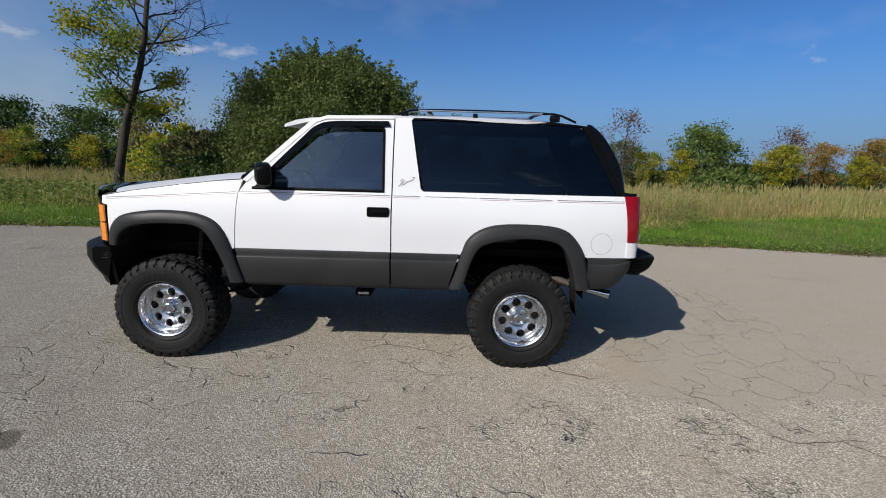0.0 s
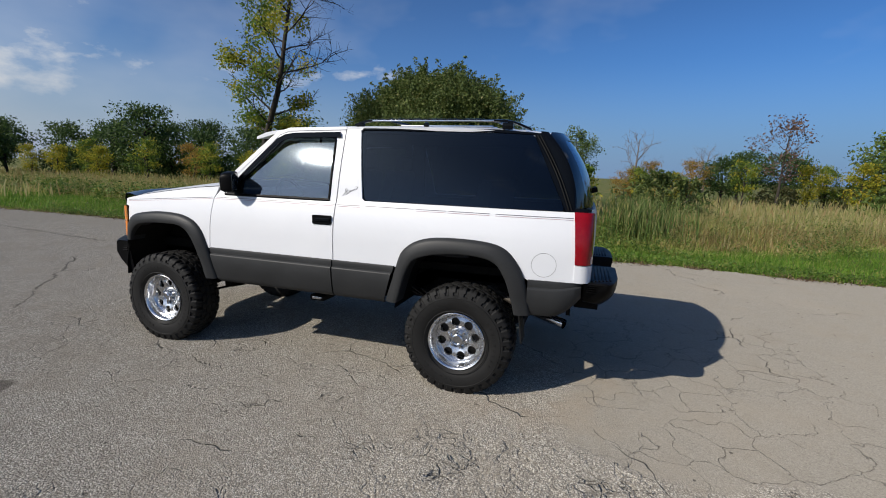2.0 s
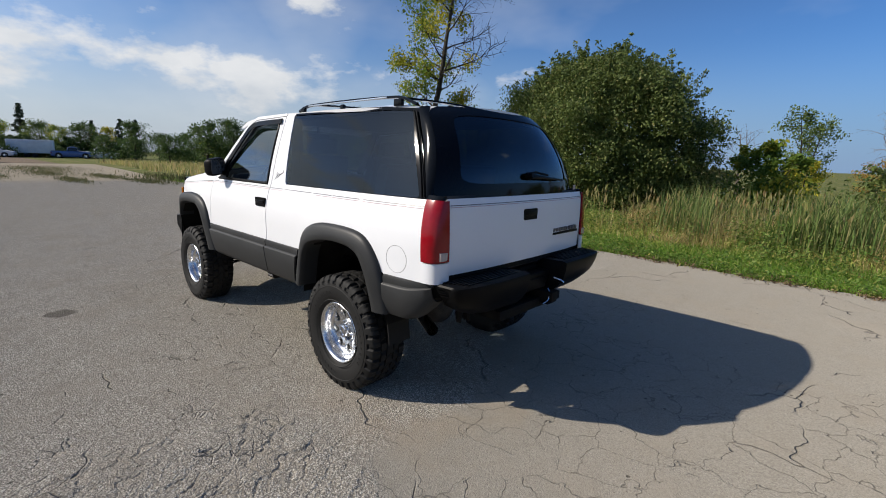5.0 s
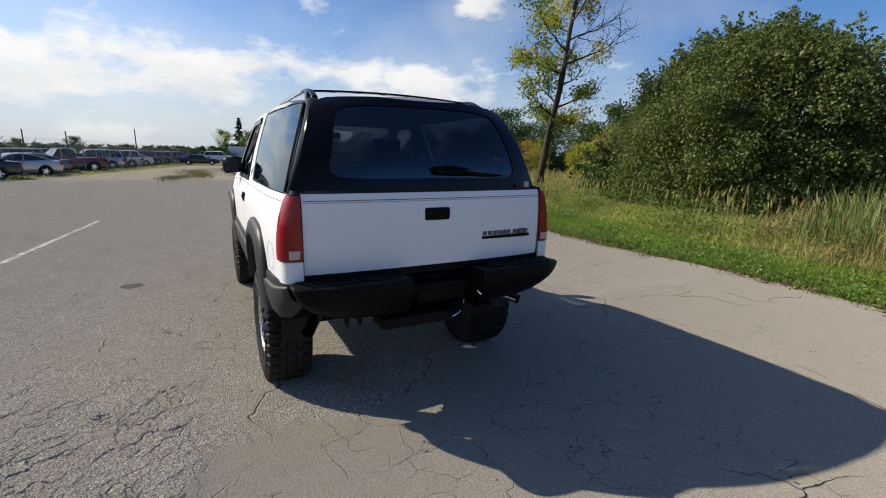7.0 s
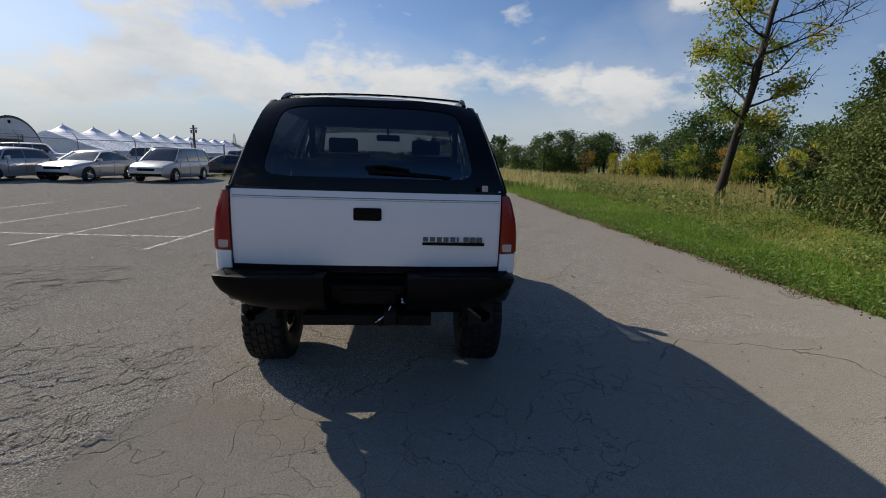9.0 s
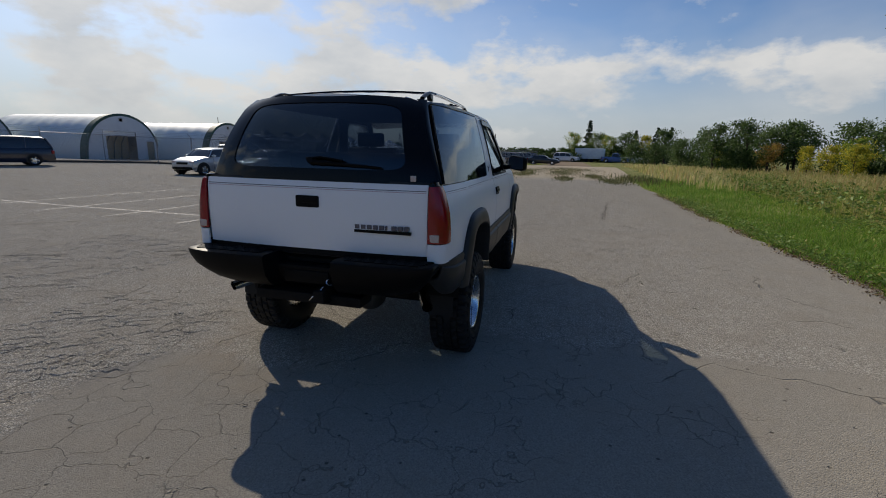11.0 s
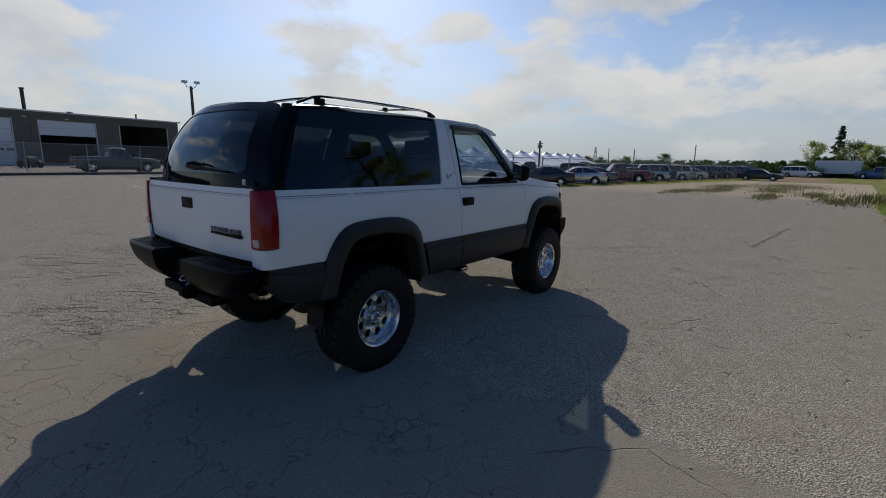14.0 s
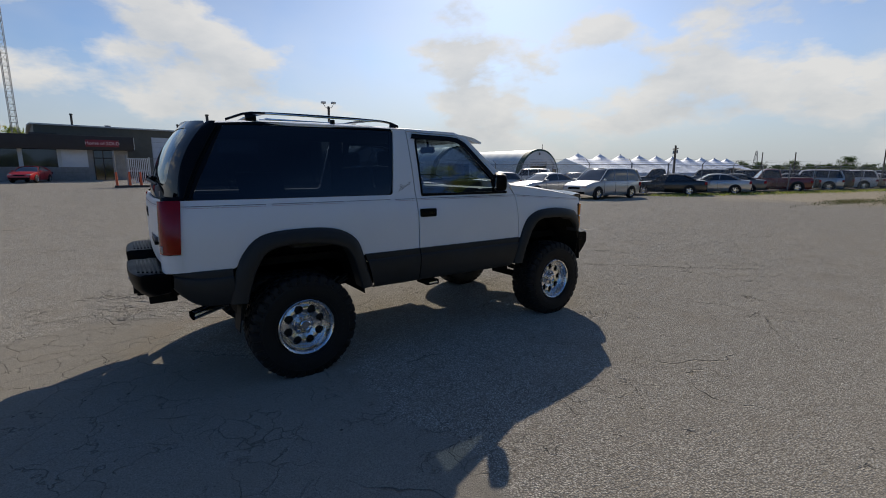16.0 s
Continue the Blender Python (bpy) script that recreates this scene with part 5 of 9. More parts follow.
    mesh_r = block(-1.4, 0.2, 2.1, 2.6, 0.9, 1.3, 2.4, 3.0)
    c_big = math_node(nt, "MULTIPLY", smooth_step(nt, big, 0.0008, 0.005, 0.8, 0.0), smooth_step(nt, noise_tex(nt, 0.9, 2.0), 0.50, 0.58))
    c_small = math_node(nt, "MULTIPLY", smooth_step(nt, small, 0.003, 0.0095, 0.62, 0.0), smooth_step(nt, math_node(nt, "ADD", noise_tex(nt, 1.3, 3.0), math_node(nt, "MULTIPLY", failed, 0.22)), 0.62, 0.69))
    c_torn = math_node(nt, "MULTIPLY", smooth_step(nt, torn, 0.006, 0.040, 1.0, 0.0), smooth_step(nt, math_node(nt, "ADD", noise_tex(nt, 1.4, 3.0), math_node(nt, "ADD", math_node(nt, "MULTIPLY", broken, 0.03), math_node(nt, "MULTIPLY", fringe, 0.02))), 0.60, 0.74))
    c_torn2 = math_node(nt, "MULTIPLY", smooth_step(nt, torn2, 0.01, 0.10, 0.45, 0.0), smooth_step(nt, math_node(nt, "ADD", noise_tex(nt, 2.2, 3.0), math_node(nt, "MULTIPLY", broken, 0.10)), 0.62, 0.72))
    c_torn = math_node(nt, "MULTIPLY", math_node(nt, "MULTIPLY", math_node(nt, "MAXIMUM", c_torn, c_torn2), rough), smooth_step(nt, noise_tex(nt, 5.0, 3.0), 0.42, 0.60, 0.05, 1.0))
    c_mesh = math_node(nt, "MULTIPLY", smooth_step(nt, mid_cells, 0.003, 0.020, 0.6, 0.0), smooth_step(nt, math_node(nt, "ADD", noise_tex(nt, 1.6, 3.0), math_node(nt, "MULTIPLY", mesh_r, 0.17)), 0.61, 0.68))
    c_mesh = math_node(nt, "MULTIPLY", c_mesh, math_node(nt, "MAXIMUM", rough, mesh_r))
    thread = voronoi(1.0, "DISTANCE_TO_EDGE", stretched(warp(4.0, 0.30), 2.2, 4.2)).outputs["Distance"]
    c_thread = math_node(nt, "MULTIPLY", smooth_step(nt, thread, 0.003, 0.020, 0.75, 0.0), math_node(nt, "MULTIPLY", fringe, smooth_step(nt, noise_tex(nt, 2.4, 3.0), 0.42, 0.56)))
    c_mesh = math_node(nt, "MAXIMUM", c_mesh, c_thread)

    # single long cracks in the open lot
    def long_crack(x0, y0, x1, y1, w):
        L = math.hypot(x1 - x0, y1 - y0)
        ux, uy = (x1 - x0) / L, (y1 - y0) / L
        wig = math_node(nt, "MULTIPLY", math_node(nt, "SUBTRACT", noise_tex(nt, 2.6, 6.0, 0.7), 0.5), 0.40)
        dx, dy = math_node(nt, "SUBTRACT", X, x0), math_node(nt, "SUBTRACT", Y, y0)
        along = math_node(nt, "ADD", math_node(nt, "MULTIPLY", dx, ux), math_node(nt, "MULTIPLY", dy, uy))
        off = math_node(nt, "ABSOLUTE", math_node(nt, "ADD", math_node(nt, "SUBTRACT", math_node(nt, "MULTIPLY", dx, uy), math_node(nt, "MULTIPLY", dy, ux)), wig))
        on = math_node(nt, "MULTIPLY", smooth_step(nt, along, 0.0, 0.12), smooth_step(nt, along, L - 0.12, L, 1.0, 0.0))
        return math_node(nt, "MULTIPLY", smooth_step(nt, off, w * 0.35, w, 1.0, 0.0), on)

    c_long = None
    for seg in ((-0.45, -4.35, -0.62, -3.80, 0.055), (-0.45, -3.72, -0.78, -3.15, 0.050), (1.40, -8.4, 0.70, -7.5, 0.035), (0.70, -6.5, 0.15, -5.2, 0.035), (2.2, -5.2, 1.2, -3.9, 0.022), (-0.6, -9.5, -2.2, -8.0, 0.030), (-3.5, -0.9, -6.0, 1.4, 0.016), (-7.0, 2.6, -11.5, 3.1, 0.03)):
        c = long_crack(*seg)
        c_long = c if c_long is None else math_node(nt, "MAXIMUM", c_long, c)
    crack = math_node(nt, "MAXIMUM", math_node(nt, "MAXIMUM", math_node(nt, "MAXIMUM", c_big, c_small), c_long), math_node(nt, "MAXIMUM", c_torn, c_mesh))
    # bare sand and grit where the pavement peters out
    sand = math_node(nt, "MULTIPLY", smooth_step(nt, math_node(nt, "ADD", X, math_node(nt, "MULTIPLY", math_node(nt, "SUBTRACT", noise_tex(nt, 0.25, 5.0, 0.6), 0.5), 14.0)), -29.0, -24.0, 1.0, 0.0), smooth_step(nt, Y, -13.0, -8.0))
    col = mix_col(nt, math_node(nt, "MULTIPLY", sand, 0.75), col, ramp(nt, noise_tex(nt, 3.0, 6.0, 0.7), [(0.3, (0.34, 0.27, 0.185)), (0.7, (0.58, 0.49, 0.37))]))
    col = mix_col(nt, 1.0, col, (1.05, 1.05, 1.0), "MULTIPLY")
    col = mix_col(nt, math_node(nt, "MULTIPLY", crack, 0.52), col, (0.055, 0.048, 0.040))
    l.new(col, p.inputs["Base Color"])
    p.inputs["Roughness"].default_value = 0.92
    p.inputs["Diffuse Roughness"].default_value = 0.6
    p.inputs["Specular IOR Level"].default_value = 0.08
    h = math_node(nt, "MULTIPLY", math_node(nt, "SUBTRACT", 1.0, stones.outputs["Distance"]), math_node(nt, "ADD", math_node(nt, "MULTIPLY", rough, 0.52), 0.14))
    h = math_node(nt, "ADD", h, math_node(nt, "MULTIPLY", math_node(nt, "SUBTRACT", 1.0, stones2.outputs["Distance"]), 0.30))
    h = math_node(nt, "SUBTRACT", h, math_node(nt, "MULTIPLY", crack, 2.0))
    h = math_node(nt, "SUBTRACT", h, math_node(nt, "MULTIPLY", c_torn, 3.5))
    h = math_node(nt, "ADD", h, math_node(nt, "MULTIPLY", math_node(nt, "MULTIPLY", noise_tex(nt, 11.0, 5.0, 0.65), math_node(nt, "ADD", math_node(nt, "MULTIPLY", broken, 0.9), 0.35)), rough))
    h = math_node(nt, "SUBTRACT", h, math_node(nt, "MULTIPLY", pit_m, 0.7))
    h = math_node(nt, "ADD", h, math_node(nt, "MULTIPLY", mid, 1.3))
    bump(nt, h, 0.85, 0.012, p)
    return m


M_PAVE = pavement_material()


def soil_material():
    m, n, l, p = bare("verge_soil")
    nt = m.node_tree
    co = n.new("ShaderNodeTexCoord")
    sep = n.new("ShaderNodeSeparateXYZ")
    l.new(co.outputs["Object"], sep.inputs[0])
    a = ramp(nt, noise_tex(nt, 0.5, 6.0, 0.6), [(0.30, (0.09, 0.125, 0.030)), (0.48, (0.15, 0.17, 0.05)), (0.62, (0.25, 0.225, 0.095)), (0.75, (0.35, 0.30, 0.16))])
    b = ramp(nt, noise_tex(nt, 30.0, 4.0, 0.7), [(0.3, (0.5, 0.5, 0.5)), (0.7, (1.0, 1.0, 1.0))])
    col = mix_col(nt, 0.9, a, b, "MULTIPLY")
    dirt = ramp(nt, noise_tex(nt, 14.0, 5.0, 0.7), [(0.3, (0.11, 0.08, 0.055)), (0.7, (0.24, 0.19, 0.14))])
    near = math_node(nt, "MULTIPLY", smooth_step(nt, sep.outputs[1], 5.2, 6.0, 1.0, 0.0), 1.0)
    col = mix_col(nt, near, col, dirt)
    l.new(col, p.inputs["Base Color"])
    p.inputs["Roughness"].default_value = 0.95
    p.inputs["Specular IOR Level"].default_value = 0.1
    bump(nt, noise_tex(nt, 22.0, 5.0, 0.7), 0.8, 0.04, p)
    return m


M_SOIL = soil_material()


def edge_y(x):
    """The ragged edge between the pavement and the verge."""
    base = lerp_table([(-60, 8.5), (-40, 7.2), (-27, 6.0), (-20, 5.6), (-8, 5.42), (0, 5.55), (4, 5.45), (7, 5.08), (10, 4.6), (16, 3.8), (60, -1.5)], x)
    return base + 0.13 * noise.noise((x * 0.5, 0, 0)) + 0.10 * noise.noise((x * 1.9, 3, 0)) + 0.05 * noise.noise((x * 5.0, 7, 0))


bm = bmesh.new()
gx = [-3000, -900, -300, -140] + list(np.linspace(-90, 60, 51)) + [140, 300, 900, 3000]
gy = [-3000, -900, -300, -140] + list(np.linspace(-90, 50, 57)) + [140, 300, 900, 3000]
sheet(bm, [[(x, y, ground_z(x, max(y, -120)) - 0.035) for x in gx] for y in gy])
tagged(part("ground", bm, M_SOIL), "weedy grass ground round the lot", "ground", kind="structure")
bm = bmesh.new()
px = sorted(set([-62, -50, -42, -36] + [round(float(v), 2) for v in np.arange(-30, 14, 0.16)] + [16, 18, 22, 30, 60]))
py = [-95, -75, -60, -50, -42, -36, -30, -26, -22, -18, -15, -12, -9, -6, -3, -0.5, 1.5, 3.2]
sheet(bm, [[(x, min(y, edge_y(x) - 0.5 * (1 + 0.02 * (3.2 - y))), ground_z(x, y)) for x in px] for y in py] + [[(x, edge_y(x), 0.0) for x in px], [(x, edge_y(x) + 0.03, -0.05) for x in px]])
pavement = tagged(part("pavement", bm, M_PAVE), "cracked weathered pale asphalt lot", "pavement", kind="structure")


def broken_plates(x0, x1, y0, y1, step, long, wide, lift, seed):
    """Tilted asphalt plates with torn gaps, fading into the sheet round them."""
    r = np.random.default_rng(seed)
    nx, ny = int((x1 - x0) / step) + 1, int((y1 - y0) / step) + 1
    X, Y = np.meshgrid(np.linspace(x0, x1, nx), np.linspace(y0, y1, ny))

    def waves(freq, n):
        out = np.zeros_like(X)
        for _ in range(n):
            a, f, ph = r.uniform(0, 2 * np.pi), freq * r.uniform(0.6, 1.6), r.uniform(0, 6.3)
            out += np.sin((X * np.cos(a) + Y * np.sin(a)) * f + ph) / n
        return out

    U = (-0.57 * X + 0.82 * Y + 0.14 * waves(9, 6) + 0.05 * waves(40, 6)) / long
    V = (0.82 * X + 0.57 * Y + 0.13 * waves(8, 6) + 0.05 * waves(42, 7)) / wide
    i0, j0 = np.floor(U).astype(int), np.floor(V).astype(int)
    bu, bv = i0.min() - 2, j0.min() - 2
    shape = (i0.max() - bu + 4, j0.max() - bv + 4)
    ju, jv, hc, tc = (r.uniform(0, 1, shape) for _ in range(4))
    f1, f2 = np.full(X.shape, 9.0), np.full(X.shape, 9.0)
    h, t = np.zeros_like(X), np.zeros_like(X)
    for di in (-1, 0, 1):
        for dj in (-1, 0, 1):
            a, b = i0 + di - bu, j0 + dj - bv
            du, dv = U - (i0 + di + 0.1 + 0.8 * ju[a, b]), V - (j0 + dj + 0.1 + 0.8 * jv[a, b])
            d = np.hypot(du, dv)
            near = d < f1
            f2 = np.where(near, f1, np.minimum(f2, d))
            h, t = np.where(near, hc[a, b], h), np.where(near, dv * tc[a, b], t)
            f1 = np.where(near, d, f1)
    gap = np.exp(-((f2 - f1) / 0.065) ** 2) * np.clip(0.45 + 2.0 * waves(9, 6), 0.0, 1.0)
    grain = r.normal(0, 1.0, X.shape)
    grain = (grain + np.roll(grain, 1, 0) + np.roll(grain, 1, 1) + np.roll(grain, (1, 1), (0, 1))) / 4
    Z = lift * (0.60 + 0.35 * h + 0.45 * t - 1.0 * gap) + 0.0018 * grain + 0.003 * waves(30, 8)
    rim = np.minimum(np.minimum(X - x0, x1 - X) / 0.45, np.minimum(Y - y0, y1 - Y) / 0.40)
    fade = np.clip(rim + 0.30 * waves(6, 6) * np.clip(rim * 3, 0, 1), 0, 1)
    Z = -0.006 + np.clip(fade * 1.6, 0, 1) * (0.0085 + np.maximum(Z, 0.0))
    idx = np.arange(nx * ny).reshape(ny, nx)
    quads = np.stack([idx[:-1, :-1], idx[:-1, 1:], idx[1:, 1:], idx[1:, :-1]], -1).reshape(-1, 4)
    verts = np.stack([X, Y, Z + 0.0], -1).reshape(-1, 3)
    me = bpy.data.meshes.new("broken_plates")
    me.from_pydata(verts.tolist(), [], quads.tolist())
    me.materials.append(M_PAVE)
    ob = new("broken_plates", me)
    ob.parent = pavement
    return tagged(ob, "heaved broken asphalt plates", kind="stuff")


broken_plates(1.10, 3.05, -3.30, -1.22, 0.0085, 0.25, 0.12, 0.0112, 7)
broken_plates(-1.60, 2.60, -6.30, -3.36, 0.014, 0.32, 0.13, 0.0125, 8)


# worn white stall lines
def paint_material():
    m, n, l, p = bare("worn_line_paint")
    nt = m.node_tree
    worn = smooth_step(nt, noise_tex(nt, 9.0, 6.0, 0.75), 0.40, 0.62, 0.15, 1.0)
    col = ramp(nt, noise_tex(nt, 40.0, 4.0), [(0.3, (0.46, 0.44, 0.40)), (0.7, (0.60, 0.58, 0.54))])
    l.new(col, p.inputs["Base Color"])
    p.inputs["Roughness"].default_value = 0.8
    tr, mx = n.new("ShaderNodeBsdfTransparent"), n.new("ShaderNodeMixShader")
    l.new(worn, mx.inputs[0])
    l.new(p.outputs[0], mx.inputs[1])
    l.new(tr.outputs[0], mx.inputs[2])
    l.new(mx.outputs[0], n["Material Output"].inputs[0])
    return m


M_LINE = paint_material()


def stall_line(x0, y0, x1, y1, w=0.10):
    bm = bmesh.new()
    d = Vector((x1 - x0, y1 - y0, 0))
    s = Vector((-d.y, d.x, 0)).normalized() * w / 2
    k = max(2, int(d.length / 0.8))
    rows = []
    for sg in (-1, 1):
        rows.append([Vector((x0, y0, 0)) + d * (i / k) + s * sg for i in range(k + 1)])
    sheet(bm, [[(p.x, p.y, ground_z(p.x, p.y) + 0.004) for p in r] for r in rows])
    tagged(part("stall_line", bm, M_LINE), "worn white parking line on the pavement", "road marking", "parking lines", "structure")


stall_line(-3.72, -3.85, -3.85, -10.5)
stall_line(-3.85, -10.5, -4.4, -24.0)
for k in range(5):
    y = -3.72 - 2.15 * k
    stall_line(-8.2 - 0.2 * k, y + 0.25, -2.5 - 0.15 * k, y - 0.27)


# ---- grass and weeds, as one sheet of blades each ----
def leaf_material(name, stops, rough=0.6, trans=0.35, spec=0.3, clump=0.0):
    """Leaves that vary blade by blade, and let some light through."""
    m, n, l, p = bare(name)
    nt = m.node_tree
    geo = n.new("ShaderNodeNewGeometry")
    hue = geo.outputs["Random Per Island"]
    if clump:
        own = smooth_step(nt, noise_tex(nt, clump, 3.0), 0.32, 0.68)
        hue = math_node(nt, "ADD", math_node(nt, "MULTIPLY", own, 0.65), math_node(nt, "MULTIPLY", hue, 0.35))
    col = ramp(nt, hue, stops)
    var = ramp(nt, noise_tex(nt, 0.8, 4.0), [(0.30, (0.62, 0.66, 0.60)), (0.70, (1.0, 1.0, 1.0))])
    col = mix_col(nt, 1.0, col, var, "MULTIPLY")
    l.new(col, p.inputs["Base Color"])
    p.inputs["Roughness"].default_value = rough
    p.inputs["Specular IOR Level"].default_value = spec
    tl, mx = n.new("ShaderNodeBsdfTranslucent"), n.new("ShaderNodeMixShader")
    mx.inputs[0].default_value = trans
    l.new(col, tl.inputs[0])
    l.new(p.outputs[0], mx.inputs[1])
    l.new(tl.outputs[0], mx.inputs[2])
    l.new(mx.outputs[0], n["Material Output"].inputs[0])
    return m


M_BLADE = leaf_material("short_grass", [(0.0, (0.085, 0.20, 0.018)), (0.5, (0.165, 0.31, 0.032)), (0.9, (0.25, 0.36, 0.052)), (1.0, (0.40, 0.36, 0.14))])
M_WEED = leaf_material("tall_weeds", [(0.0, (0.20, 0.29, 0.055)), (0.45, (0.38, 0.46, 0.10)), (0.75, (0.52, 0.50, 0.15)), (1.0, (0.62, 0.50, 0.23))], trans=0.42)
M_STRAW = leaf_material("dry_stalks", [(0.0, (0.28, 0.31, 0.09)), (0.4, (0.46, 0.43, 0.17)), (0.75, (0.60, 0.49, 0.25)), (1.0, (0.50, 0.33, 0.15))], trans=0.42)
M_LOW = leaf_material("low_olive_weeds", [(0.0, (0.05, 0.07, 0.02)), (0.5, (0.10, 0.115, 0.035)), (1.0, (0.20, 0.165, 0.075))])
M_REED = leaf_material("green_reeds", [(0.0, (0.089, 0.154, 0.036)), (0.5, (0.162, 0.244, 0.065)), (1.0, (0.324, 0.308, 0.121))])
rng = np.random.default_rng(7)


def from_arrays(name, verts, faces, mat, label="", category="", kind="", parent=None, smooth=False):
    me = bpy.data.meshes.new(name)
    me.from_pydata(verts.tolist() if hasattr(verts, "tolist") else verts, [], faces.tolist() if hasattr(faces, "tolist") else faces)
    me.materials.append(mat)
    me.update()
    ob = new(name, me)
    if parent:
        ob.parent = parent
    if label:
        tagged(ob, label, category, "", kind)
    return ob


def blades(name, xy, height, width, bend, mat, label, lean_jit=0.35):
    """Bent two-step blades rooted at xy (n by 2): a quad and a tip each."""
    n = len(xy)
    a = rng.uniform(0, 2 * np.pi, n)
    side = np.stack([np.cos(a), np.sin(a), 0 * a], 1)
    b = a + np.pi / 2 + rng.normal(0, lean_jit, n)
    lean = np.stack([np.cos(b), np.sin(b), 0 * b], 1)
    z = np.array([ground_z(x, y) for x, y in xy]) - 0.04
    root = np.c_[xy, z]
    h, w = height[:, None], width[:, None]
    k = (bend * rng.uniform(0.2, 1.3, n))[:, None]
    mid = root + np.array([0, 0, 1.0]) * h * 0.58 + lean * h * k * 0.30
    tip = root + np.array([0, 0, 1.0]) * h * (1 - 0.25 * k) + lean * h * k
    v = np.stack([root - side * w / 2, root + side * w / 2, mid + side * w * 0.42, mid - side * w * 0.42, tip], 1).reshape(-1, 3)
    i = np.arange(n)[:, None] * 5
    faces = [tuple(f) for f in (i + np.array([0, 1, 2, 3])).tolist()] + [tuple(f) for f in (i + np.array([3, 2, 4])).tolist()]
    ob = from_arrays(name, v, faces, mat)
    return tagged(ob, label, "grass", "", "stuff")


def scatter(n, x0, x1, y0, y1, clump=0.0, cscale=0.6, thresh=0.0):
    xy = np.c_[rng.uniform(x0, x1, n), rng.uniform(y0, y1, n)]
    if clump:
        keep = np.array([noise.noise((x * cscale, y * cscale, 2.0)) for x, y in xy]) * clump + rng.uniform(-0.5, 0.5, n) > thresh
        xy = xy[keep]
    return xy


def tall_from(x):
    """Where the tall weeds begin behind the mown strip."""
    return lerp_table([(-60, 13.0), (-30, 10.5), (-16, 9.6), (-9, 8.7), (-4, 7.6), (0, 7.2), (4, 7.0), (7, 8.2), (9, 10.5), (14, 12.0), (40, 14.0)], x) + 0.5 * noise.noise((x * 0.4, 9, 0)) + 0.25 * noise.noise((x * 1.5, 4, 0))


# mown strip
def strip(n, x0, x1, near):
    xs = rng.uniform(x0, x1, n)
    f = rng.uniform(0, 1, n) ** near
    e, t = np.array([edge_y(x) for x in xs]) - 0.03, np.array([tall_from(x) for x in xs]) + 0.6
    return np.c_[xs, e + (t - e) * f]


xy = np.r_[strip(72000, -10, 9, 1.15), strip(26000, -30, -10, 1.0), strip(16000, 9, 18, 1.0)]
far = np.clip(np.abs(xy[:, 0] - 0) / 12, 0.8, 2.2)
blades("mown_grass", xy, rng.uniform(0.06, 0.16, len(xy)) * (0.9 + 0.2 * far), rng.uniform(0.006, 0.012, len(xy)) * far, 0.55, M_BLADE, "short green grass along the pavement edge")
# ragged weeds spilling over the edge
xs = rng.uniform(-26, 12, 2600)
xy = np.c_[xs, np.array([edge_y(x) for x in xs]) + rng.normal(0.05, 0.10, len(xs))]
blades("edge_weeds", xy, rng.uniform(0.05, 0.14, len(xy)), rng.uniform(0.012, 0.022, len(xy)), 1.0, M_WEED, "ragged low weeds along the pavement edge")
# broad-leaved and grassy weeds behind
def belt(n, x0, x1, d0, d1, clump=0.8, cs=0.5, thresh=-0.1):
    xs = rng.uniform(x0, x1, n)
    ys = np.array([tall_from(x) for x in xs]) + rng.uniform(d0, d1, n)
    keep = np.array([noise.noise((x * cs, y * cs, 5.0)) for x, y in zip(xs, ys)]) * clump + rng.uniform(-0.5, 0.5, n) > thresh
    return np.c_[xs, ys][keep]


# the weeds stand low before the leaning tree and the bush, tall beyond them
def stand(xs):
    return np.interp(xs, (-14, -9, -5, -1.5, 0.5, 3.0), (0.85, 0.62, 0.52, 0.58, 0.85, 1.0))


xy = np.r_[belt(60000, -9, 10, -0.4, 3.5), belt(22000, -30, -9, -0.3, 6.0), belt(16000, 8, 22, -0.3, 6.0)]
ramp_in = np.clip((xy[:, 1] - np.array([tall_from(x) for x in xy[:, 0]]) + 0.5) / 3.2, 0.22, 1.0)
blades("tall_weeds", xy, rng.uniform(0.28, 0.78, len(xy)) * ramp_in * stand(xy[:, 0]), rng.uniform(0.010, 0.024, len(xy)), 0.85, M_WEED, "tall rough green weeds behind the mown strip")
xy = np.r_[belt(14000, -1, 11, 1.2, 7.0, 1.5, 0.45, 0.12), belt(26000, -34, -8, 0.5, 14.0, 1.0, 0.25, -0.05), belt(26000, 7, 30, 0.3, 12.0, 1.0, 0.25, -0.05)]
blades("dry_grass", xy, rng.uniform(0.35, 0.90, len(xy)), rng.uniform(0.006, 0.014, len(xy)), 0.35, M_STRAW, "tall dry tan grass in the field")
# russet dead weeds among the green
M_DEAD = leaf_material("dead_weeds", [(0.0, (0.27, 0.18, 0.075)), (0.4, (0.46, 0.33, 0.13)), (0.8, (0.57, 0.45, 0.20)), (1.0, (0.63, 0.52, 0.29))])
xy = np.r_[belt(17000, -0.6, 11, 0.2, 3.6, 1.4, 0.55, 0.02), belt(12000, 5, 18, -0.2, 4.0, 1.5, 0.5, 0.02)]
blades("dead_weeds", xy, rng.uniform(0.35, 0.85, len(xy)) * np.clip((xy[:, 1] - np.array([tall_from(x) for x in xy[:, 0]]) + 0.6) / 2.6, 0.3, 1.0), rng.uniform(0.006, 0.016, len(xy)), 0.6, M_DEAD, "russet dead weeds among the green weeds")
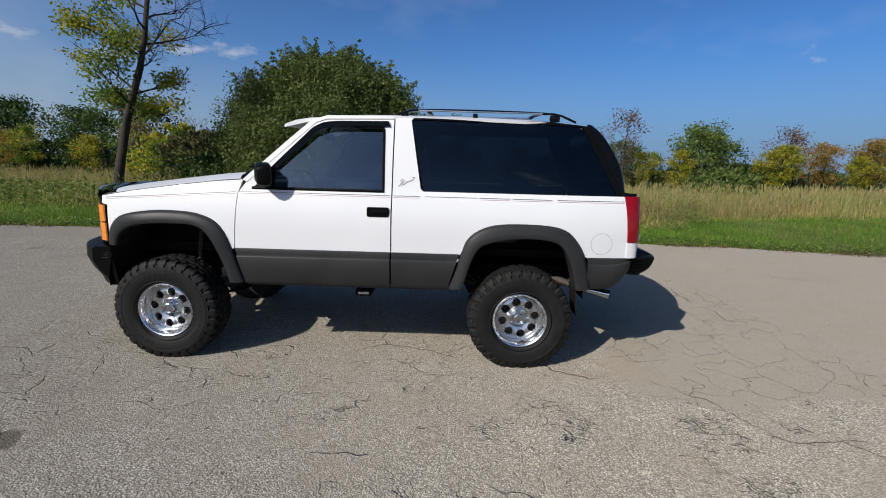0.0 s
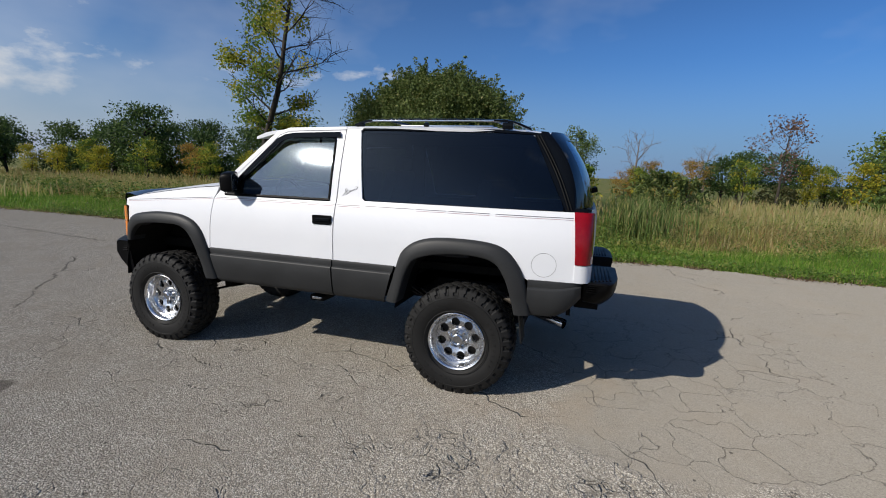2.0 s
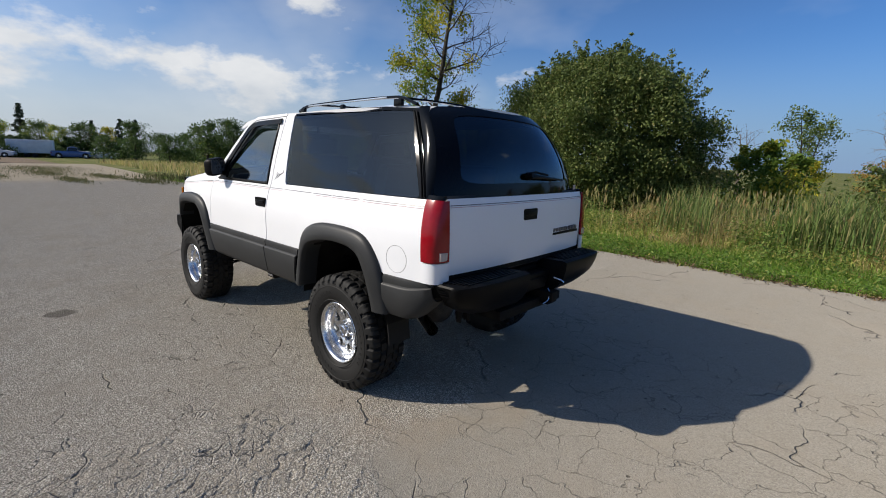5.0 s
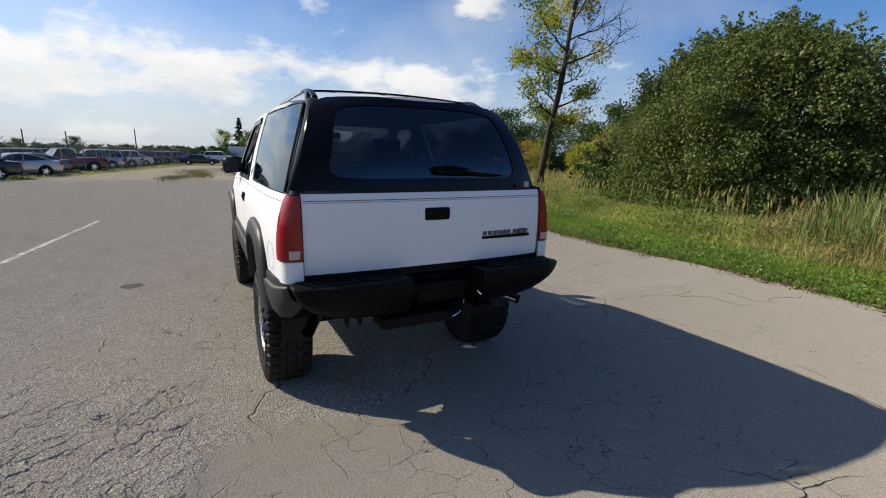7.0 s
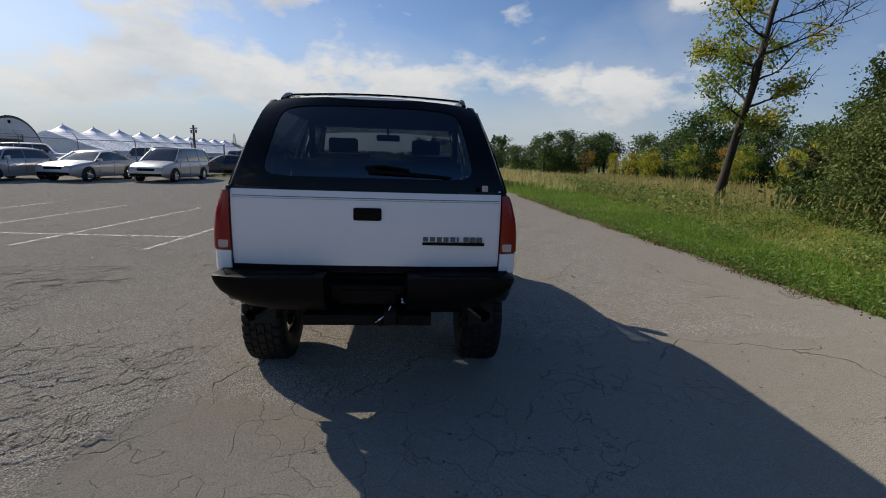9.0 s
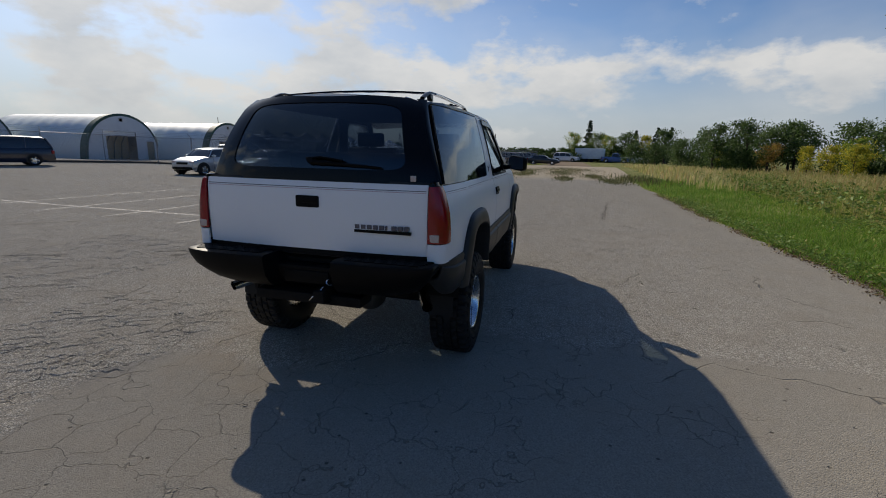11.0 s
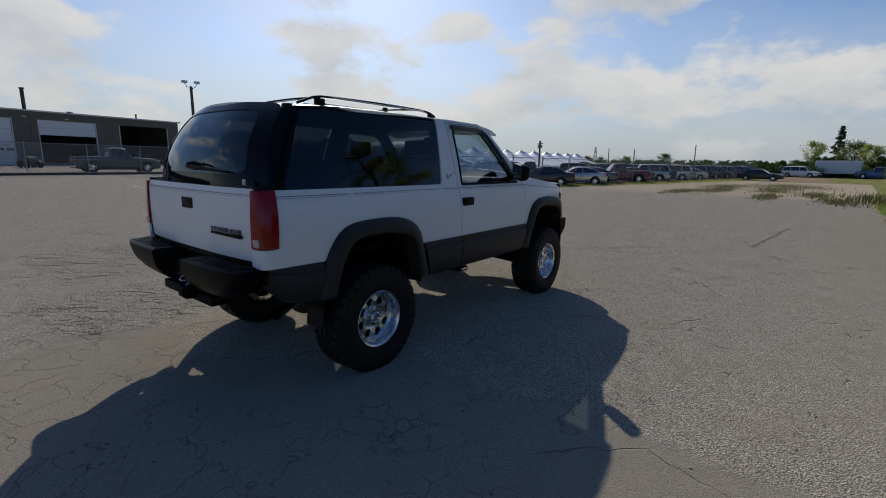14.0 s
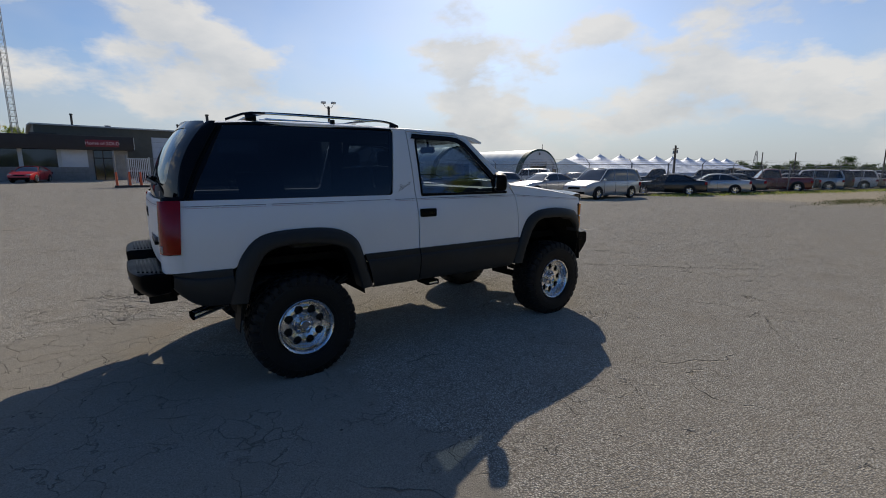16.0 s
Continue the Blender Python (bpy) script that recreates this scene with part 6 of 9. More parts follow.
# seed heads on some of the stalks
xy = belt(5200, -30, 28, 0.6, 9.0, 1.0, 0.3, 0.0)
v, fcs = [], []
for x, y in xy:
    h = rng.uniform(0.50, 0.95)
    a, lx, ly = rng.uniform(0, 6.28), rng.normal(0, 0.08), rng.normal(0, 0.08)
    c, s_ = math.cos(a), math.sin(a)
    b = len(v)
    v += [(x - 0.004 * c, y - 0.004 * s_, 0), (x + 0.004 * c, y + 0.004 * s_, 0), (x + lx + 0.003 * c, y + ly + 0.003 * s_, h), (x + lx - 0.003 * c, y + ly - 0.003 * s_, h)]
    fcs.append((b, b + 1, b + 2, b + 3))
    for k in range(2):
        c2, s2 = math.cos(a + 1.57 * k), math.sin(a + 1.57 * k)
        b = len(v)
        v += [(x + lx, y + ly, h - 0.05), (x + lx + 0.022 * c2, y + ly + 0.022 * s2, h + 0.03), (x + 1.4 * lx, y + 1.4 * ly, h + 0.16), (x + lx - 0.022 * c2, y + ly - 0.022 * s2, h + 0.03)]
        fcs.append((b, b + 1, b + 2, b + 3))
tagged(from_arrays("seed_heads", v, fcs, M_STRAW), "tan seed heads on dry stalks", "grass", "", "stuff")
# reeds beside the big bush
xy = scatter(3400, 0.4, 5.0, 8.2, 11.0, 1.2, 0.7, 0.1)
blades("reeds", xy, rng.uniform(0.6, 1.5, len(xy)), rng.uniform(0.014, 0.026, len(xy)), 0.40, M_REED, "tall green reeds beside the bush")
# far field, coarse tufts
xy = np.r_[scatter(16000, -70, -20, 8, 34, 1.0, 0.15, -0.15), scatter(12000, 5, 60, 14, 34, 1.0, 0.15, -0.15)]
xy = xy[xy[:, 1] > np.array([edge_y(x) + 1.5 for x in xy[:, 0]])]
blades("field_grass", xy, rng.uniform(0.35, 0.85, len(xy)), rng.uniform(0.03, 0.07, len(xy)), 0.4, M_STRAW, "tan and green field grass in the distance")
# low weeds growing out of the broken end of the pavement, and along the fence foot
pts = []
for cx, cy, rx, ry, n in ((-29, -3, 4, 0.7, 700), (-33, -1.5, 5, 0.8, 800), (-27, 1.6, 3.4, 0.5, 600), (-36, 1.5, 5, 1.0, 800), (-31, 3.8, 4, 0.7, 800), (-25, 4.6, 3.0, 0.6, 700), (-40, -2, 6, 1.2, 800), (-45, 2, 8, 2.5, 1500)):
    pts.append(np.c_[rng.normal(cx, rx * 0.5, 2 * n), rng.normal(cy, ry * 0.6, 2 * n)])

xy = np.concatenate(pts)
blades("pavement_weeds", xy, rng.uniform(0.04, 0.17, len(xy)), rng.uniform(0.02, 0.05, len(xy)), 0.9, M_LOW, "low weeds breaking through the pavement")
xy = np.c_[rng.normal(-27, 2.5, 700), rng.normal(6.3, 0.8, 700)]
blades("dock_weeds", xy, rng.uniform(0.15, 0.5, len(xy)), rng.uniform(0.025, 0.05, len(xy)), 0.4, M_LOW, "dark upright weeds at the lot corner")


# a strip of rank weeds along the foot of the fence
t = rng.uniform(0, 1, 9000)
xs = -25.0 - 46 * t
foot = np.interp(xs, (-75, -40, -24.5), (-3.0, -9.4, -13.0))
xy = np.c_[xs, foot + 0.5 + np.abs(rng.normal(0, 0.9, len(t)))]
blades("fence_weeds", xy, rng.uniform(0.05, 0.26, len(xy)), rng.uniform(0.02, 0.05, len(xy)), 0.8, M_WEED, "green and tan weeds along the fence foot")


def leaf_scatter(name, xy, zlo, zhi, size, mat, label, per=7, spread=0.10):
    """Broad-leaved weeds: small clumps of leaves close to the ground."""
    z = rng.uniform(zlo, zhi, len(xy))
    c = np.c_[xy, z]
    n = len(c) * per
    p = np.repeat(c, per, axis=0) + rng.normal(0, spread, (n, 3)) * np.array([1, 1, 0.7])
    p[:, 2] = np.maximum(p[:, 2], 0.01)
    a = rng.normal(0, 1, (n, 3)) * np.array([1, 1, 0.5])
    a /= np.linalg.norm(a, axis=1)[:, None]
    b = np.cross(a, rng.normal(0, 0.5, (n, 3)) + np.array([0, 0, 1.0]))
    b /= np.linalg.norm(b, axis=1)[:, None] + 1e-9
    s = (size * rng.uniform(0.5, 1.4, n))[:, None]
    v = np.stack([p - a * s, p + b * s * 0.45, p + a * s, p - b * s * 0.45], 1).reshape(-1, 3)
    f = np.arange(n)[:, None] * 4 + np.array([0, 1, 2, 3])
    return tagged(from_arrays(name, v, f, mat), label, "weeds", "", "stuff")


M_BROAD = leaf_material("broad_leaves", [(0.0, (0.077, 0.144, 0.026)), (0.5, (0.144, 0.240, 0.043)), (0.85, (0.230, 0.298, 0.067)), (1.0, (0.346, 0.298, 0.077))])
xy = belt(9000, -9, 10, -0.9, 3.4, 1.6, 0.9, 0.12)
up = np.clip((xy[:, 1] - np.array([tall_from(x) for x in xy[:, 0]]) + 0.9) / 2.5, 0.12, 1.0)
leaf_scatter("broad_weeds", xy, 0.05 * up, 0.62 * up, 0.032, M_BROAD, "leafy green weeds behind the mown strip")
xs = rng.uniform(-14, 11, 2600)
xy = np.c_[xs, np.array([edge_y(x) for x in xs]) + np.abs(rng.normal(0.1, 0.35, len(xs)))]
leaf_scatter("clover_weeds", xy, 0.02, 0.08, 0.028, M_BROAD, "low leafy weeds in the mown strip", per=6, spread=0.06)
M_LITTER = leaf_material("leaf_litter", [(0.0, (0.07, 0.045, 0.028)), (0.5, (0.15, 0.09, 0.05)), (0.85, (0.26, 0.17, 0.09)), (1.0, (0.34, 0.25, 0.14))], trans=0.1)
xs = rng.uniform(-16, 11, 2400)
xs = xs[np.array([noise.noise((x * 0.9, 31, 0)) for x in xs]) + rng.uniform(-0.5, 0.5, len(xs)) > -0.1]
xy = np.c_[xs, np.array([edge_y(x) for x in xs]) - 0.02 + rng.normal(0, 0.09, len(xs))]
leaf_scatter("leaf_litter", xy, 0.004, 0.02, 0.020, M_LITTER, "brown dead leaves and dirt along the pavement edge", per=6, spread=0.05)
xy = belt(2600, -30, -9, 0.0, 4.0, 1.3, 0.5, 0.05)
leaf_scatter("broad_weeds", xy, 0.1, 0.6, 0.07, M_BROAD, "leafy green weeds in the field", spread=0.16)


# ---- trees ----
M_BARK = surface("bark", (0.021, 0.017, 0.013), (0.057, 0.047, 0.037), rough=0.95, scale=9, fine=60, relief=0.012)
M_TWIG = surface("grey_twigs", (0.13, 0.105, 0.085), (0.22, 0.185, 0.155), rough=0.95, scale=9, fine=60)
L_DARK = leaf_material("dark_leaves", [(0.0, (0.037, 0.073, 0.020)), (0.5, (0.070, 0.126, 0.032)), (1.0, (0.139, 0.200, 0.053))])
L_BUSH = leaf_material("bush_leaves", [(0.0, (0.063, 0.101, 0.026)), (0.5, (0.140, 0.188, 0.048)), (0.9, (0.226, 0.269, 0.082)), (1.0, (0.308, 0.279, 0.106))])
L_GREEN = leaf_material("green_leaves", [(0.0, (0.085, 0.14, 0.03)), (0.5, (0.15, 0.22, 0.05)), (1.0, (0.25, 0.30, 0.085))])
L_YELLOW = leaf_material("yellow_leaves", [(0.0, (0.17, 0.23, 0.03)), (0.4, (0.38, 0.38, 0.035)), (0.8, (0.58, 0.48, 0.045)), (1.0, (0.64, 0.48, 0.05))], trans=0.45)
L_MIXED = leaf_material("turning_leaves", [(0.0, (0.10, 0.18, 0.03)), (0.45, (0.20, 0.29, 0.045)), (0.65, (0.42, 0.42, 0.045)), (1.0, (0.66, 0.50, 0.06))], trans=0.45, clump=0.75)
L_ORANGE = leaf_material("orange_leaves", [(0.0, (0.20, 0.19, 0.04)), (0.4, (0.42, 0.26, 0.05)), (0.8, (0.54, 0.32, 0.06)), (1.0, (0.42, 0.19, 0.07))], trans=0.42)
L_RUST = leaf_material("russet_leaves", [(0.0, (0.13, 0.075, 0.055)), (0.5, (0.22, 0.13, 0.10)), (1.0, (0.31, 0.21, 0.16))])
L_OLIVE = leaf_material("olive_leaves", [(0.0, (0.068, 0.081, 0.030)), (0.5, (0.135, 0.142, 0.054)), (1.0, (0.230, 0.196, 0.081))])
L_SPRUCE = leaf_material("spruce_needles", [(0.0, (0.016, 0.038, 0.019)), (1.0, (0.047, 0.078, 0.038))], trans=0.1)


def leaves_at(centres, spread, count, size, r, flat=0.75):
    """Diamond leaves, slightly folded, in soft clumps round the centres."""
    c = np.repeat(np.array(centres, float), count, axis=0)
    n = len(c)
    sp = np.repeat(np.broadcast_to(spread, (len(centres),)), count)[:, None]
    p = c + np.clip(r.normal(0, 1, (n, 3)), -1.7, 1.7) * sp * np.array([1, 1, flat])
    a = r.normal(0, 1, (n, 3))
    a /= np.linalg.norm(a, axis=1)[:, None]
    nrm = r.normal(0, 0.8, (n, 3)) + np.array([0, 0, 0.7])
    b = np.cross(a, nrm)
    b /= np.linalg.norm(b, axis=1)[:, None] + 1e-9
    s = (size * r.uniform(0.6, 1.3, n))[:, None]
    up = np.cross(b, a) * s * 0.12
    v = np.stack([p - a * s, p + b * s * 0.55 + up, p + a * s, p - b * s * 0.55 + up], 1).reshape(-1, 3)
    i = np.arange(n)[:, None] * 4
    return v, (i + np.array([0, 1, 2, 3]))


def branch_curve(p0, way, length, r, droop=0.0, k=5, wob=0.12):
    pts, p, d = [Vector(p0)], Vector(p0), Vector(way).normalized()
    for i in range(k):
        d = (d + Vector(r.normal(0, wob, 3)) + Vector((0, 0, -droop))).normalized()
        p = p + d * (length / k)
        pts.append(p.copy())
    return pts


def make_tree(name, label, trunk, r0, limbs, limb_len, leaf_mat, leaf_size, leaves, seed, start=0.35, up=0.55, subs=4, spread=0.45, twigs=2, bark=None, crown_from=0.0, bare_side=None, n_side=6, group="", limb_shape=None, keep=1.0):
    """A tapered trunk along the given points, limbs, branches and twigs, and clumps of leaves at their ends."""
    r = np.random.default_rng(seed)
    ob = thing(name, label, "tree", None, group)
    bark = bark or M_BARK
    bm = bmesh.new()
    pts = smooth_line(trunk, 12)
    rad = [r0 * (1 - 0.86 * (i / 11) ** 0.9) for i in range(12)]
    rad[0] *= 1.25
    tube(bm, pts, rad, 9)
    part("trunk", bm, bark, ob, smooth=60)
    bm = bmesh.new()
    tips = []
    for i in range(limbs):
        f = start + (1 - start) * (i + r.uniform(0.1, 0.9)) / limbs
        k = min(10, int(f * 11))
        p0 = Vector(pts[k]).lerp(Vector(pts[k + 1]), f * 11 - k)
        az = i * 2.4 + r.uniform(-0.4, 0.4)
        shape = limb_shape(f) if limb_shape else math.sin(math.pi * min(0.97, max(0.14, 0.15 + 0.8 * (f - start) / (1 - start)))) ** 0.7
        L = limb_len * shape * r.uniform(0.75, 1.2)
        dead = bare_side is not None and math.cos(az - bare_side) > 0.0 and f > 0.40
        L *= 1.35 if dead else 1.0
        w = Vector((math.cos(az), math.sin(az), up * r.uniform(0.6, 1.5)))
        c = branch_curve(p0, w, L, r, droop=-0.02)
        rb = max(0.012, r0 * 0.34 * (1 - 0.6 * f))
        tube(bm, c, [rb * (1 - 0.16 * j) for j in range(len(c))], 6)
        for j in range(subs + (3 if dead else 0)):
            q = c[2 + (j % 4)]
            wv = (c[-1] - c[0]).normalized() + Vector(r.normal(0, 0.65, 3)) + Vector((0, 0, 0.25))
            c2 = branch_curve(q, wv, L * r.uniform(0.35, 0.6), r, wob=0.2, k=4)
            leafy = not dead and (keep >= 1.0 or r.uniform() < keep)
            tube(bm, c2, [rb * 0.42, rb * 0.33, rb * 0.25, rb * 0.18, rb * 0.08], 5)
            for t in range(twigs):
                c3 = branch_curve(c2[1 + t % 3], (c2[-1] - c2[0]).normalized() + Vector(r.normal(0, 0.8, 3)), L * r.uniform(0.15, 0.32), r, wob=0.2, k=3)
                tube(bm, c3, [rb * 0.20, rb * 0.14, rb * 0.10, rb * 0.05], 4)
                if leafy:
                    tips.append(c3[-1])
            if leafy:
                tips.append(c2[-1])
                tips.append(c2[2])
    part("branchwork", bm, bark, ob, smooth=60)
    if leaves:
        tips = [t for t in tips if t.z > crown_from]
        per = max(1, int(leaves / max(1, len(tips))))
        v, f = leaves_at([tuple(t) for t in tips], spread, per, leaf_size, r)
        from_arrays("crown", v, f, leaf_mat, parent=ob)
    return ob


def make_shrub(name, label, w, h, leaf_mat, leaf_size, leaves, seed, stems=9, spread=0.4, category="bush", depth=None, lumps=60, floor=0.12):
    """Many stems from the ground and an uneven dome of leaf clumps with gaps."""
    r = np.random.default_rng(seed)
    ob = thing(name, label, category)
    depth = depth or w
    bm = bmesh.new()
    cents = []
    for i in range(stems):
        az = i * 2.4
        p0 = (r.normal(0, w * 0.12), r.normal(0, depth * 0.12), -0.05)
        c = branch_curve(p0, (0.5 * math.cos(az) * w / h, 0.5 * math.sin(az) * depth / h, 1.0), h * r.uniform(0.6, 0.95), r, k=6, wob=0.14)
        tube(bm, c, [0.05 * (1 - 0.13 * j) * h / 5 for j in range(7)], 6)
        for j in range(4):
            c2 = branch_curve(c[2 + j], Vector(r.normal(0, 1, 3)) + Vector((math.cos(az), math.sin(az), 0.6)), h * 0.28, r, k=4)
            tube(bm, c2, [0.018 * h / 5, 0.014 * h / 5, 0.011 * h / 5, 0.008 * h / 5, 0.004], 5)
            cents.append(c2[-1])
    part("stem", bm, M_BARK, ob, smooth=60, kind="stuff")
    # several overlapping domes make an uneven outline
    domes = [(0.0, 0.0, 0.72, 1.0)] + [(0.30 * math.cos(q * 1.9 + seed), 0.30 * math.sin(q * 1.9 + seed), r.uniform(0.42, 0.58), r.uniform(0.62, 0.92)) for q in range(7)]
    for i in range(lumps):
        dx_, dy_, dw, dh = domes[i % len(domes)]
        th, ph = r.uniform(0, 6.283), math.acos(r.uniform(-0.55, 1))
        k = r.uniform(0.55, 1.0)
        rad_ = math.sin(ph) * k * (1 - 0.18 * max(0.0, math.cos(ph)))
        x, y, z = w * (dx_ + 0.5 * dw * rad_ * math.cos(th)), depth * (dy_ + 0.5 * dw * rad_ * math.sin(th)), h * dh * (0.40 + 0.56 * math.cos(ph) * k)
        if i % 5 == 0:
            q, z = r.uniform(0.30, 0.42), h * r.uniform(0.06, 0.42)
            x, y = w * q * math.cos(th), depth * q * math.sin(th)
        cents.append(Vector((x, y, max(floor * h * 0.6, z))))
    # shoots that stick out of the top
    for i in range(int(lumps * 0.25)):
        th = r.uniform(0, 6.283)
        rr = r.uniform(0, 0.42)
        top = h * (0.86 - 1.3 * rr * rr) * r.uniform(0.88, 1.06)
        lx, ly = r.normal(0, 0.10), r.normal(0, 0.10)
        for j in range(4):
            cents.append(Vector((w * rr * math.cos(th) + lx * j, depth * rr * math.sin(th) + ly * j, top + 0.24 * j * h / 6)))
    n1 = len(cents)
    sp = np.full(n1, spread)
    sp[-int(lumps * 0.25) * 4:] = spread * 0.30
    per = max(1, int(leaves / n1))
    v, f = leaves_at([tuple(c) for c in cents], sp, per, leaf_size, r)
    from_arrays("crown", v, f, leaf_mat, parent=ob)
    return ob


# the half-bare tree by the verge, leaning a little
lean = make_tree("ash_tree", "half-bare leaning tree with yellowing leaves on one side", [(-11.0, 11.75, -0.05), (-10.70, 11.6, 1.1), (-10.15, 11.5, 2.9), (-9.35, 11.25, 4.6), (-8.95, 11.05, 5.9), (-8.75, 11.2, 7.6), (-8.45, 11.3, 10.0)], 0.175, 24, 1.8, L_MIXED, 0.060, 13000, 21, start=0.25, up=0.55, subs=5, spread=0.20, twigs=5, bare_side=0.3, crown_from=1.9, keep=0.46)
# the big dense bush: a broad uneven crown down to the ground, with upright sprigs on top
def make_thicket(name, label, w, depth, h, leaf_mat, leaf_size, leaves, seed, clumps=820, sprigs=260):
    r = np.random.default_rng(seed)
    ob = thing(name, label, "bush")
    bm = bmesh.new()
    for i in range(22):
        az = i * 2.4
        p0 = (r.normal(0, w * 0.14), r.normal(0, depth * 0.14), -0.05)
        c = branch_curve(p0, (0.32 * math.cos(az) * w / h, 0.32 * math.sin(az) * depth / h, 1.0), h * r.uniform(0.5, 0.72), r, k=6, wob=0.14)
        tube(bm, c, [0.055 * (1 - 0.13 * k) for k in range(7)], 6)
    part("stem", bm, M_BARK, ob, smooth=60, kind="stuff")

    def reach(az, u):
        """Radius of the crown, as a share of the half width, at a height share u."""
        base = float(np.interp(u, (0.0, 0.10, 0.30, 0.50, 0.70, 0.86, 1.0), (0.86, 0.95, 1.0, 0.98, 0.86, 0.64, 0.22)))
        return base * (1 + 0.30 * noise.noise((2.2 * math.cos(az), 2.2 * math.sin(az), 3.2 * u + seed)) + 0.17 * noise.noise((6 * math.cos(az), 6 * math.sin(az), 8 * u)))

    cents, spreads = [], []
    for i in range(clumps):
        az, u = r.uniform(0, 2 * math.pi), r.uniform(0.02, 0.98) ** 0.9
        k = reach(az, u) * (r.uniform(0.78, 1.0) if i % 4 else r.uniform(0.15, 0.8))
        cents.append((0.5 * w * k * math.cos(az), 0.5 * depth * k * math.sin(az), h * u))
        spreads.append(r.uniform(0.20, 0.34))
    for i in range(sprigs):
        az, u = r.uniform(0, 2 * math.pi), r.uniform(0.62, 1.0)
        k = reach(az, u) * r.uniform(0.4, 1.0)
        x, y, z = 0.5 * w * k * math.cos(az), 0.5 * depth * k * math.sin(az), h * u
        lx, ly, rise = r.normal(0, 0.05) + 0.05 * math.cos(az), r.normal(0, 0.05) + 0.05 * math.sin(az), r.uniform(0.09, 0.17)
        for q in range(6):
            cents.append((x + lx * q, y + ly * q, z + rise * q))
            spreads.append(0.105 - 0.012 * q)
    n_each = np.full(len(cents), max(1, int(leaves * 0.93 / clumps)))
    n_each[clumps:] = 16
    v, f, base = [], [], 0
    for lo, hi in ((0, clumps), (clumps, len(cents))):
        vv, ff = leaves_at(cents[lo:hi], np.array(spreads[lo:hi]), int(n_each[lo]), leaf_size, r)
        v.append(vv)
        f.append(ff + base)
        base += len(vv)
    from_arrays("crown", np.concatenate(v), np.concatenate(f), leaf_mat, parent=ob)
    return ob


bush = make_thicket("large_bush", "big dense green bush behind tall weeds", 7.7, 6.6, 5.2, L_BUSH, 0.050, 215000, 5)
bush.matrix_basis = pose(-3.9, 14.0, 0)
for x, y, w, h, sd, mat, lab, sz in ((-9.9, 15.5, 3.4, 2.7, 11, L_OLIVE, "olive brown shrub beside the tree", 0.09), (-6.9, 15.8, 3.6, 3.8, 12, L_OLIVE, "thin olive shrub behind the tree", 0.09), (-11.8, 17.5, 3.0, 3.0, 13, L_MIXED, "yellow green shrub behind the tree", 0.10), (-8.3, 13.2, 2.0, 1.7, 14, L_DARK, "dark low shrub behind the tree", 0.08),
                                     (4.9, 14.6, 3.6, 1.9, 15, L_BUSH, "low rounded green shrub in the field", 0.07), (15.5, 20.5, 4.0, 1.7, 16, L_GREEN, "low rounded green shrub in the field", 0.09), (-14.0, 20.0, 3.4, 2.6, 17, L_YELLOW, "yellow autumn shrub at the field edge", 0.11), (1.2, 17.6, 2.6, 2.6, 18, L_MIXED, "yellow green shrub behind the bush", 0.09)):
    make_shrub("shrub", lab, w, h, mat, sz, 4200, sd, stems=7, spread=0.30, lumps=60).matrix_basis = pose(x, y, 0)

# prototypes for the far tree line; copies share their meshes
def proto(name, label, h, r0, limbs, ll, mat, size, leaves, seed, **k):
    rr = np.random.default_rng(seed + 99)
    tr = [(0, 0, -0.1)] + [(rr.normal(0, 0.05) * h * f, rr.normal(0, 0.05) * h * f, h * f) for f in (0.3, 0.6, 1.0)]
    return make_tree(name, label, tr, r0, limbs, ll, mat, size, leaves, seed, group="trees along the field edge", **k)


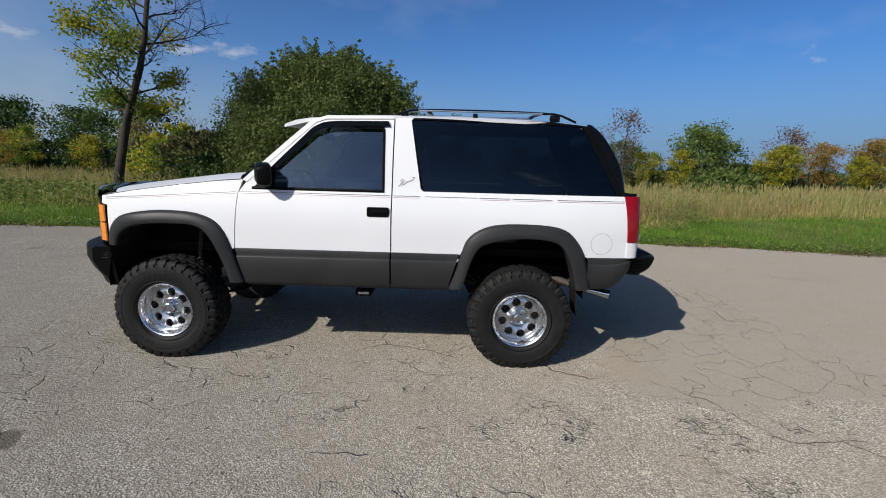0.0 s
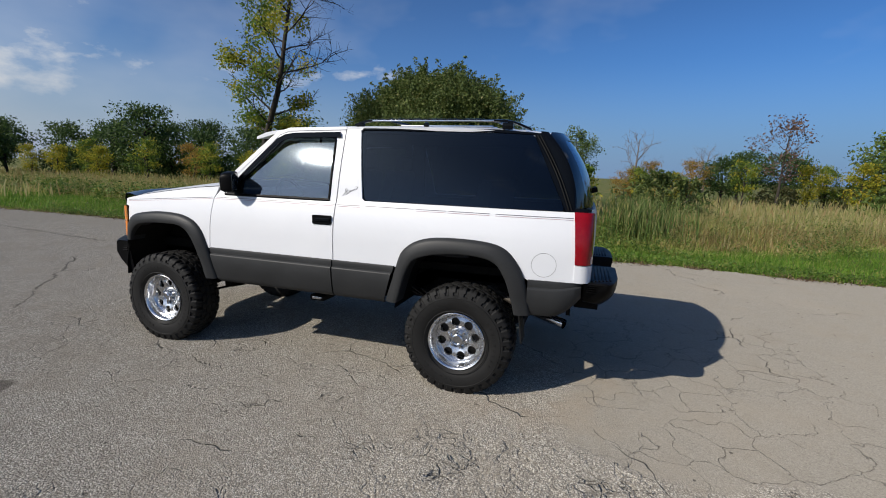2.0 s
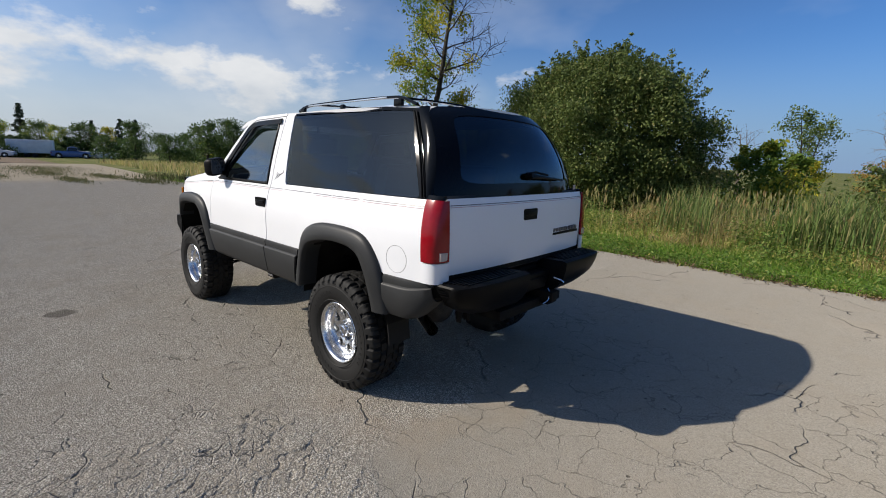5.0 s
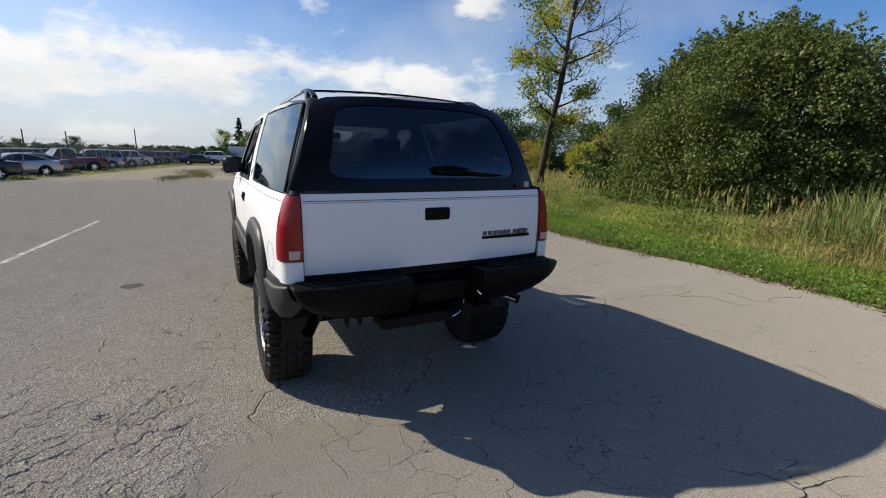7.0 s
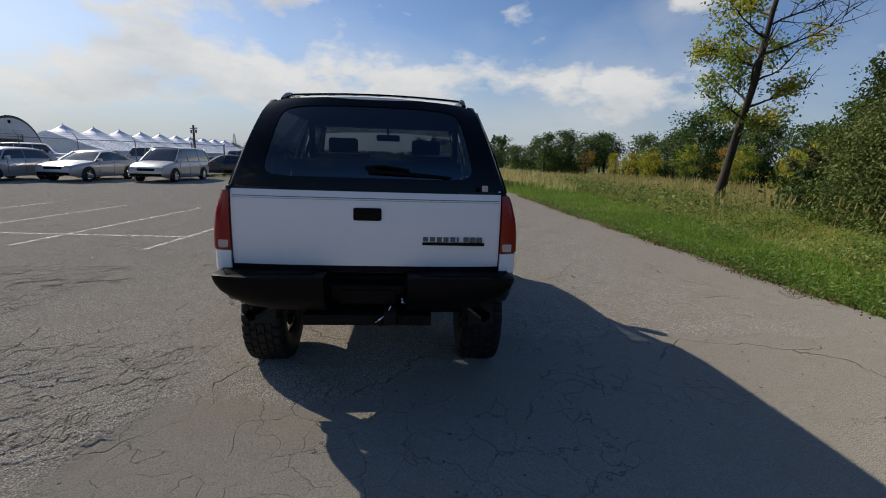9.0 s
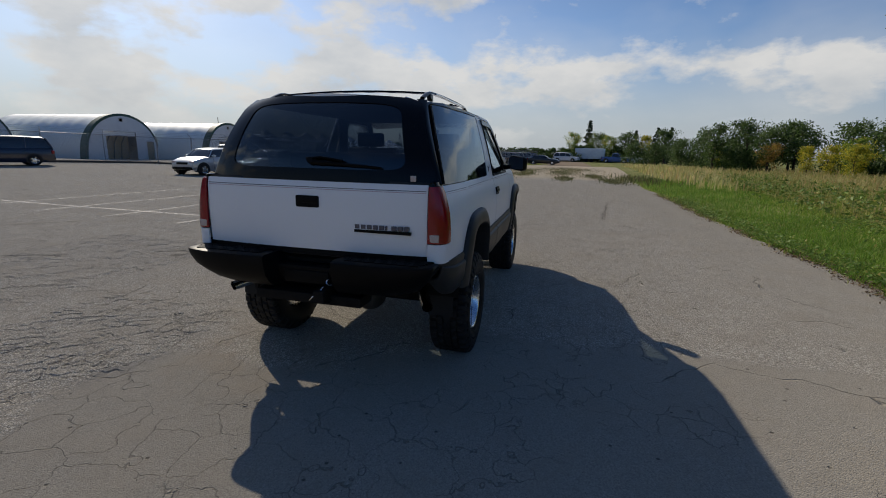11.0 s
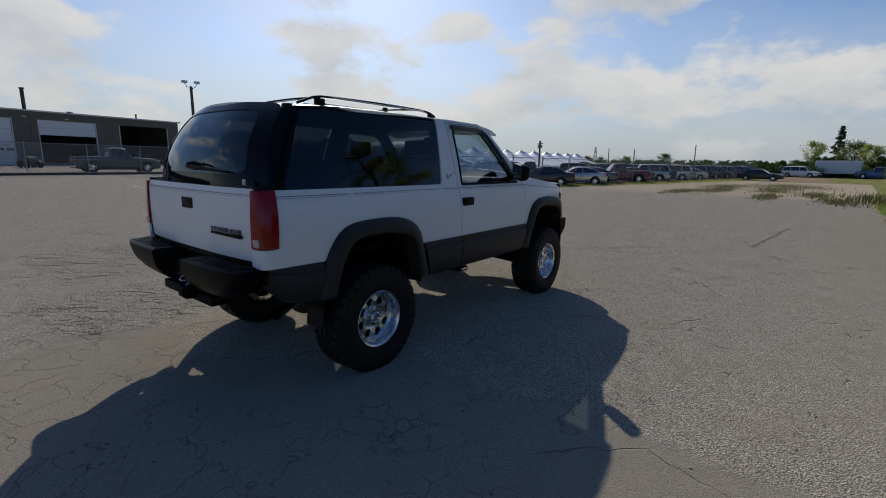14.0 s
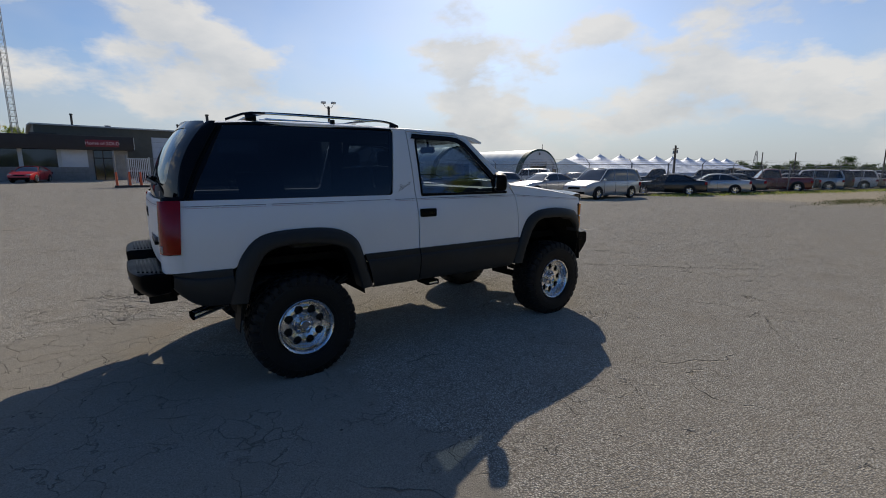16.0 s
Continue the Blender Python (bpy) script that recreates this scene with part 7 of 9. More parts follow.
KINDS = {
    "oak": proto("oak_tree", "broad dark green tree in the far tree line", 6.2, 0.24, 13, 2.9, L_DARK, 0.17, 3600, 31, start=0.22, up=0.35, spread=0.50, subs=4, twigs=2),
    "oak2": proto("oak_tree", "tall dark green tree in the far tree line", 7.4, 0.26, 15, 2.7, L_DARK, 0.17, 3800, 32, start=0.18, up=0.5, spread=0.52, subs=4, twigs=2),
    "green": proto("maple_tree", "rounded mid green tree at the field edge", 5.6, 0.18, 13, 2.4, L_GREEN, 0.14, 3600, 33, start=0.2, up=0.5, spread=0.42, subs=4, twigs=2),
    "yellow": proto("poplar_tree", "yellow autumn tree at the field edge", 4.8, 0.12, 12, 1.7, L_YELLOW, 0.12, 2800, 34, start=0.12, up=0.8, spread=0.34, subs=4, twigs=2),
    "mixed": proto("poplar_tree", "yellow green tree at the field edge", 5.4, 0.13, 12, 1.9, L_MIXED, 0.12, 2400, 35, start=0.15, up=0.8, spread=0.34, subs=4, twigs=2),
    "orange": proto("maple_tree", "orange autumn tree at the field edge", 5.6, 0.15, 12, 2.1, L_ORANGE, 0.12, 2600, 36, start=0.2, up=0.6, spread=0.38, subs=4, twigs=2),
    "russet": proto("maple_tree", "thin russet tree at the field edge", 6.0, 0.12, 11, 1.9, L_RUST, 0.10, 1100, 37, start=0.3, up=0.8, spread=0.32, subs=4, twigs=2),
    "bare": proto("bare_tree", "nearly bare grey tree at the field edge", 6.4, 0.16, 13, 2.6, L_RUST, 0.07, 0, 38, start=0.25, up=0.9, spread=0.30, subs=5, twigs=4, bark=M_TWIG),
    "sparse": proto("cottonwood_tree", "thin open green tree at the field edge", 7.0, 0.14, 13, 1.9, L_GREEN, 0.11, 1700, 39, start=0.25, up=1.0, spread=0.26, subs=4, twigs=2),
    "spruce": proto("spruce_tree", "dark pointed spruce in the far tree line", 9.0, 0.18, 34, 2.0, L_SPRUCE, 0.16, 3200, 40, start=0.08, up=-0.12, spread=0.16, subs=3, twigs=1, limb_shape=lambda f: 1.06 - f),
}
KINDS["brush"] = make_shrub("brush", "olive undergrowth below the far trees", 6.0, 2.6, L_OLIVE, 0.15, 2600, 51, stems=8, spread=0.42, lumps=55)
KINDS["brush2"] = make_shrub("brush", "dark green undergrowth below the far trees", 7.0, 3.2, L_DARK, 0.16, 2800, 52, stems=8, spread=0.45, lumps=55)
for k in ("brush", "brush2"):
    KINDS[k]["group"] = "undergrowth"
used = set()


def plant(kind, x, y, s=1.0, rz=None, sz=None):
    s *= 0.86 if kind in ("bare", "sparse", "russet", "spruce") else 0.68
    rz = float(rng.uniform(0, 360)) if rz is None else rz
    m = pose(x, y, ground_z(x, y), 0, 0, rz) @ Matrix.Diagonal((s, s, sz or s, 1))
    if kind not in used:
        used.add(kind)
        KINDS[kind].matrix_basis = m
        return
    o = copy_thing(KINDS[kind], pose(x, y, 0))
    o.matrix_basis = m


# north-east field edge
for k, x, y, s in (("russet", 13.2, 28.6, 0.95), ("mixed", 11.6, 29.5, 0.72), ("green", 20.0, 31.5, 1.12), ("green", 22.2, 33.5, 1.02), ("brush2", 24.5, 33.0, 1.0), ("yellow", 27.0, 32.0, 0.98), ("mixed", 28.6, 33.5, 0.9), ("orange", 32.0, 34.0, 0.85), ("russet", 31.0, 36.0, 0.85), ("orange", 35.0, 33.0, 1.0), ("yellow", 37.5, 33.0, 1.0), ("green", 40.0, 35.0, 1.1),
                ("yellow", 15.5, 30.5, 0.75), ("mixed", 17.0, 32.0, 0.7), ("brush", 14.0, 31.0, 0.8), ("brush", 18.5, 33.0, 0.8), ("brush2", 30.0, 37.0, 0.9), ("brush", 34.0, 37.0, 1.0), ("brush2", 40.0, 39.0, 1.2), ("orange", 44.0, 36.0, 1.05), ("green", 48.0, 37.0, 1.2), ("mixed", 52.0, 36.0, 1.1),
                ("sparse", 1.3, 23.6, 0.66), ("bare", 4.6, 23.9, 0.70), ("mixed", 4.9, 23.6, 0.55), ("orange", 4.2, 24.2, 0.5), ("bare", -1.2, 26.0, 0.62), ("sparse", 2.0, 25.0, 0.60), ("yellow", 1.9, 23.0, 0.55), ("orange", 6.0, 27.0, 0.62), ("mixed", 1.0, 27.0, 0.6), ("brush2", 8.5, 30.0, 0.6), ("oak", 10.8, 31.0, 0.66), ("bare", 9.6, 31.0, 0.66), ("brush", 5.0, 30.0, 0.5), ("brush2", 0.0, 31.0, 0.6), ("brush", -4.0, 30.0, 1.0), ("oak", -7.5, 31.0, 0.75), ("yellow", 18.0, 30.0, 0.8), ("yellow", 25.3, 31.2, 0.85), ("orange", 30.0, 33.0, 0.9), ("yellow", 33.4, 32.2, 0.8), ("mixed", 36.2, 34.5, 1.0), ("brush2", 27.5, 35.0, 1.0), ("brush2", 21.0, 35.0, 1.0), ("oak", 24.6, 36.0, 0.9), ("oak", 16.0, 36.0, 0.8), ("oak", 12.8, 35.0, 0.8), ("orange", 8.2, 28.0, 0.66), ("yellow", 7.0, 26.0, 0.55), ("russet", 29.0, 34.5, 0.9)):
    plant(k, x, y, s)
# behind the leaning tree and to the north-west
for k, x, y, s in (("sparse", -11.0, 22.0, 0.75), ("russet", -10.4, 24.0, 0.60), ("bare", -7.2, 22.0, 0.75), ("mixed", -12.8, 23.5, 0.72), ("yellow", -10.6, 20.5, 0.55), ("green", -7.8, 24.5, 0.75), ("mixed", -19.0, 25.0, 0.95), ("yellow", -21.5, 24.0, 0.72), ("oak", -23.5, 28.0, 0.95), ("bare", -16.5, 27.5, 0.72), ("oak2", -27.0, 30.0, 0.86), ("oak", -31.0, 29.0, 0.95), ("green", -15.5, 25.5, 0.70), ("brush", -17.0, 29.0, 1.0), ("brush2", -21.0, 30.0, 1.0), ("brush2", -26.0, 31.0, 1.1), ("brush", -13.0, 27.0, 0.9),
                ("yellow", -33.0, 21.0, 0.72), ("mixed", -37.0, 23.0, 0.80), ("oak2", -36.0, 30.0, 0.95), ("oak", -41.0, 28.0, 1.0), ("oak", -46.0, 27.0, 1.05), ("oak2", -50.0, 24.5, 0.95), ("yellow", -44.0, 23.0, 0.75), ("oak", -55.0, 26.0, 1.05), ("oak", -52.0, 17.5, 1.05), ("oak2", -60.0, 22.0, 0.95), ("oak", -64.0, 17.0, 1.0), ("oak2", -68.0, 20.0, 1.0), ("oak", -72.0, 15.0, 0.95), ("brush2", -56.0, 20.0, 1.2), ("brush2", -48.0, 30.0, 1.2), ("brush2", -40.0, 31.0, 1.2), ("brush2", -62.0, 24.0, 1.3), ("brush2", -33.0, 31.0, 1.1), ("yellow", -58.0, 19.5, 0.6), ("brush2", -70.0, 22.0, 1.3), ("brush2", -31.0, 33.0, 1.2), ("oak2", -43.5, 30.0, 1.0), ("oak", -48.5, 21.5, 1.0), ("oak2", -57.5, 23.0, 1.0), ("oak", -62.0, 20.0, 1.0), ("oak2", -53.5, 21.0, 1.0), ("oak", -38.5, 29.5, 1.0), ("oak2", -33.5, 32.0, 1.0), ("brush2", -45.0, 27.5, 1.2), ("brush2", -50.5, 20.0, 1.1), ("brush2", -59.0, 21.5, 1.3), ("brush2", -66.0, 18.5, 1.3), ("brush2", -65.5, 22.0, 1.3), ("oak", -67.0, 24.0, 1.0), ("brush2", -36.5, 28.5, 1.1), ("mixed", -28.5, 26.0, 0.7), ("oak2", -74.0, 18.5, 1.0), ("brush2", -74.0, 14.0, 1.3), ("oak", -76.0, 12.0, 1.0), ("mixed", -24.0, 22.5, 0.75), ("orange", -26.5, 23.5, 0.7), ("russet", -18.0, 23.5, 0.62), ("orange", -14.2, 24.5, 0.62), ("mixed", -30.0, 22.5, 0.8), ("yellow", -40.5, 23.0, 0.75), ("orange", -47.0, 21.0, 0.7), ("oak2", -35.0, 26.5, 1.15), ("mixed", -54.5, 18.5, 0.75), ("oak2", -20.0, 27.0, 1.0)):
    plant(k, x, y, s * (0.76 if x < -57 else 1.0))
# the far line to the west and south-west
for i in range(30):
    f = i / 29
    x, y = -118 + 16 * math.sin(f * 9) * 0.4, 14 - 96 * f
    plant(("oak", "green", "oak2", "oak", "oak")[i % 5], x, y, (0.66 if i % 3 else 0.82) * (0.8 if 4 < i < 11 else 1.0))
    plant("brush2", x + 4, y + 1.2, 1.35)
    plant("brush2" if i % 2 else "brush", x + 6, y - 0.8, 1.2)
for k, x, y, s in (("spruce", -90, 6.2, 1.0), ("spruce", -84, 17.0, 0.80), ("spruce", -86, 19.5, 0.82), ("spruce", -87, 14.2, 0.75), ("mixed", -86, 3.4, 1.3), ("mixed", -84, 9.5, 1.15), ("green", -88, 8.0, 1.2), ("yellow", -83, 15.0, 1.3), ("oak", -84, 12.0, 1.1), ("oak2", -78, 17.5, 1.0), ("brush2", -86, 5.0, 1.4), ("brush2", -85, 11.0, 1.4), ("brush2", -82, 17.0, 1.5)):
    plant(k, -2 + (x + 2) * 1.36, 2.9 + (y - 2.9) * 1.36, s * 1.3)
plant("mixed", 13.5, -78.0, 1.45)


# ---- parked vehicles ----
M_CARGLASS = surface("car_glass", (0.012, 0.015, 0.018), (0.022, 0.026, 0.030), rough=0.06, scale=2, fine=40, coat=1.0)
PAINTS = {}


def paint(name, c, metal=0.0):
    if name not in PAINTS:
        d = tuple(v * 0.9 for v in c)
        PAINTS[name] = surface(name + "_car_paint", d, c, rough=0.30, scale=1.2, fine=200, coat=0.5, metal=metal, rough_var=0.05)
    return PAINTS[name]


SHAPES = {
    # length, width, height, wheel radius, front axle, rear axle, body top line, glasshouse (base front, roof front, roof rear, base rear)
    "sedan": (4.75, 1.78, 1.42, 0.32, 1.42, -1.38, [(-2.38, 0.86), (-2.25, 0.98), (-1.55, 1.02), (0.2, 0.97), (0.95, 0.93), (1.7, 0.86), (2.22, 0.76), (2.35, 0.68), (2.38, 0.55)], (0.95, 0.20, -0.95, -1.70)),
    "hatch": (3.65, 1.70, 1.42, 0.31, 1.22, -1.22, [(-1.82, 0.80), (-1.75, 0.98), (0.0, 0.98), (0.75, 0.96), (1.3, 0.90), (1.66, 0.80), (1.80, 0.70), (1.82, 0.56)], (0.80, 0.38, -1.45, -1.72)),
    "minivan": (5.05, 1.85, 1.74, 0.33, 1.55, -1.50, [(-2.52, 0.85), (-2.48, 1.05), (0.5, 1.03), (1.35, 1.02), (1.95, 0.94), (2.36, 0.82), (2.49, 0.72), (2.52, 0.58)], (1.40, 0.55, -2.15, -2.44)),
    "suv": (4.75, 1.86, 1.76, 0.37, 1.42, -1.38, [(-2.38, 0.90), (-2.35, 1.10), (0.4, 1.10), (0.85, 1.09), (1.9, 1.00), (2.30, 0.86), (2.38, 0.62)], (0.85, 0.42, -2.02, -2.30)),
    "pickup": (5.40, 1.92, 1.80, 0.39, 1.75, -1.70, [(-2.70, 1.02), (-2.66, 1.12), (-0.65, 1.12), (0.7, 1.10), (0.95, 1.10), (2.2, 1.04), (2.62, 0.92), (2.70, 0.65)], (0.95, 0.45, -0.45, -0.62)),
}


def parked_car(kind, col, label, x, y, rz, s=1.0, metal=0.0, category="car", z=None):
    L, W, H, wr, fa, ra, top, gh = SHAPES[kind]
    ob = thing("parked_" + ("car" if kind in ("sedan", "hatch") else {"minivan": "van", "suv": "wagon", "pickup": "pickup"}[kind]), label, category, None, "parked vehicles")
    mat = paint(*col) if isinstance(col, tuple) else col
    bm = bmesh.new()
    xs = sorted(set(np.linspace(-L / 2, L / 2, 15).tolist() + [p[0] for p in top]))
    rows = []
    for i, xx in enumerate(xs):
        k = abs(2 * xx / L)
        w = W / 2 * (1 - 0.16 * k**5)
        t = lerp_table(top, xx)
        lo = 0.20 + 0.10 * k**6
        prof = [(w * 0.90, lo), (w * 0.975, lo + 0.08), (w * 0.99, 0.48), (w, min(0.66, t - 0.08)), (w * 0.985, t - 0.10), (w * 0.94, t - 0.02), (w * 0.80, t + 0.005), (w * 0.4, t + 0.022)]
        rows.append([(xx, -a, b) for a, b in prof] + [(xx, a, b) for a, b in prof[::-1]])
    vs = sheet(bm, rows)
    for r in (vs[0], vs[-1]):
        bm.faces.new(r)
    body = part("body", bm, mat, ob, smooth=38)
    # rounded cabin: glass all round, roof skin in body colour on top
    bf, rf, rr, br = gh
    wb, wt = W / 2 * 0.93, W / 2 * 0.73
    bz = lambda q: lerp_table(top, q) - 0.012
    line = smooth_line([(br, bz(br)), (rr - 0.12 * (rr - br), H - 0.13), (rr + 0.10, H - 0.035), ((rr + rf) / 2, H), (rf - 0.15, H - 0.03), (rf + 0.12 * (bf - rf), H - 0.10), (bf, bz(bf))], 22)

    def section(xx, h):
        g = max(0.0, min(1.0, (h - bz(xx)) / (H - 0.05 - bz(xx))))
        we = wb + (wt - wb) * g
        z0 = bz(xx)
        return [(we if g < 0.05 else wb, z0), (wb + (we - wb) * 0.40 + 0.012 * g, z0 + (h - z0) * 0.40), (we + (wb - we) * 0.22 + 0.008 * g, z0 + (h - z0) * 0.75), (we, h - 0.06 * g), (we * 0.90, h - 0.018 * g), (we * 0.5, h + 0.012 * g), (0, h + 0.018 * g)]

    rows = []
    for xx, h in line:
        sec = section(xx, h)
        rows.append([(xx, -p, q) for p, q in sec] + [(xx, p, q) for p, q in sec[-2::-1]])
    bm = bmesh.new()
    sheet(bm, rows)
    part("glasshouse", bm, M_CARGLASS, ob, "dark car glass", smooth=45)
    bm = bmesh.new()
    sheet(bm, [[(x_, y_ * 1.012, z_ + 0.006) for x_, y_, z_ in r[3:10]] for r, (xx, h) in zip(rows, line) if rr - 0.10 <= xx <= rf + 0.06])
    thick(part("roof", bm, mat, ob, smooth=50), 0.012).modifiers["thickness"].offset = 0
    # pillars in body colour
    def pillar(p0, p1, w):
        bm = bmesh.new()
        tube(bm, [p0, ((p0[0] + p1[0]) / 2, (p0[1] + p1[1]) / 2 * 1.005, (p0[2] + p1[2]) / 2), p1], w, 6)
        part("pillar", bm, mat, ob)
    for sg in (-1, 1):
        pillar((bf, sg * wb, bz(bf)), (rf + 0.02, sg * (wt + 0.004), H - 0.075), 0.028)
        pillar((br, sg * wb, bz(br)), (rr - 0.02, sg * (wt + 0.004), H - 0.085), 0.055)
        mids = {"sedan": (-0.35,), "hatch": (-0.35,), "minivan": (0.1, -1.15), "suv": (-0.25, -1.25), "pickup": ()}[kind]
        for q in mids:
            pillar((q, sg * (wb + 0.002), bz(q)), (q - 0.08, sg * (wt + 0.004), H - 0.05), 0.024)
        # mirrors, lamps
        bm = bmesh.new()
        box(bm, bf - 0.28, bf - 0.12, *sorted((sg * (W / 2 - 0.02), sg * (W / 2 + 0.16))), bz(bf) + 0.0, bz(bf) + 0.13, 0.03)
        part("door_mirror", bm, mat, ob)
        bm = bmesh.new()
        y0, y1 = sorted((sg * W * 0.27, sg * W * 0.43))
        box(bm, L / 2 - 0.22, L / 2 - 0.015, y0, y1, 0.62 if kind != "pickup" else 0.78, 0.74 if kind != "pickup" else 0.92, 0.03)
        part("head_lamp", bm, M_CLEAR, ob, "clear head lamp")
        bm = bmesh.new()
        y0, y1 = sorted((sg * W * 0.32, sg * W * 0.465))
        box(bm, -L / 2 + 0.0, -L / 2 + 0.16, y0, y1, 0.72, 0.92, 0.03)
        part("tail_lamp", bm, M_RED, ob, "red tail lamp")
        # door shut line and sill strip
        for q in ((bf - 0.25, -0.30) if kind != "minivan" else (bf - 0.35, 0.05, -1.1)):
            bm = bmesh.new()
            box(bm, q - 0.005, q + 0.005, *sorted((sg * (W / 2 * 0.985), sg * (W / 2 + 0.002))), 0.34, lerp_table(top, q) - 0.09)
            part("door_gap", bm, M_SEAM, ob)
    bm = new_box(L / 2 - 0.06, L / 2 + 0.012, -W * 0.22, W * 0.22, 0.56 if kind != "pickup" else 0.72, 0.68 if kind != "pickup" else 0.94, 0.02)
    part("grille", bm, M_BLACK, ob)
    bm = new_box(L / 2 - 0.10, L / 2 + 0.03, -W * 0.40, W * 0.40, 0.30, 0.44, 0.04)
    part("front_bumper", bm, M_BLACK if kind != "pickup" else M_CHROME, ob)
    bm = new_box(-L / 2 - 0.03, -L / 2 + 0.10, -W * 0.42, W * 0.42, 0.36, 0.52, 0.04)
    part("rear_bumper", bm, M_BLACK if kind != "pickup" else M_CHROME, ob)
    if kind == "pickup":
        bm = new_box(-2.58, -0.72, -W * 0.40, W * 0.40, 1.07, 1.131, 0.01)
        part("load_bed", bm, M_UNDER, ob, "dark open load bed")
    # wheels with dark arches
    for ax in (fa, ra):
        for sg in (-1, 1):
            bm = bmesh.new()
            arc = [(ax + wr * 1.22 * math.cos(a), wr + wr * 1.22 * math.sin(a)) for a in np.linspace(-0.35, math.pi + 0.35, 18)]
            prism(bm, arc, "y", *sorted((sg * (W / 2 - 0.3), sg * (W / 2 + 0.003))))
            part("wheel_arch", bm, M_SEAM, ob)
            bm = bmesh.new()
            lathe(bm, [(wr * 0.62, -0.095), (wr * 0.70, -0.108), (wr * 0.92, -0.105), (wr, -0.085), (wr, 0.085), (wr * 0.9, 0.10), (wr * 0.6, 0.10)], 24)
            wheel = part("wheel", bm, M_RUBBER, ob, smooth=50, m=pose(ax, sg * (W / 2 - 0.085), wr, 0, 0, 0 if sg < 0 else 180))
            bm = bmesh.new()
            lathe(bm, [(wr * 0.63, -0.098), (wr * 0.58, -0.085), (wr * 0.50, -0.078), (wr * 0.2, -0.095), (0.001, -0.098)], 20)
            for q in range(5):
                bmesh.ops.create_cube(bm, size=1, matrix=Matrix.Rotation(q * 1.2566, 4, "Y") @ Matrix.Translation((wr * 0.36, -0.094, 0)) @ Matrix.Diagonal((wr * 0.46, 0.012, wr * 0.16, 1)))
            part("rim", bm, M_ALLOY, wheel, smooth=30)
    ob.matrix_basis = pose(x, y, ground_z(x, y) if z is None else z, 0, 0, rz) @ Matrix.Diagonal((s, s, s, 1))
    return ob


SILVER, GREY, WHITE_C, BLACK_C, RED_C = ("silver", (0.46, 0.47, 0.48), 0.55), ("grey", (0.12, 0.125, 0.13), 0.4), ("white_body", (0.74, 0.74, 0.74)), ("black_body", (0.012, 0.013, 0.015)), ("red_body", (0.40, 0.012, 0.016))
BLUE_C, GREEN_C, TAN_C, MAROON = ("blue_body", (0.05, 0.11, 0.30)), ("dark_green", (0.014, 0.030, 0.026)), ("tan_body", (0.33, 0.28, 0.21), 0.2), ("maroon_body", (0.13, 0.02, 0.018))
parked_car("minivan", SILVER, "silver minivan with dark glass parked before the fence", -20.6, -12.3, -1, category="van")
parked_car("sedan", SILVER, "silver sedan parked nose out beside a minivan", -18.9, -15.3, -3)
parked_car("hatch", SILVER, "small silver hatchback parked nose out in the row", -16.6, -17.6, -4)
row = [("sedan", BLACK_C, "black sedan parked behind the wire fence"), ("sedan", SILVER, "silver sedan parked behind the wire fence"), ("sedan", GREY, "grey sedan parked behind the wire fence"), ("pickup", MAROON, "dark maroon pickup parked behind the wire fence"), ("sedan", BLACK_C, "black sedan parked behind the wire fence"), ("suv", SILVER, "silver wagon parked behind the wire fence"), ("suv", BLACK_C, "black wagon parked behind the wire fence"), ("suv", WHITE_C, "white wagon parked behind the wire fence"),
       ("sedan", TAN_C, "tan sedan parked behind the wire fence"), ("sedan", WHITE_C, "white sedan parked behind the wire fence"), ("suv", GREEN_C, "dark green wagon parked behind the wire fence"), ("minivan", GREY, "grey minivan parked behind the wire fence"), ("sedan", MAROON, "maroon sedan parked behind the wire fence"), ("suv", TAN_C, "tan wagon parked behind the wire fence"), ("sedan", GREY, "grey sedan parked behind the wire fence"), ("suv", BLACK_C, "black wagon parked behind the wire fence"), ("sedan", SILVER, "silver sedan parked behind the wire fence"), ("suv", BLUE_C, "blue wagon parked behind the wire fence")]
for i, (kind, col, lab) in enumerate(row):
    d = [0, 4.3, 7.6, 12.4, 16.0, 19.0, 22.4, 26.0, 29.4, 32.6, 36.2, 39.6, 43.0, 46.2, 49.6, 53.0, 56.4, 60.0][i]
    parked_car(kind, col, lab, -28.2 - d * 0.98, -12.4 + d * 0.10 + (0.3 if i % 2 else -0.2), -62 + (7 * math.sin(i * 2.3)), category={"sedan": "car", "pickup": "pickup", "suv": "car", "minivan": "van"}[kind], z=-0.02)
for i, (kind, col, lab) in enumerate([("suv", WHITE_C, "white wagon parked far back in the lot"), ("pickup", BLACK_C, "black pickup parked far back in the lot"), ("suv", GREY, "grey wagon parked far back in the lot"), ("minivan", TAN_C, "tan minivan parked far back in the lot"), ("suv", BLACK_C, "black wagon parked far back in the lot"), ("pickup", WHITE_C, "white pickup parked far back in the lot"), ("suv", MAROON, "maroon wagon parked far back in the lot")]):
    parked_car(kind, col, lab, -31 - 6.5 * i, -19.5 + 0.9 * i, -70 + 9 * math.sin(i), category="car")
parked_car("suv", WHITE_C, "white wagon parked behind the fence by the huts", -31.5, -27.0, 120, category="car")
parked_car("sedan", GREY, "grey sedan parked behind the fence by the tent", -29.5, -21.5, 15)
parked_car("minivan", ("navy_body", (0.010, 0.016, 0.035)), "dark blue minivan parked on the open lot", -13.9, -29.6, -22, category="van", s=0.96)
parked_car("pickup", GREEN_C, "dark green old pickup parked before the garage", -8.2, -38.6, 178, category="pickup", s=1.02)
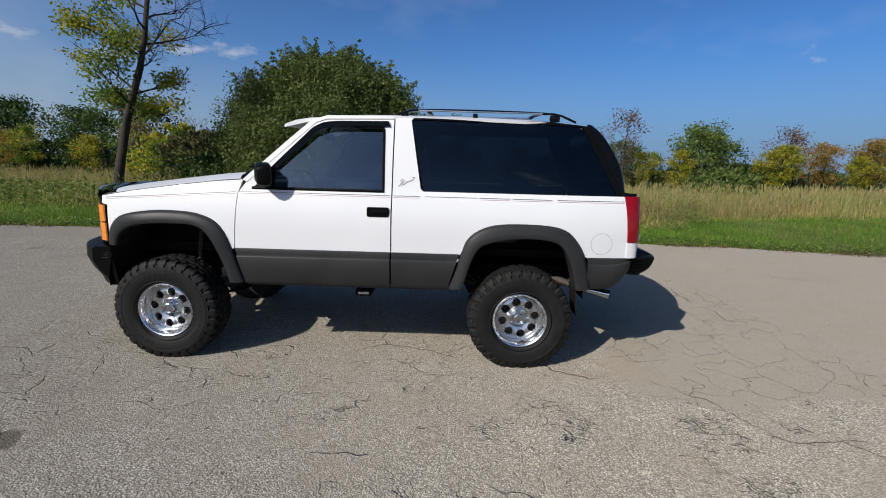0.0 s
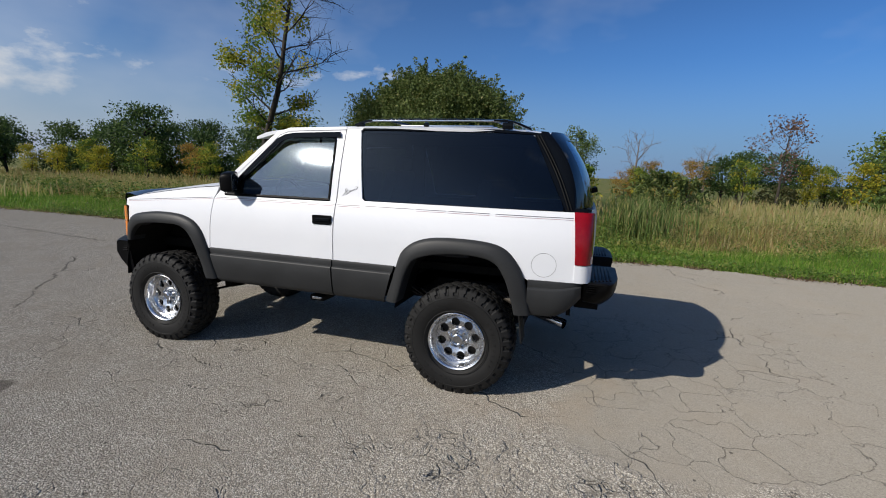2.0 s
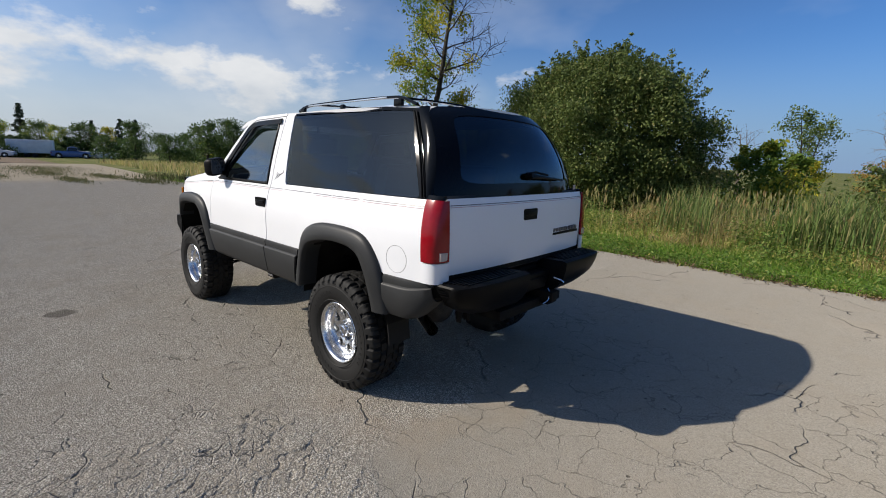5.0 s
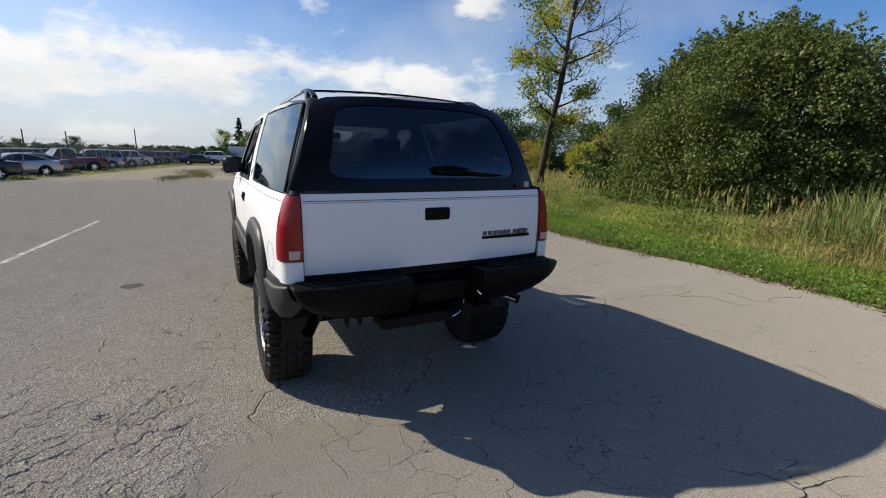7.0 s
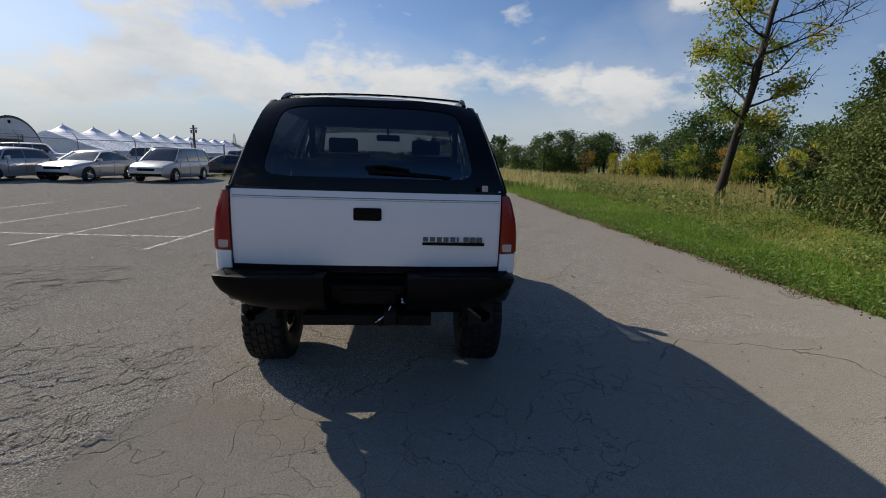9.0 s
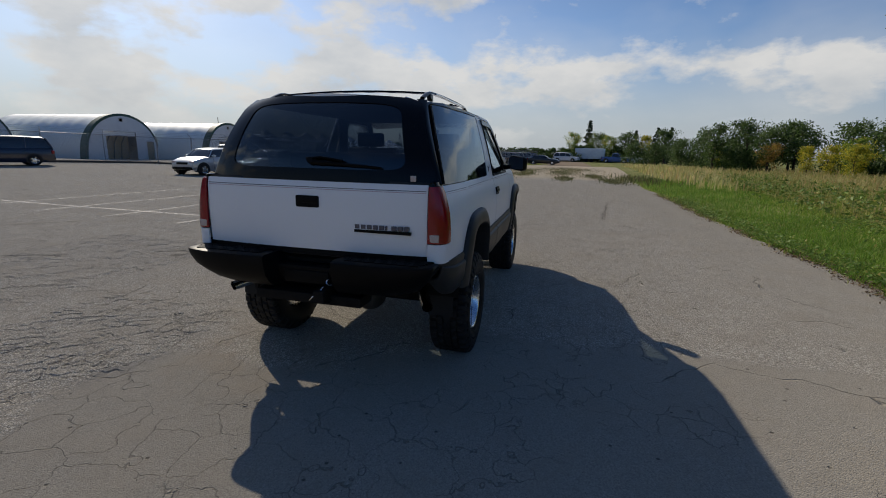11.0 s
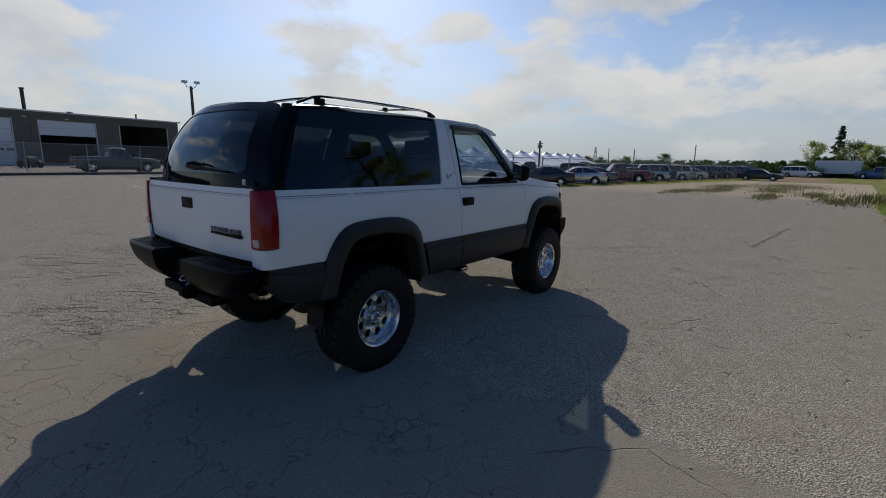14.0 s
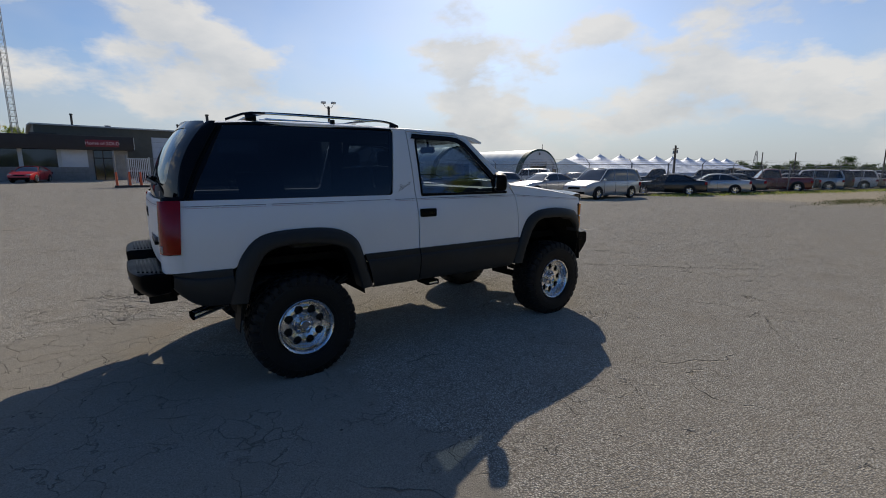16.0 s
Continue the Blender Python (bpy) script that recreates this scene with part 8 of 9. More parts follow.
parked_car("pickup", BLACK_C, "black pickup parked beside the hut", -16.9, -45.5, 205, category="pickup")
parked_car("sedan", RED_C, "bright red low car parked before the shop", 8.6, -45.5, 78, s=0.92)
parked_car("sedan", BLACK_C, "black sedan parked far along the weedy lot", -66, -1.5, 85)
for x, y, c, lab, k in ((-105, 12.8, BLUE_C, "blue pickup parked far off by the trees", "pickup"), (-106, 17.0, WHITE_C, "white pickup parked far off by the trees", "pickup"), (-104, 2.0, WHITE_C, "white van parked far off by the trees", "minivan")):
    parked_car(k, c, lab, x, y, 70, category="van" if k == "minivan" else "pickup", s=1.15)

M_TRAILER = surface("trailer_white", (0.55, 0.57, 0.60), (0.68, 0.70, 0.72), rough=0.5, scale=1.5, fine=30)
trailer = thing("box_trailer", "pale box trailer parked far off before the trees", "trailer", pose(-107, 7.2, 0, 0, 0, 80))
bm = new_box(-3.2, 3.2, -1.2, 1.2, 0.75, 3.1, 0.06)
part("box", bm, M_TRAILER, trailer)
for q in (-0.6, 0.5):
    for sg in (-1, 1):
        bm = bmesh.new()
        cyl(bm, (q, sg * 0.9, 0.4), (q, sg * 1.15, 0.4), 0.4, 0.4, 18)
        part("wheel", bm, M_RUBBER, trailer)
bm = new_box(3.2, 4.4, -0.06, 0.06, 0.55, 0.68)
part("drawbar", bm, M_UNDER, trailer)


# ---- wire fence with posts, barbed arms and kerb ----
M_GALV = surface("galvanised_steel", (0.16, 0.17, 0.18), (0.28, 0.29, 0.30), rough=0.55, scale=8, fine=80, metal=0.5)
M_KERB = surface("dark_kerb", (0.03, 0.028, 0.026), (0.085, 0.08, 0.072), rough=0.9, scale=4, fine=40, relief=0.01)


def wire_material():
    m, n, l, p = bare("chain_link")
    nt = m.node_tree
    co = n.new("ShaderNodeTexCoord")
    fac = None
    for ang in (45, -45):
        mp = n.new("ShaderNodeMapping")
        mp.inputs["Rotation"].default_value = (0, radians(ang), 0)
        w = n.new("ShaderNodeTexWave")
        w.bands_direction = "X"
        w.inputs["Scale"].default_value = 6.0
        l.new(co.outputs["Object"], mp.inputs[0])
        l.new(mp.outputs[0], w.inputs["Vector"])
        f = smooth_step(nt, w.outputs["Fac"], 0.93, 0.98)
        fac = f if fac is None else math_node(nt, "MAXIMUM", fac, f)
    p.inputs["Base Color"].default_value = (0.22, 0.23, 0.24, 1)
    p.inputs["Metallic"].default_value, p.inputs["Roughness"].default_value = 0.5, 0.5
    tr, mx = n.new("ShaderNodeBsdfTransparent"), n.new("ShaderNodeMixShader")
    l.new(fac, mx.inputs[0])
    l.new(tr.outputs[0], mx.inputs[1])
    l.new(p.outputs[0], mx.inputs[2])
    l.new(mx.outputs[0], n["Material Output"].inputs[0])
    return m


M_WIRE = wire_material()


def fence_run(p0, p1, step=3.0, arms=True, kerb=True):
    p0, p1 = Vector((*p0, 0)), Vector((*p1, 0))
    d = p1 - p0
    L = d.length
    ang = math.degrees(math.atan2(d.y, d.x))
    fence = thing("wire_fence", "galvanised wire fence on steel posts behind the lot", "fence", pose(p0.x, p0.y, 0, 0, 0, ang), "fence runs")
    u = d.normalized()
    gz = lambda s: ground_z(*(p0 + u * s).xy)
    n = max(1, round(L / step))
    for i in range(n):
        s = L * i / n
        bm = bmesh.new()
        big = i % 4 == 0
        r = 0.045 if big else 0.030
        z = gz(s)
        cyl(bm, (s, 0, z - 0.1), (s, 0, z + 2.05), r, r, 8)
        bmesh.ops.create_uvsphere(bm, u_segments=8, v_segments=5, radius=r * 1.15, matrix=Matrix.Translation((s, 0, z + 2.05)))
        post = part("post", bm, M_GALV, fence)
        if arms:
            bm = bmesh.new()
            tube(bm, [(s, 0, z + 2.04), (s + 0.02, 0.20, z + 2.24), (s + 0.03, 0.30, z + 2.36)], 0.016, 6)
            part("barb_arm", bm, M_GALV, post)
    ks = np.linspace(0, L, n + 1)
    lines = [(0, 2.0, 0.020, "top_rail")] + ([(0.10, 2.13, 0.005, "barbed_wire"), (0.20, 2.24, 0.005, "barbed_wire"), (0.29, 2.35, 0.005, "barbed_wire")] if arms else [(0, 1.0, 0.012, "mid_rail")])
    for y, z, r, nm in lines:
        bm = bmesh.new()
        tube(bm, [(s, y, gz(s) + z) for s in ks], r, 5)
        part(nm, bm, M_GALV, fence)
    bm = bmesh.new()
    sheet(bm, [[(s, 0.03, gz(s) + z) for s in ks] for z in (0.06, 1.98)])
    part("chain_link", bm, M_WIRE, fence, "open diamond wire mesh", smooth=0)
    if kerb:
        bm = bmesh.new()
        sheet(bm, [[(s, y, gz(s) + z) for s in ks] for y, z in ((0.55, -0.02), (0.55, 0.13), (0.50, 0.16), (0.25, 0.16), (0.22, -0.02))])
        k = part("kerb", bm, M_KERB, None, smooth=30, m=pose(p0.x, p0.y, 0, 0, 0, ang))
        tagged(k, "low dark kerb along the foot of the fence", "kerb", "", "structure")


# runs go so that the arms lean towards the lot
fence_run((-24.5, -13.0), (-11.5 - 13, -29.5), 3.3)
fence_run((-75, -3.0), (-40, -9.4), 3.4)
fence_run((-40, -9.4), (-24.5, -13.0), 3.2)
fence_run((-24.5, -29.5), (-12.0, -35.4), 3.3)
fence_run((-12.0, -35.4), (0.8, -35.0), 3.3, arms=False)


# ---- buildings to the south ----
M_SIDING = surface("olive_metal_siding", (0.085, 0.080, 0.062), (0.125, 0.118, 0.092), rough=0.6, scale=2.0, fine=20, rough_var=0.1)
M_ROLL = surface("white_roller_door", (0.55, 0.57, 0.60), (0.66, 0.68, 0.70), rough=0.55, scale=2.0, fine=25)
M_TRIMW = surface("pale_roof_trim", (0.42, 0.44, 0.44), (0.55, 0.57, 0.57), rough=0.5, scale=2.0, fine=25)
# interior shade as a near-black colour
M_GLOOM = surface("garage_inside", (0.012, 0.012, 0.012), (0.03, 0.03, 0.028), rough=0.9)
M_FASCIA = surface("black_fascia", (0.012, 0.011, 0.012), (0.024, 0.022, 0.023), rough=0.6, scale=1.5, fine=20)
M_BLOCK = surface("grey_block", (0.20, 0.19, 0.18), (0.30, 0.29, 0.27), rough=0.9, scale=3, fine=25, relief=0.008)

GA, GB = Vector((9.0, -54.0, 0)), Vector((-19.0, -58.0, 0))
GANG = math.degrees(math.atan2(GB.y - GA.y, GB.x - GA.x))
garage = thing("garage_building", "long olive metal garage with big doors", "building", pose(GA.x, GA.y, 0, 0, 0, GANG))
GL, GH, GZ = 29.9, 5.75, 0.45        # local x runs along the front, local +y is to the south... the front faces -y locally turned
doors = [(9.6, 14.2), (16.25, 21.05), (23.4, 28.5)]
edges = [0.0] + [v for d in doors for v in d] + [GL]
for a, b in zip(edges[0::2], edges[1::2]):
    front = part("front_wall", new_box(a, b, 0.02, 0.20, GZ - 0.4, GH), M_SIDING, garage, smooth=0)
    k = max(1, int((b - a) / 0.60))
    for i in range(k):
        xa, xb = a + (b - a) * i / k, a + (b - a) * (i + 1) / k
        part("siding_sheet", new_box(xa + 0.02, xb - 0.02, 0.0, 0.017, GZ - 0.4, GH), M_SIDING, front, smooth=0)
for a, b in doors:
    bm = new_box(a, b, 0.0, 0.22, 5.0, GH)
    part("lintel", bm, M_SIDING, garage)
    bm = bmesh.new()
    for xx in (a - 0.08, b):
        box(bm, xx, xx + 0.08, -0.03, 0.10, GZ - 0.1, 5.02)
    part("door_frame", bm, M_TRIMW, garage)
bm = new_box(0, 0.2, 0.22, 22, GZ - 0.4, GH)
part("side_wall", bm, M_SIDING, garage)
bm = new_box(GL - 0.2, GL, 0.22, 22, GZ - 0.4, GH)
part("side_wall", bm, M_SIDING, garage)
bm = new_box(0.2, GL - 0.2, 21.8, 22, GZ - 0.4, GH)
part("back_wall", bm, M_SIDING, garage)
# added sheet behind the doors, the indoor shade put into its colour
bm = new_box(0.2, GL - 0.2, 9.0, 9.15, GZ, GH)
part("inside_wall", bm, M_GLOOM, garage)
bm = bmesh.new()
prism(bm, [(-0.25, GH - 0.02), (-0.25, GH + 0.12), (11, GH + 0.75), (22.2, GH + 0.12), (22.2, GH - 0.02), (11, GH + 0.6)], "x", -0.2, GL + 0.2)
part("roof", bm, M_TRIMW, garage, smooth=0)
def roller(a, b, z0, z1, windows):
    n = max(2, int((z1 - z0) / 0.5))
    d = empty("roller_door")
    d.parent = garage
    for i in range(n):
        part("door_section", new_box(a + 0.01, b - 0.01, 0.06, 0.12, z0 + (z1 - z0) * i / n + 0.012, z0 + (z1 - z0) * (i + 1) / n, 0.012, seg=1), M_ROLL, d, smooth=0)
    for i in range(7 if windows else 0):
        w = (b - a) / 7
        part("door_pane", new_box(a + w * i + 0.08, a + w * (i + 1) - 0.08, 0.045, 0.063, 1.95, 2.20, 0.01), M_CARGLASS, d)
roller(*doors[0], GZ - 0.1, 5.0, True)
roller(*doors[1], 3.55, 5.0, False)
for xx, r, h0, h1 in ((12.4, 0.10, GH + 0.05, 6.5), (15.6, 0.16, GH + 0.05, 7.85), (3.0, 0.10, GH + 0.05, 6.9), (25.6, 0.08, GH + 0.05, 6.3)):
    bm = bmesh.new()
    cyl(bm, (xx, 0.8, h0), (xx, 0.8, h1), r, r, 12)
    cyl(bm, (xx, 0.8, h1), (xx, 0.8, h1 + 0.12), r * 1.5, r * 1.2, 12)
    part("roof_stack", bm, M_KERB, garage)
for xx in (19.5, 6.0):
    bm = bmesh.new()
    cyl(bm, (xx, 1.5, GH + 0.1), (xx, 1.5, GH + 0.35), 0.22, 0.30, 12)
    part("roof_vent", bm, M_GALV, garage)
for xx in (15.2, 18.6):
    bm = new_box(xx - 0.15, xx + 0.15, -0.12, 0.0, 5.15, 5.27, 0.02)
    part("wall_lamp", bm, M_TRIMW, garage)

shop = thing("shop_building", "low shop with black fascia and red sign", "building", pose(0, -49.0, 0))
SZ = 0.50
bm = new_box(1.9, 30.0, -13.0, -12.8, SZ - 0.2, 4.3)
part("back_wall", bm, M_BLOCK, shop)
for xa, xb, za, zb in ((1.9, 3.05, SZ - 0.2, 3.3), (4.55, 4.95, SZ - 0.2, 3.3), (4.95, 12.0, SZ - 0.2, 1.75), (12.0, 30.0, SZ - 0.2, 3.3), (6.8, 7.1, 1.75, 3.3), (9.4, 9.7, 1.75, 3.3), (11.2, 12.0, 1.75, 3.3)):
    bm = bmesh.new()
    if zb < 2:
        k = int((xb - xa) / 0.4)
        for i in range(k):
            for j in range(6):
                z0 = za + (zb - za) * j / 6
                x0 = xa + (xb - xa) * i / k
                box(bm, x0 + 0.006, x0 + (xb - xa) / k - 0.006, -0.25, 0.0, z0 + 0.006, z0 + (zb - za) / 6)
    else:
        box(bm, xa, xb, -0.25, 0.0, za, zb)
    part("front_wall", bm, M_BLOCK if zb < 2 or xb < 6 else M_TRIMW, shop, smooth=0)
bm = new_box(1.9, 2.1, -12.8, -0.25, SZ - 0.2, 3.3)
part("side_wall", bm, M_BLOCK, shop)
bm = new_box(4.95, 6.8, -0.12, -0.05, 1.75, 3.3, 0.01)
part("white_panel", bm, M_ROLL, shop)
for xa, xb in ((7.1, 9.4), (9.7, 11.2)):
    bm = new_box(xa, xb, -0.14, -0.10, 1.75, 3.3)
    part("shop_window", bm, M_CARGLASS, shop)
bm = new_box(3.05, 4.55, -0.30, -0.24, SZ - 0.1, 3.3)
entrance = part("entrance_door", bm, M_CARGLASS, shop, "dark glazed entrance")
bm = bmesh.new()
for xx in (3.05, 3.78, 4.48):
    box(bm, xx, xx + 0.07, -0.24, -0.18, SZ - 0.1, 3.3)
box(bm, 3.05, 4.55, -0.24, -0.18, 2.55, 2.63)
part("door_frame", bm, M_FASCIA, entrance)
bm = new_box(1.35, 30.0, -1.5, 0.9, 3.3, 4.52, 0.02)
part("fascia", bm, M_FASCIA, shop, "deep black fascia")
bm = new_box(1.8, 30.0, -13.0, -1.5, 4.0, 4.2)
part("roof", bm, M_KERB, shop)
bm = new_box(7.3, 9.3, -6.0, -4.2, 4.2, 4.95, 0.03)
part("roof_unit", bm, M_KERB, shop)
M_SIGN = surface("sign_red", (0.16, 0.006, 0.018), (0.22, 0.010, 0.025), rough=0.5, scale=3, fine=40)
bm = new_box(2.5, 4.95, 0.90, 0.96, 3.58, 4.18, 0.01)
sign = part("sign_board", bm, M_SIGN, shop, "red sign board with pale lettering")
M_LETTER = surface("sign_letters", (0.55, 0.40, 0.42), (0.70, 0.55, 0.56), rough=0.5, scale=3, fine=40)
txt = bpy.data.curves.new("lettering", "FONT")
txt.body, txt.size, txt.extrude, txt.align_x, txt.align_y = "Home of SOLD", 0.40, 0.012, "CENTER", "CENTER"
txt.materials.append(M_LETTER)
tob = new("lettering", txt)
dg = bpy.context.evaluated_depsgraph_get()
tme = bpy.data.meshes.new_from_object(tob.evaluated_get(dg))
bpy.data.objects.remove(tob)
letters = new("lettering", tme)
letters.parent = sign
letters.matrix_basis = Matrix.Translation((3.72, 0.975, 3.88)) @ Matrix.Rotation(radians(180), 4, "Z") @ Matrix.Rotation(radians(90), 4, "X")
bm = bmesh.new()
for i in range(9):
    box(bm, 1.30, 1.36, 0.55 + 0.0 * i, 0.95, 3.35 + 0.13 * i, 3.35 + 0.13 * i + 0.07)
part("fascia_trim", bm, M_TRIMW, shop)

# gate with pale slats and orange posts at the end of the fence
gate_t = thing("yard_gate", "pale slatted yard gate between orange posts", "gate", pose(1.9, -35.0, ground_z(1.9, -35)))
M_ORANGE = surface("orange_post", (0.55, 0.09, 0.03), (0.70, 0.14, 0.05), rough=0.6, scale=5, fine=40)
bm = bmesh.new()
for z in (0.25, 1.1, 1.95):
    box(bm, -1.1, 0.25, -0.03, 0.03, z, z + 0.06)
box(bm, -1.12, -1.05, -0.03, 0.03, 0.1, 2.1)
gf = part("gate_frame", bm, M_TRIMW, gate_t)
for i in range(11):
    bm = new_box(-1.02 + 0.115 * i, -0.965 + 0.115 * i, 0.03, 0.05, 0.25, 2.0)
    part("slat", bm, M_ROLL, gf)
for x, y in ((0.95, 0.4), (0.2, 0.5), (-0.45, 0.6)):
    bm = bmesh.new()
    cyl(bm, (x, y, -0.1), (x, y, 1.05), 0.085, 0.06, 12)
    part("bollard", bm, M_ORANGE, gate_t)
for x in (0.98, 0.28):
    bm = bmesh.new()
    cyl(bm, (x, 0, -0.1), (x, 0, 2.5 if x > 0.5 else 2.2), 0.06, 0.06, 10)
    part("post", bm, M_GALV, gate_t)
bm = new_box(-1.6, 1.1, 0.3, 0.75, -0.05, 0.14, 0.03)
part("base_kerb", bm, M_KERB, gate_t)

# quad bikes before the garage
def quad(x, y, rz):
    q = thing("quad_bike", "dark quad bike parked behind the fence", "quad bike", pose(x, y, ground_z(x, y), 0, 0, rz), "quad bikes")
    bm = bmesh.new()
    prism(bm, round_poly([(-0.85, 0.55), (-0.8, 0.78), (-0.2, 0.82), (0.1, 0.95), (0.75, 0.85), (0.9, 0.62), (0.4, 0.40), (-0.4, 0.40)], 0.08), "y", -0.28, 0.28)
    part("body", bm, M_CLAD, q, smooth=30)
    bm = bmesh.new()
    tube(bm, [(0.25, -0.38, 1.08), (0.32, 0, 1.02), (0.25, 0.38, 1.08)], 0.025, 6)
    part("handlebar", bm, M_BLACK, q)
    for xx in (-0.62, 0.62):
        for sg in (-1, 1):
            bm = bmesh.new()
            cyl(bm, (xx, sg * 0.32, 0.30), (xx, sg * 0.58, 0.30), 0.30, 0.28, 16)
            part("wheel", bm, M_RUBBER, q, smooth=40)
quad(0.6, -42.5, 175)
quad(-4.6, -47.5, 100)

# ---- arched huts and the long peaked tent ----
M_HUT = surface("hut_canvas", (0.52, 0.57, 0.56), (0.66, 0.70, 0.70), rough=0.55, scale=1.2, fine=20, rough_var=0.1)
M_HUTF = surface("hut_front", (0.50, 0.53, 0.56), (0.60, 0.63, 0.66), rough=0.7, scale=1.4, fine=20)
M_HUTG = surface("hut_green_trim", (0.015, 0.05, 0.035), (0.03, 0.075, 0.055), rough=0.6, scale=4, fine=40)
M_TENT = surface("tent_canvas", (0.50, 0.58, 0.70), (0.62, 0.69, 0.80), rough=0.6, scale=0.6, fine=12)
M_WOOD = surface("bare_timber", (0.22, 0.17, 0.10), (0.38, 0.30, 0.19), rough=0.8, scale=4, fine=40)


def hut(x, y, w, h, L, rz=0.0):
    """Front faces local +y, the tunnel runs back."""
    o = thing("arched_hut", "pale arched canvas hut with dark green trim", "hut", pose(x, y, ground_z(x, y), 0, 0, rz), "arched huts")
    arc = lambda k, f: (0.5 * w * k * math.cos(f), h * k * math.sin(f) ** 0.85 if math.sin(f) > 0 else 0.0)
    fs = np.linspace(0, math.pi, 29)
    bm = bmesh.new()
    rows = []
    n = 8
    for i in range(n * 4 + 1):
        k = 1.0 - 0.012 * abs(math.sin(math.pi * i / 4))
        rows.append([(*((lambda p: (p[0], -0.7 - L * i / (n * 4), p[1]))(arc(k, f))),) for f in fs])
    sheet(bm, rows)
    thick(part("canvas", bm, M_HUT, o, smooth=60), 0.05)
    bm = bmesh.new()
    sheet(bm, [[(arc(k, f)[0], yy, arc(k, f)[1]) for f in fs] for k, yy in ((1.005, -0.75), (1.015, 0.02), (1.0, 0.05), (0.95, 0.03), (0.95, -0.1))])
    part("end_band", bm, M_HUTG, o, smooth=40)
    # front wall with door openings left between panels
    dz, dx = 0.62 * h, 0.20 * w
    cx = 0.04 * w
    def top_at(q):
        c = max(-1, min(1, q / (0.5 * w * 0.96)))
        return h * 0.96 * math.sin(math.acos(c)) ** 0.85
    bm = bmesh.new()
    for a, b, z0 in ((-0.48 * w, -0.42 * w, 0), (-0.42 * w, -0.31 * w, 0.42 * h), (-0.31 * w, cx - dx, 0), (cx - dx, cx + dx, dz), (cx + dx, 0.48 * w, 0)):
        k = 8
        qs = [a + (b - a) * i / k for i in range(k + 1)]
        v0 = [bm.verts.new((q, 0, z0)) for q in qs]
        v1 = [bm.verts.new((q, 0, max(top_at(q), z0 + 0.01))) for q in qs]
        for i in range(k):
            bm.faces.new((v0[i], v0[i + 1], v1[i + 1], v1[i]))
    thick(part("front_wall", bm, M_HUTF, o, smooth=0), 0.06)
    bm = bmesh.new()
    for a, b, c, d in ((cx - dx - 0.06, cx - dx, 0, dz), (cx + dx, cx + dx + 0.06, 0, dz), (cx - dx - 0.06, cx + dx + 0.06, dz - 0.02, dz + 0.07)):
        box(bm, a, b, 0.0, 0.05, c, d)
    part("door_frame", bm, M_KERB, o)
    bm = new_box(cx - dx, cx + dx, -0.12, -0.06, dz - 0.45, dz)
    part("rolled_door", bm, M_HUTF, o)
    for i in range(4):
        bm = bmesh.new()
        x0 = cx - dx + 2 * dx * (i + 0.5) / 4
        tube(bm, [(x0 + 0.45, -1.2, 0.0), (x0 + 0.25, -1.2, dz * 0.6), (x0 - 0.35, -1.2, dz * 0.98)], 0.05, 6)
        part("rib", bm, M_KERB, o)
    bm = new_box(cx - dx - 0.4, cx + dx + 0.6, -1.6, -1.5, 0.0, dz + 0.3)
    part("inner_sheet", bm, M_WOOD, o, "timber lining inside the door")
    bm = new_box(-0.415 * w, -0.315 * w, -0.08, -0.03, 0.02, 0.42 * h)
    part("side_door", bm, M_WOOD, o)
    bm = new_box(0.0, 0.05 * w, 0.0, 0.06, 0.84 * h, 0.91 * h, 0.01)
    part("gable_vent", bm, M_KERB, o)
    bm = bmesh.new()
    sheet(bm, [[(arc(0.98, f)[0], -0.7 - L, arc(0.98, f)[1] * s_) for f in fs] for s_ in (0.0, 1.0)])
    part("rear_wall", bm, M_HUTF, o, smooth=0)
    return o


hut(-25.2, -51.5, 7.4, 4.5, 14)
hut(-33.4, -43.0, 8.4, 4.6, 13)
hut(-40.8, -36.2, 7.2, 4.2, 14)

tent = thing("peaked_tent", "long pale blue tent with a row of peaks", "tent", pose(0, 0, 0))
bm = bmesh.new()
x0, dx, n = -53.2, -5.3, 10
rows = []
for j, v in enumerate(np.linspace(-1, 1, 13)):
    line = []
    for i in range(n * 10 + 1):
        ph = i / 10 - 0.5
        near = abs(ph - round(ph))
        ridge = 4.15 - 0.80 * (1 - (1 - 2 * near) ** 2.2)
        z = 1.35 + (ridge - 1.35) * (1 - abs(v)) ** 1.08
        line.append((x0 - dx * 0.5 + dx * i / 10, -40.3 + 6.0 * v, z))
    rows.append(line)
sheet(bm, rows)
thick(part("canopy", bm, M_TENT, tent, smooth=50), 0.02)
bm = bmesh.new()
for v in (-6.0, 6.0):
    sheet(bm, [[(x0 - dx * 0.5 + dx * i, -40.3 + v, z) for i in range(n + 1)] for z in (0.0, 1.35)])
part("side_sheet", bm, M_TENT, tent, smooth=0)
bm = bmesh.new()
sheet(bm, [[(x0 - dx * 0.5, -40.3 + 6.0 * v, z * (1.35 + 2.0 * (1 - abs(v)) ** 1.08)) for v in np.linspace(-1, 1, 13)] for z in (0, 1)])
part("end_sheet", bm, M_TENT, tent, smooth=0)
for i in range(n):
    bm = bmesh.new()
    cyl(bm, (x0 + dx * i, -40.3, 0), (x0 + dx * i, -40.3, 4.25), 0.05, 0.05, 8)
    part("tent_pole", bm, M_GALV, tent)
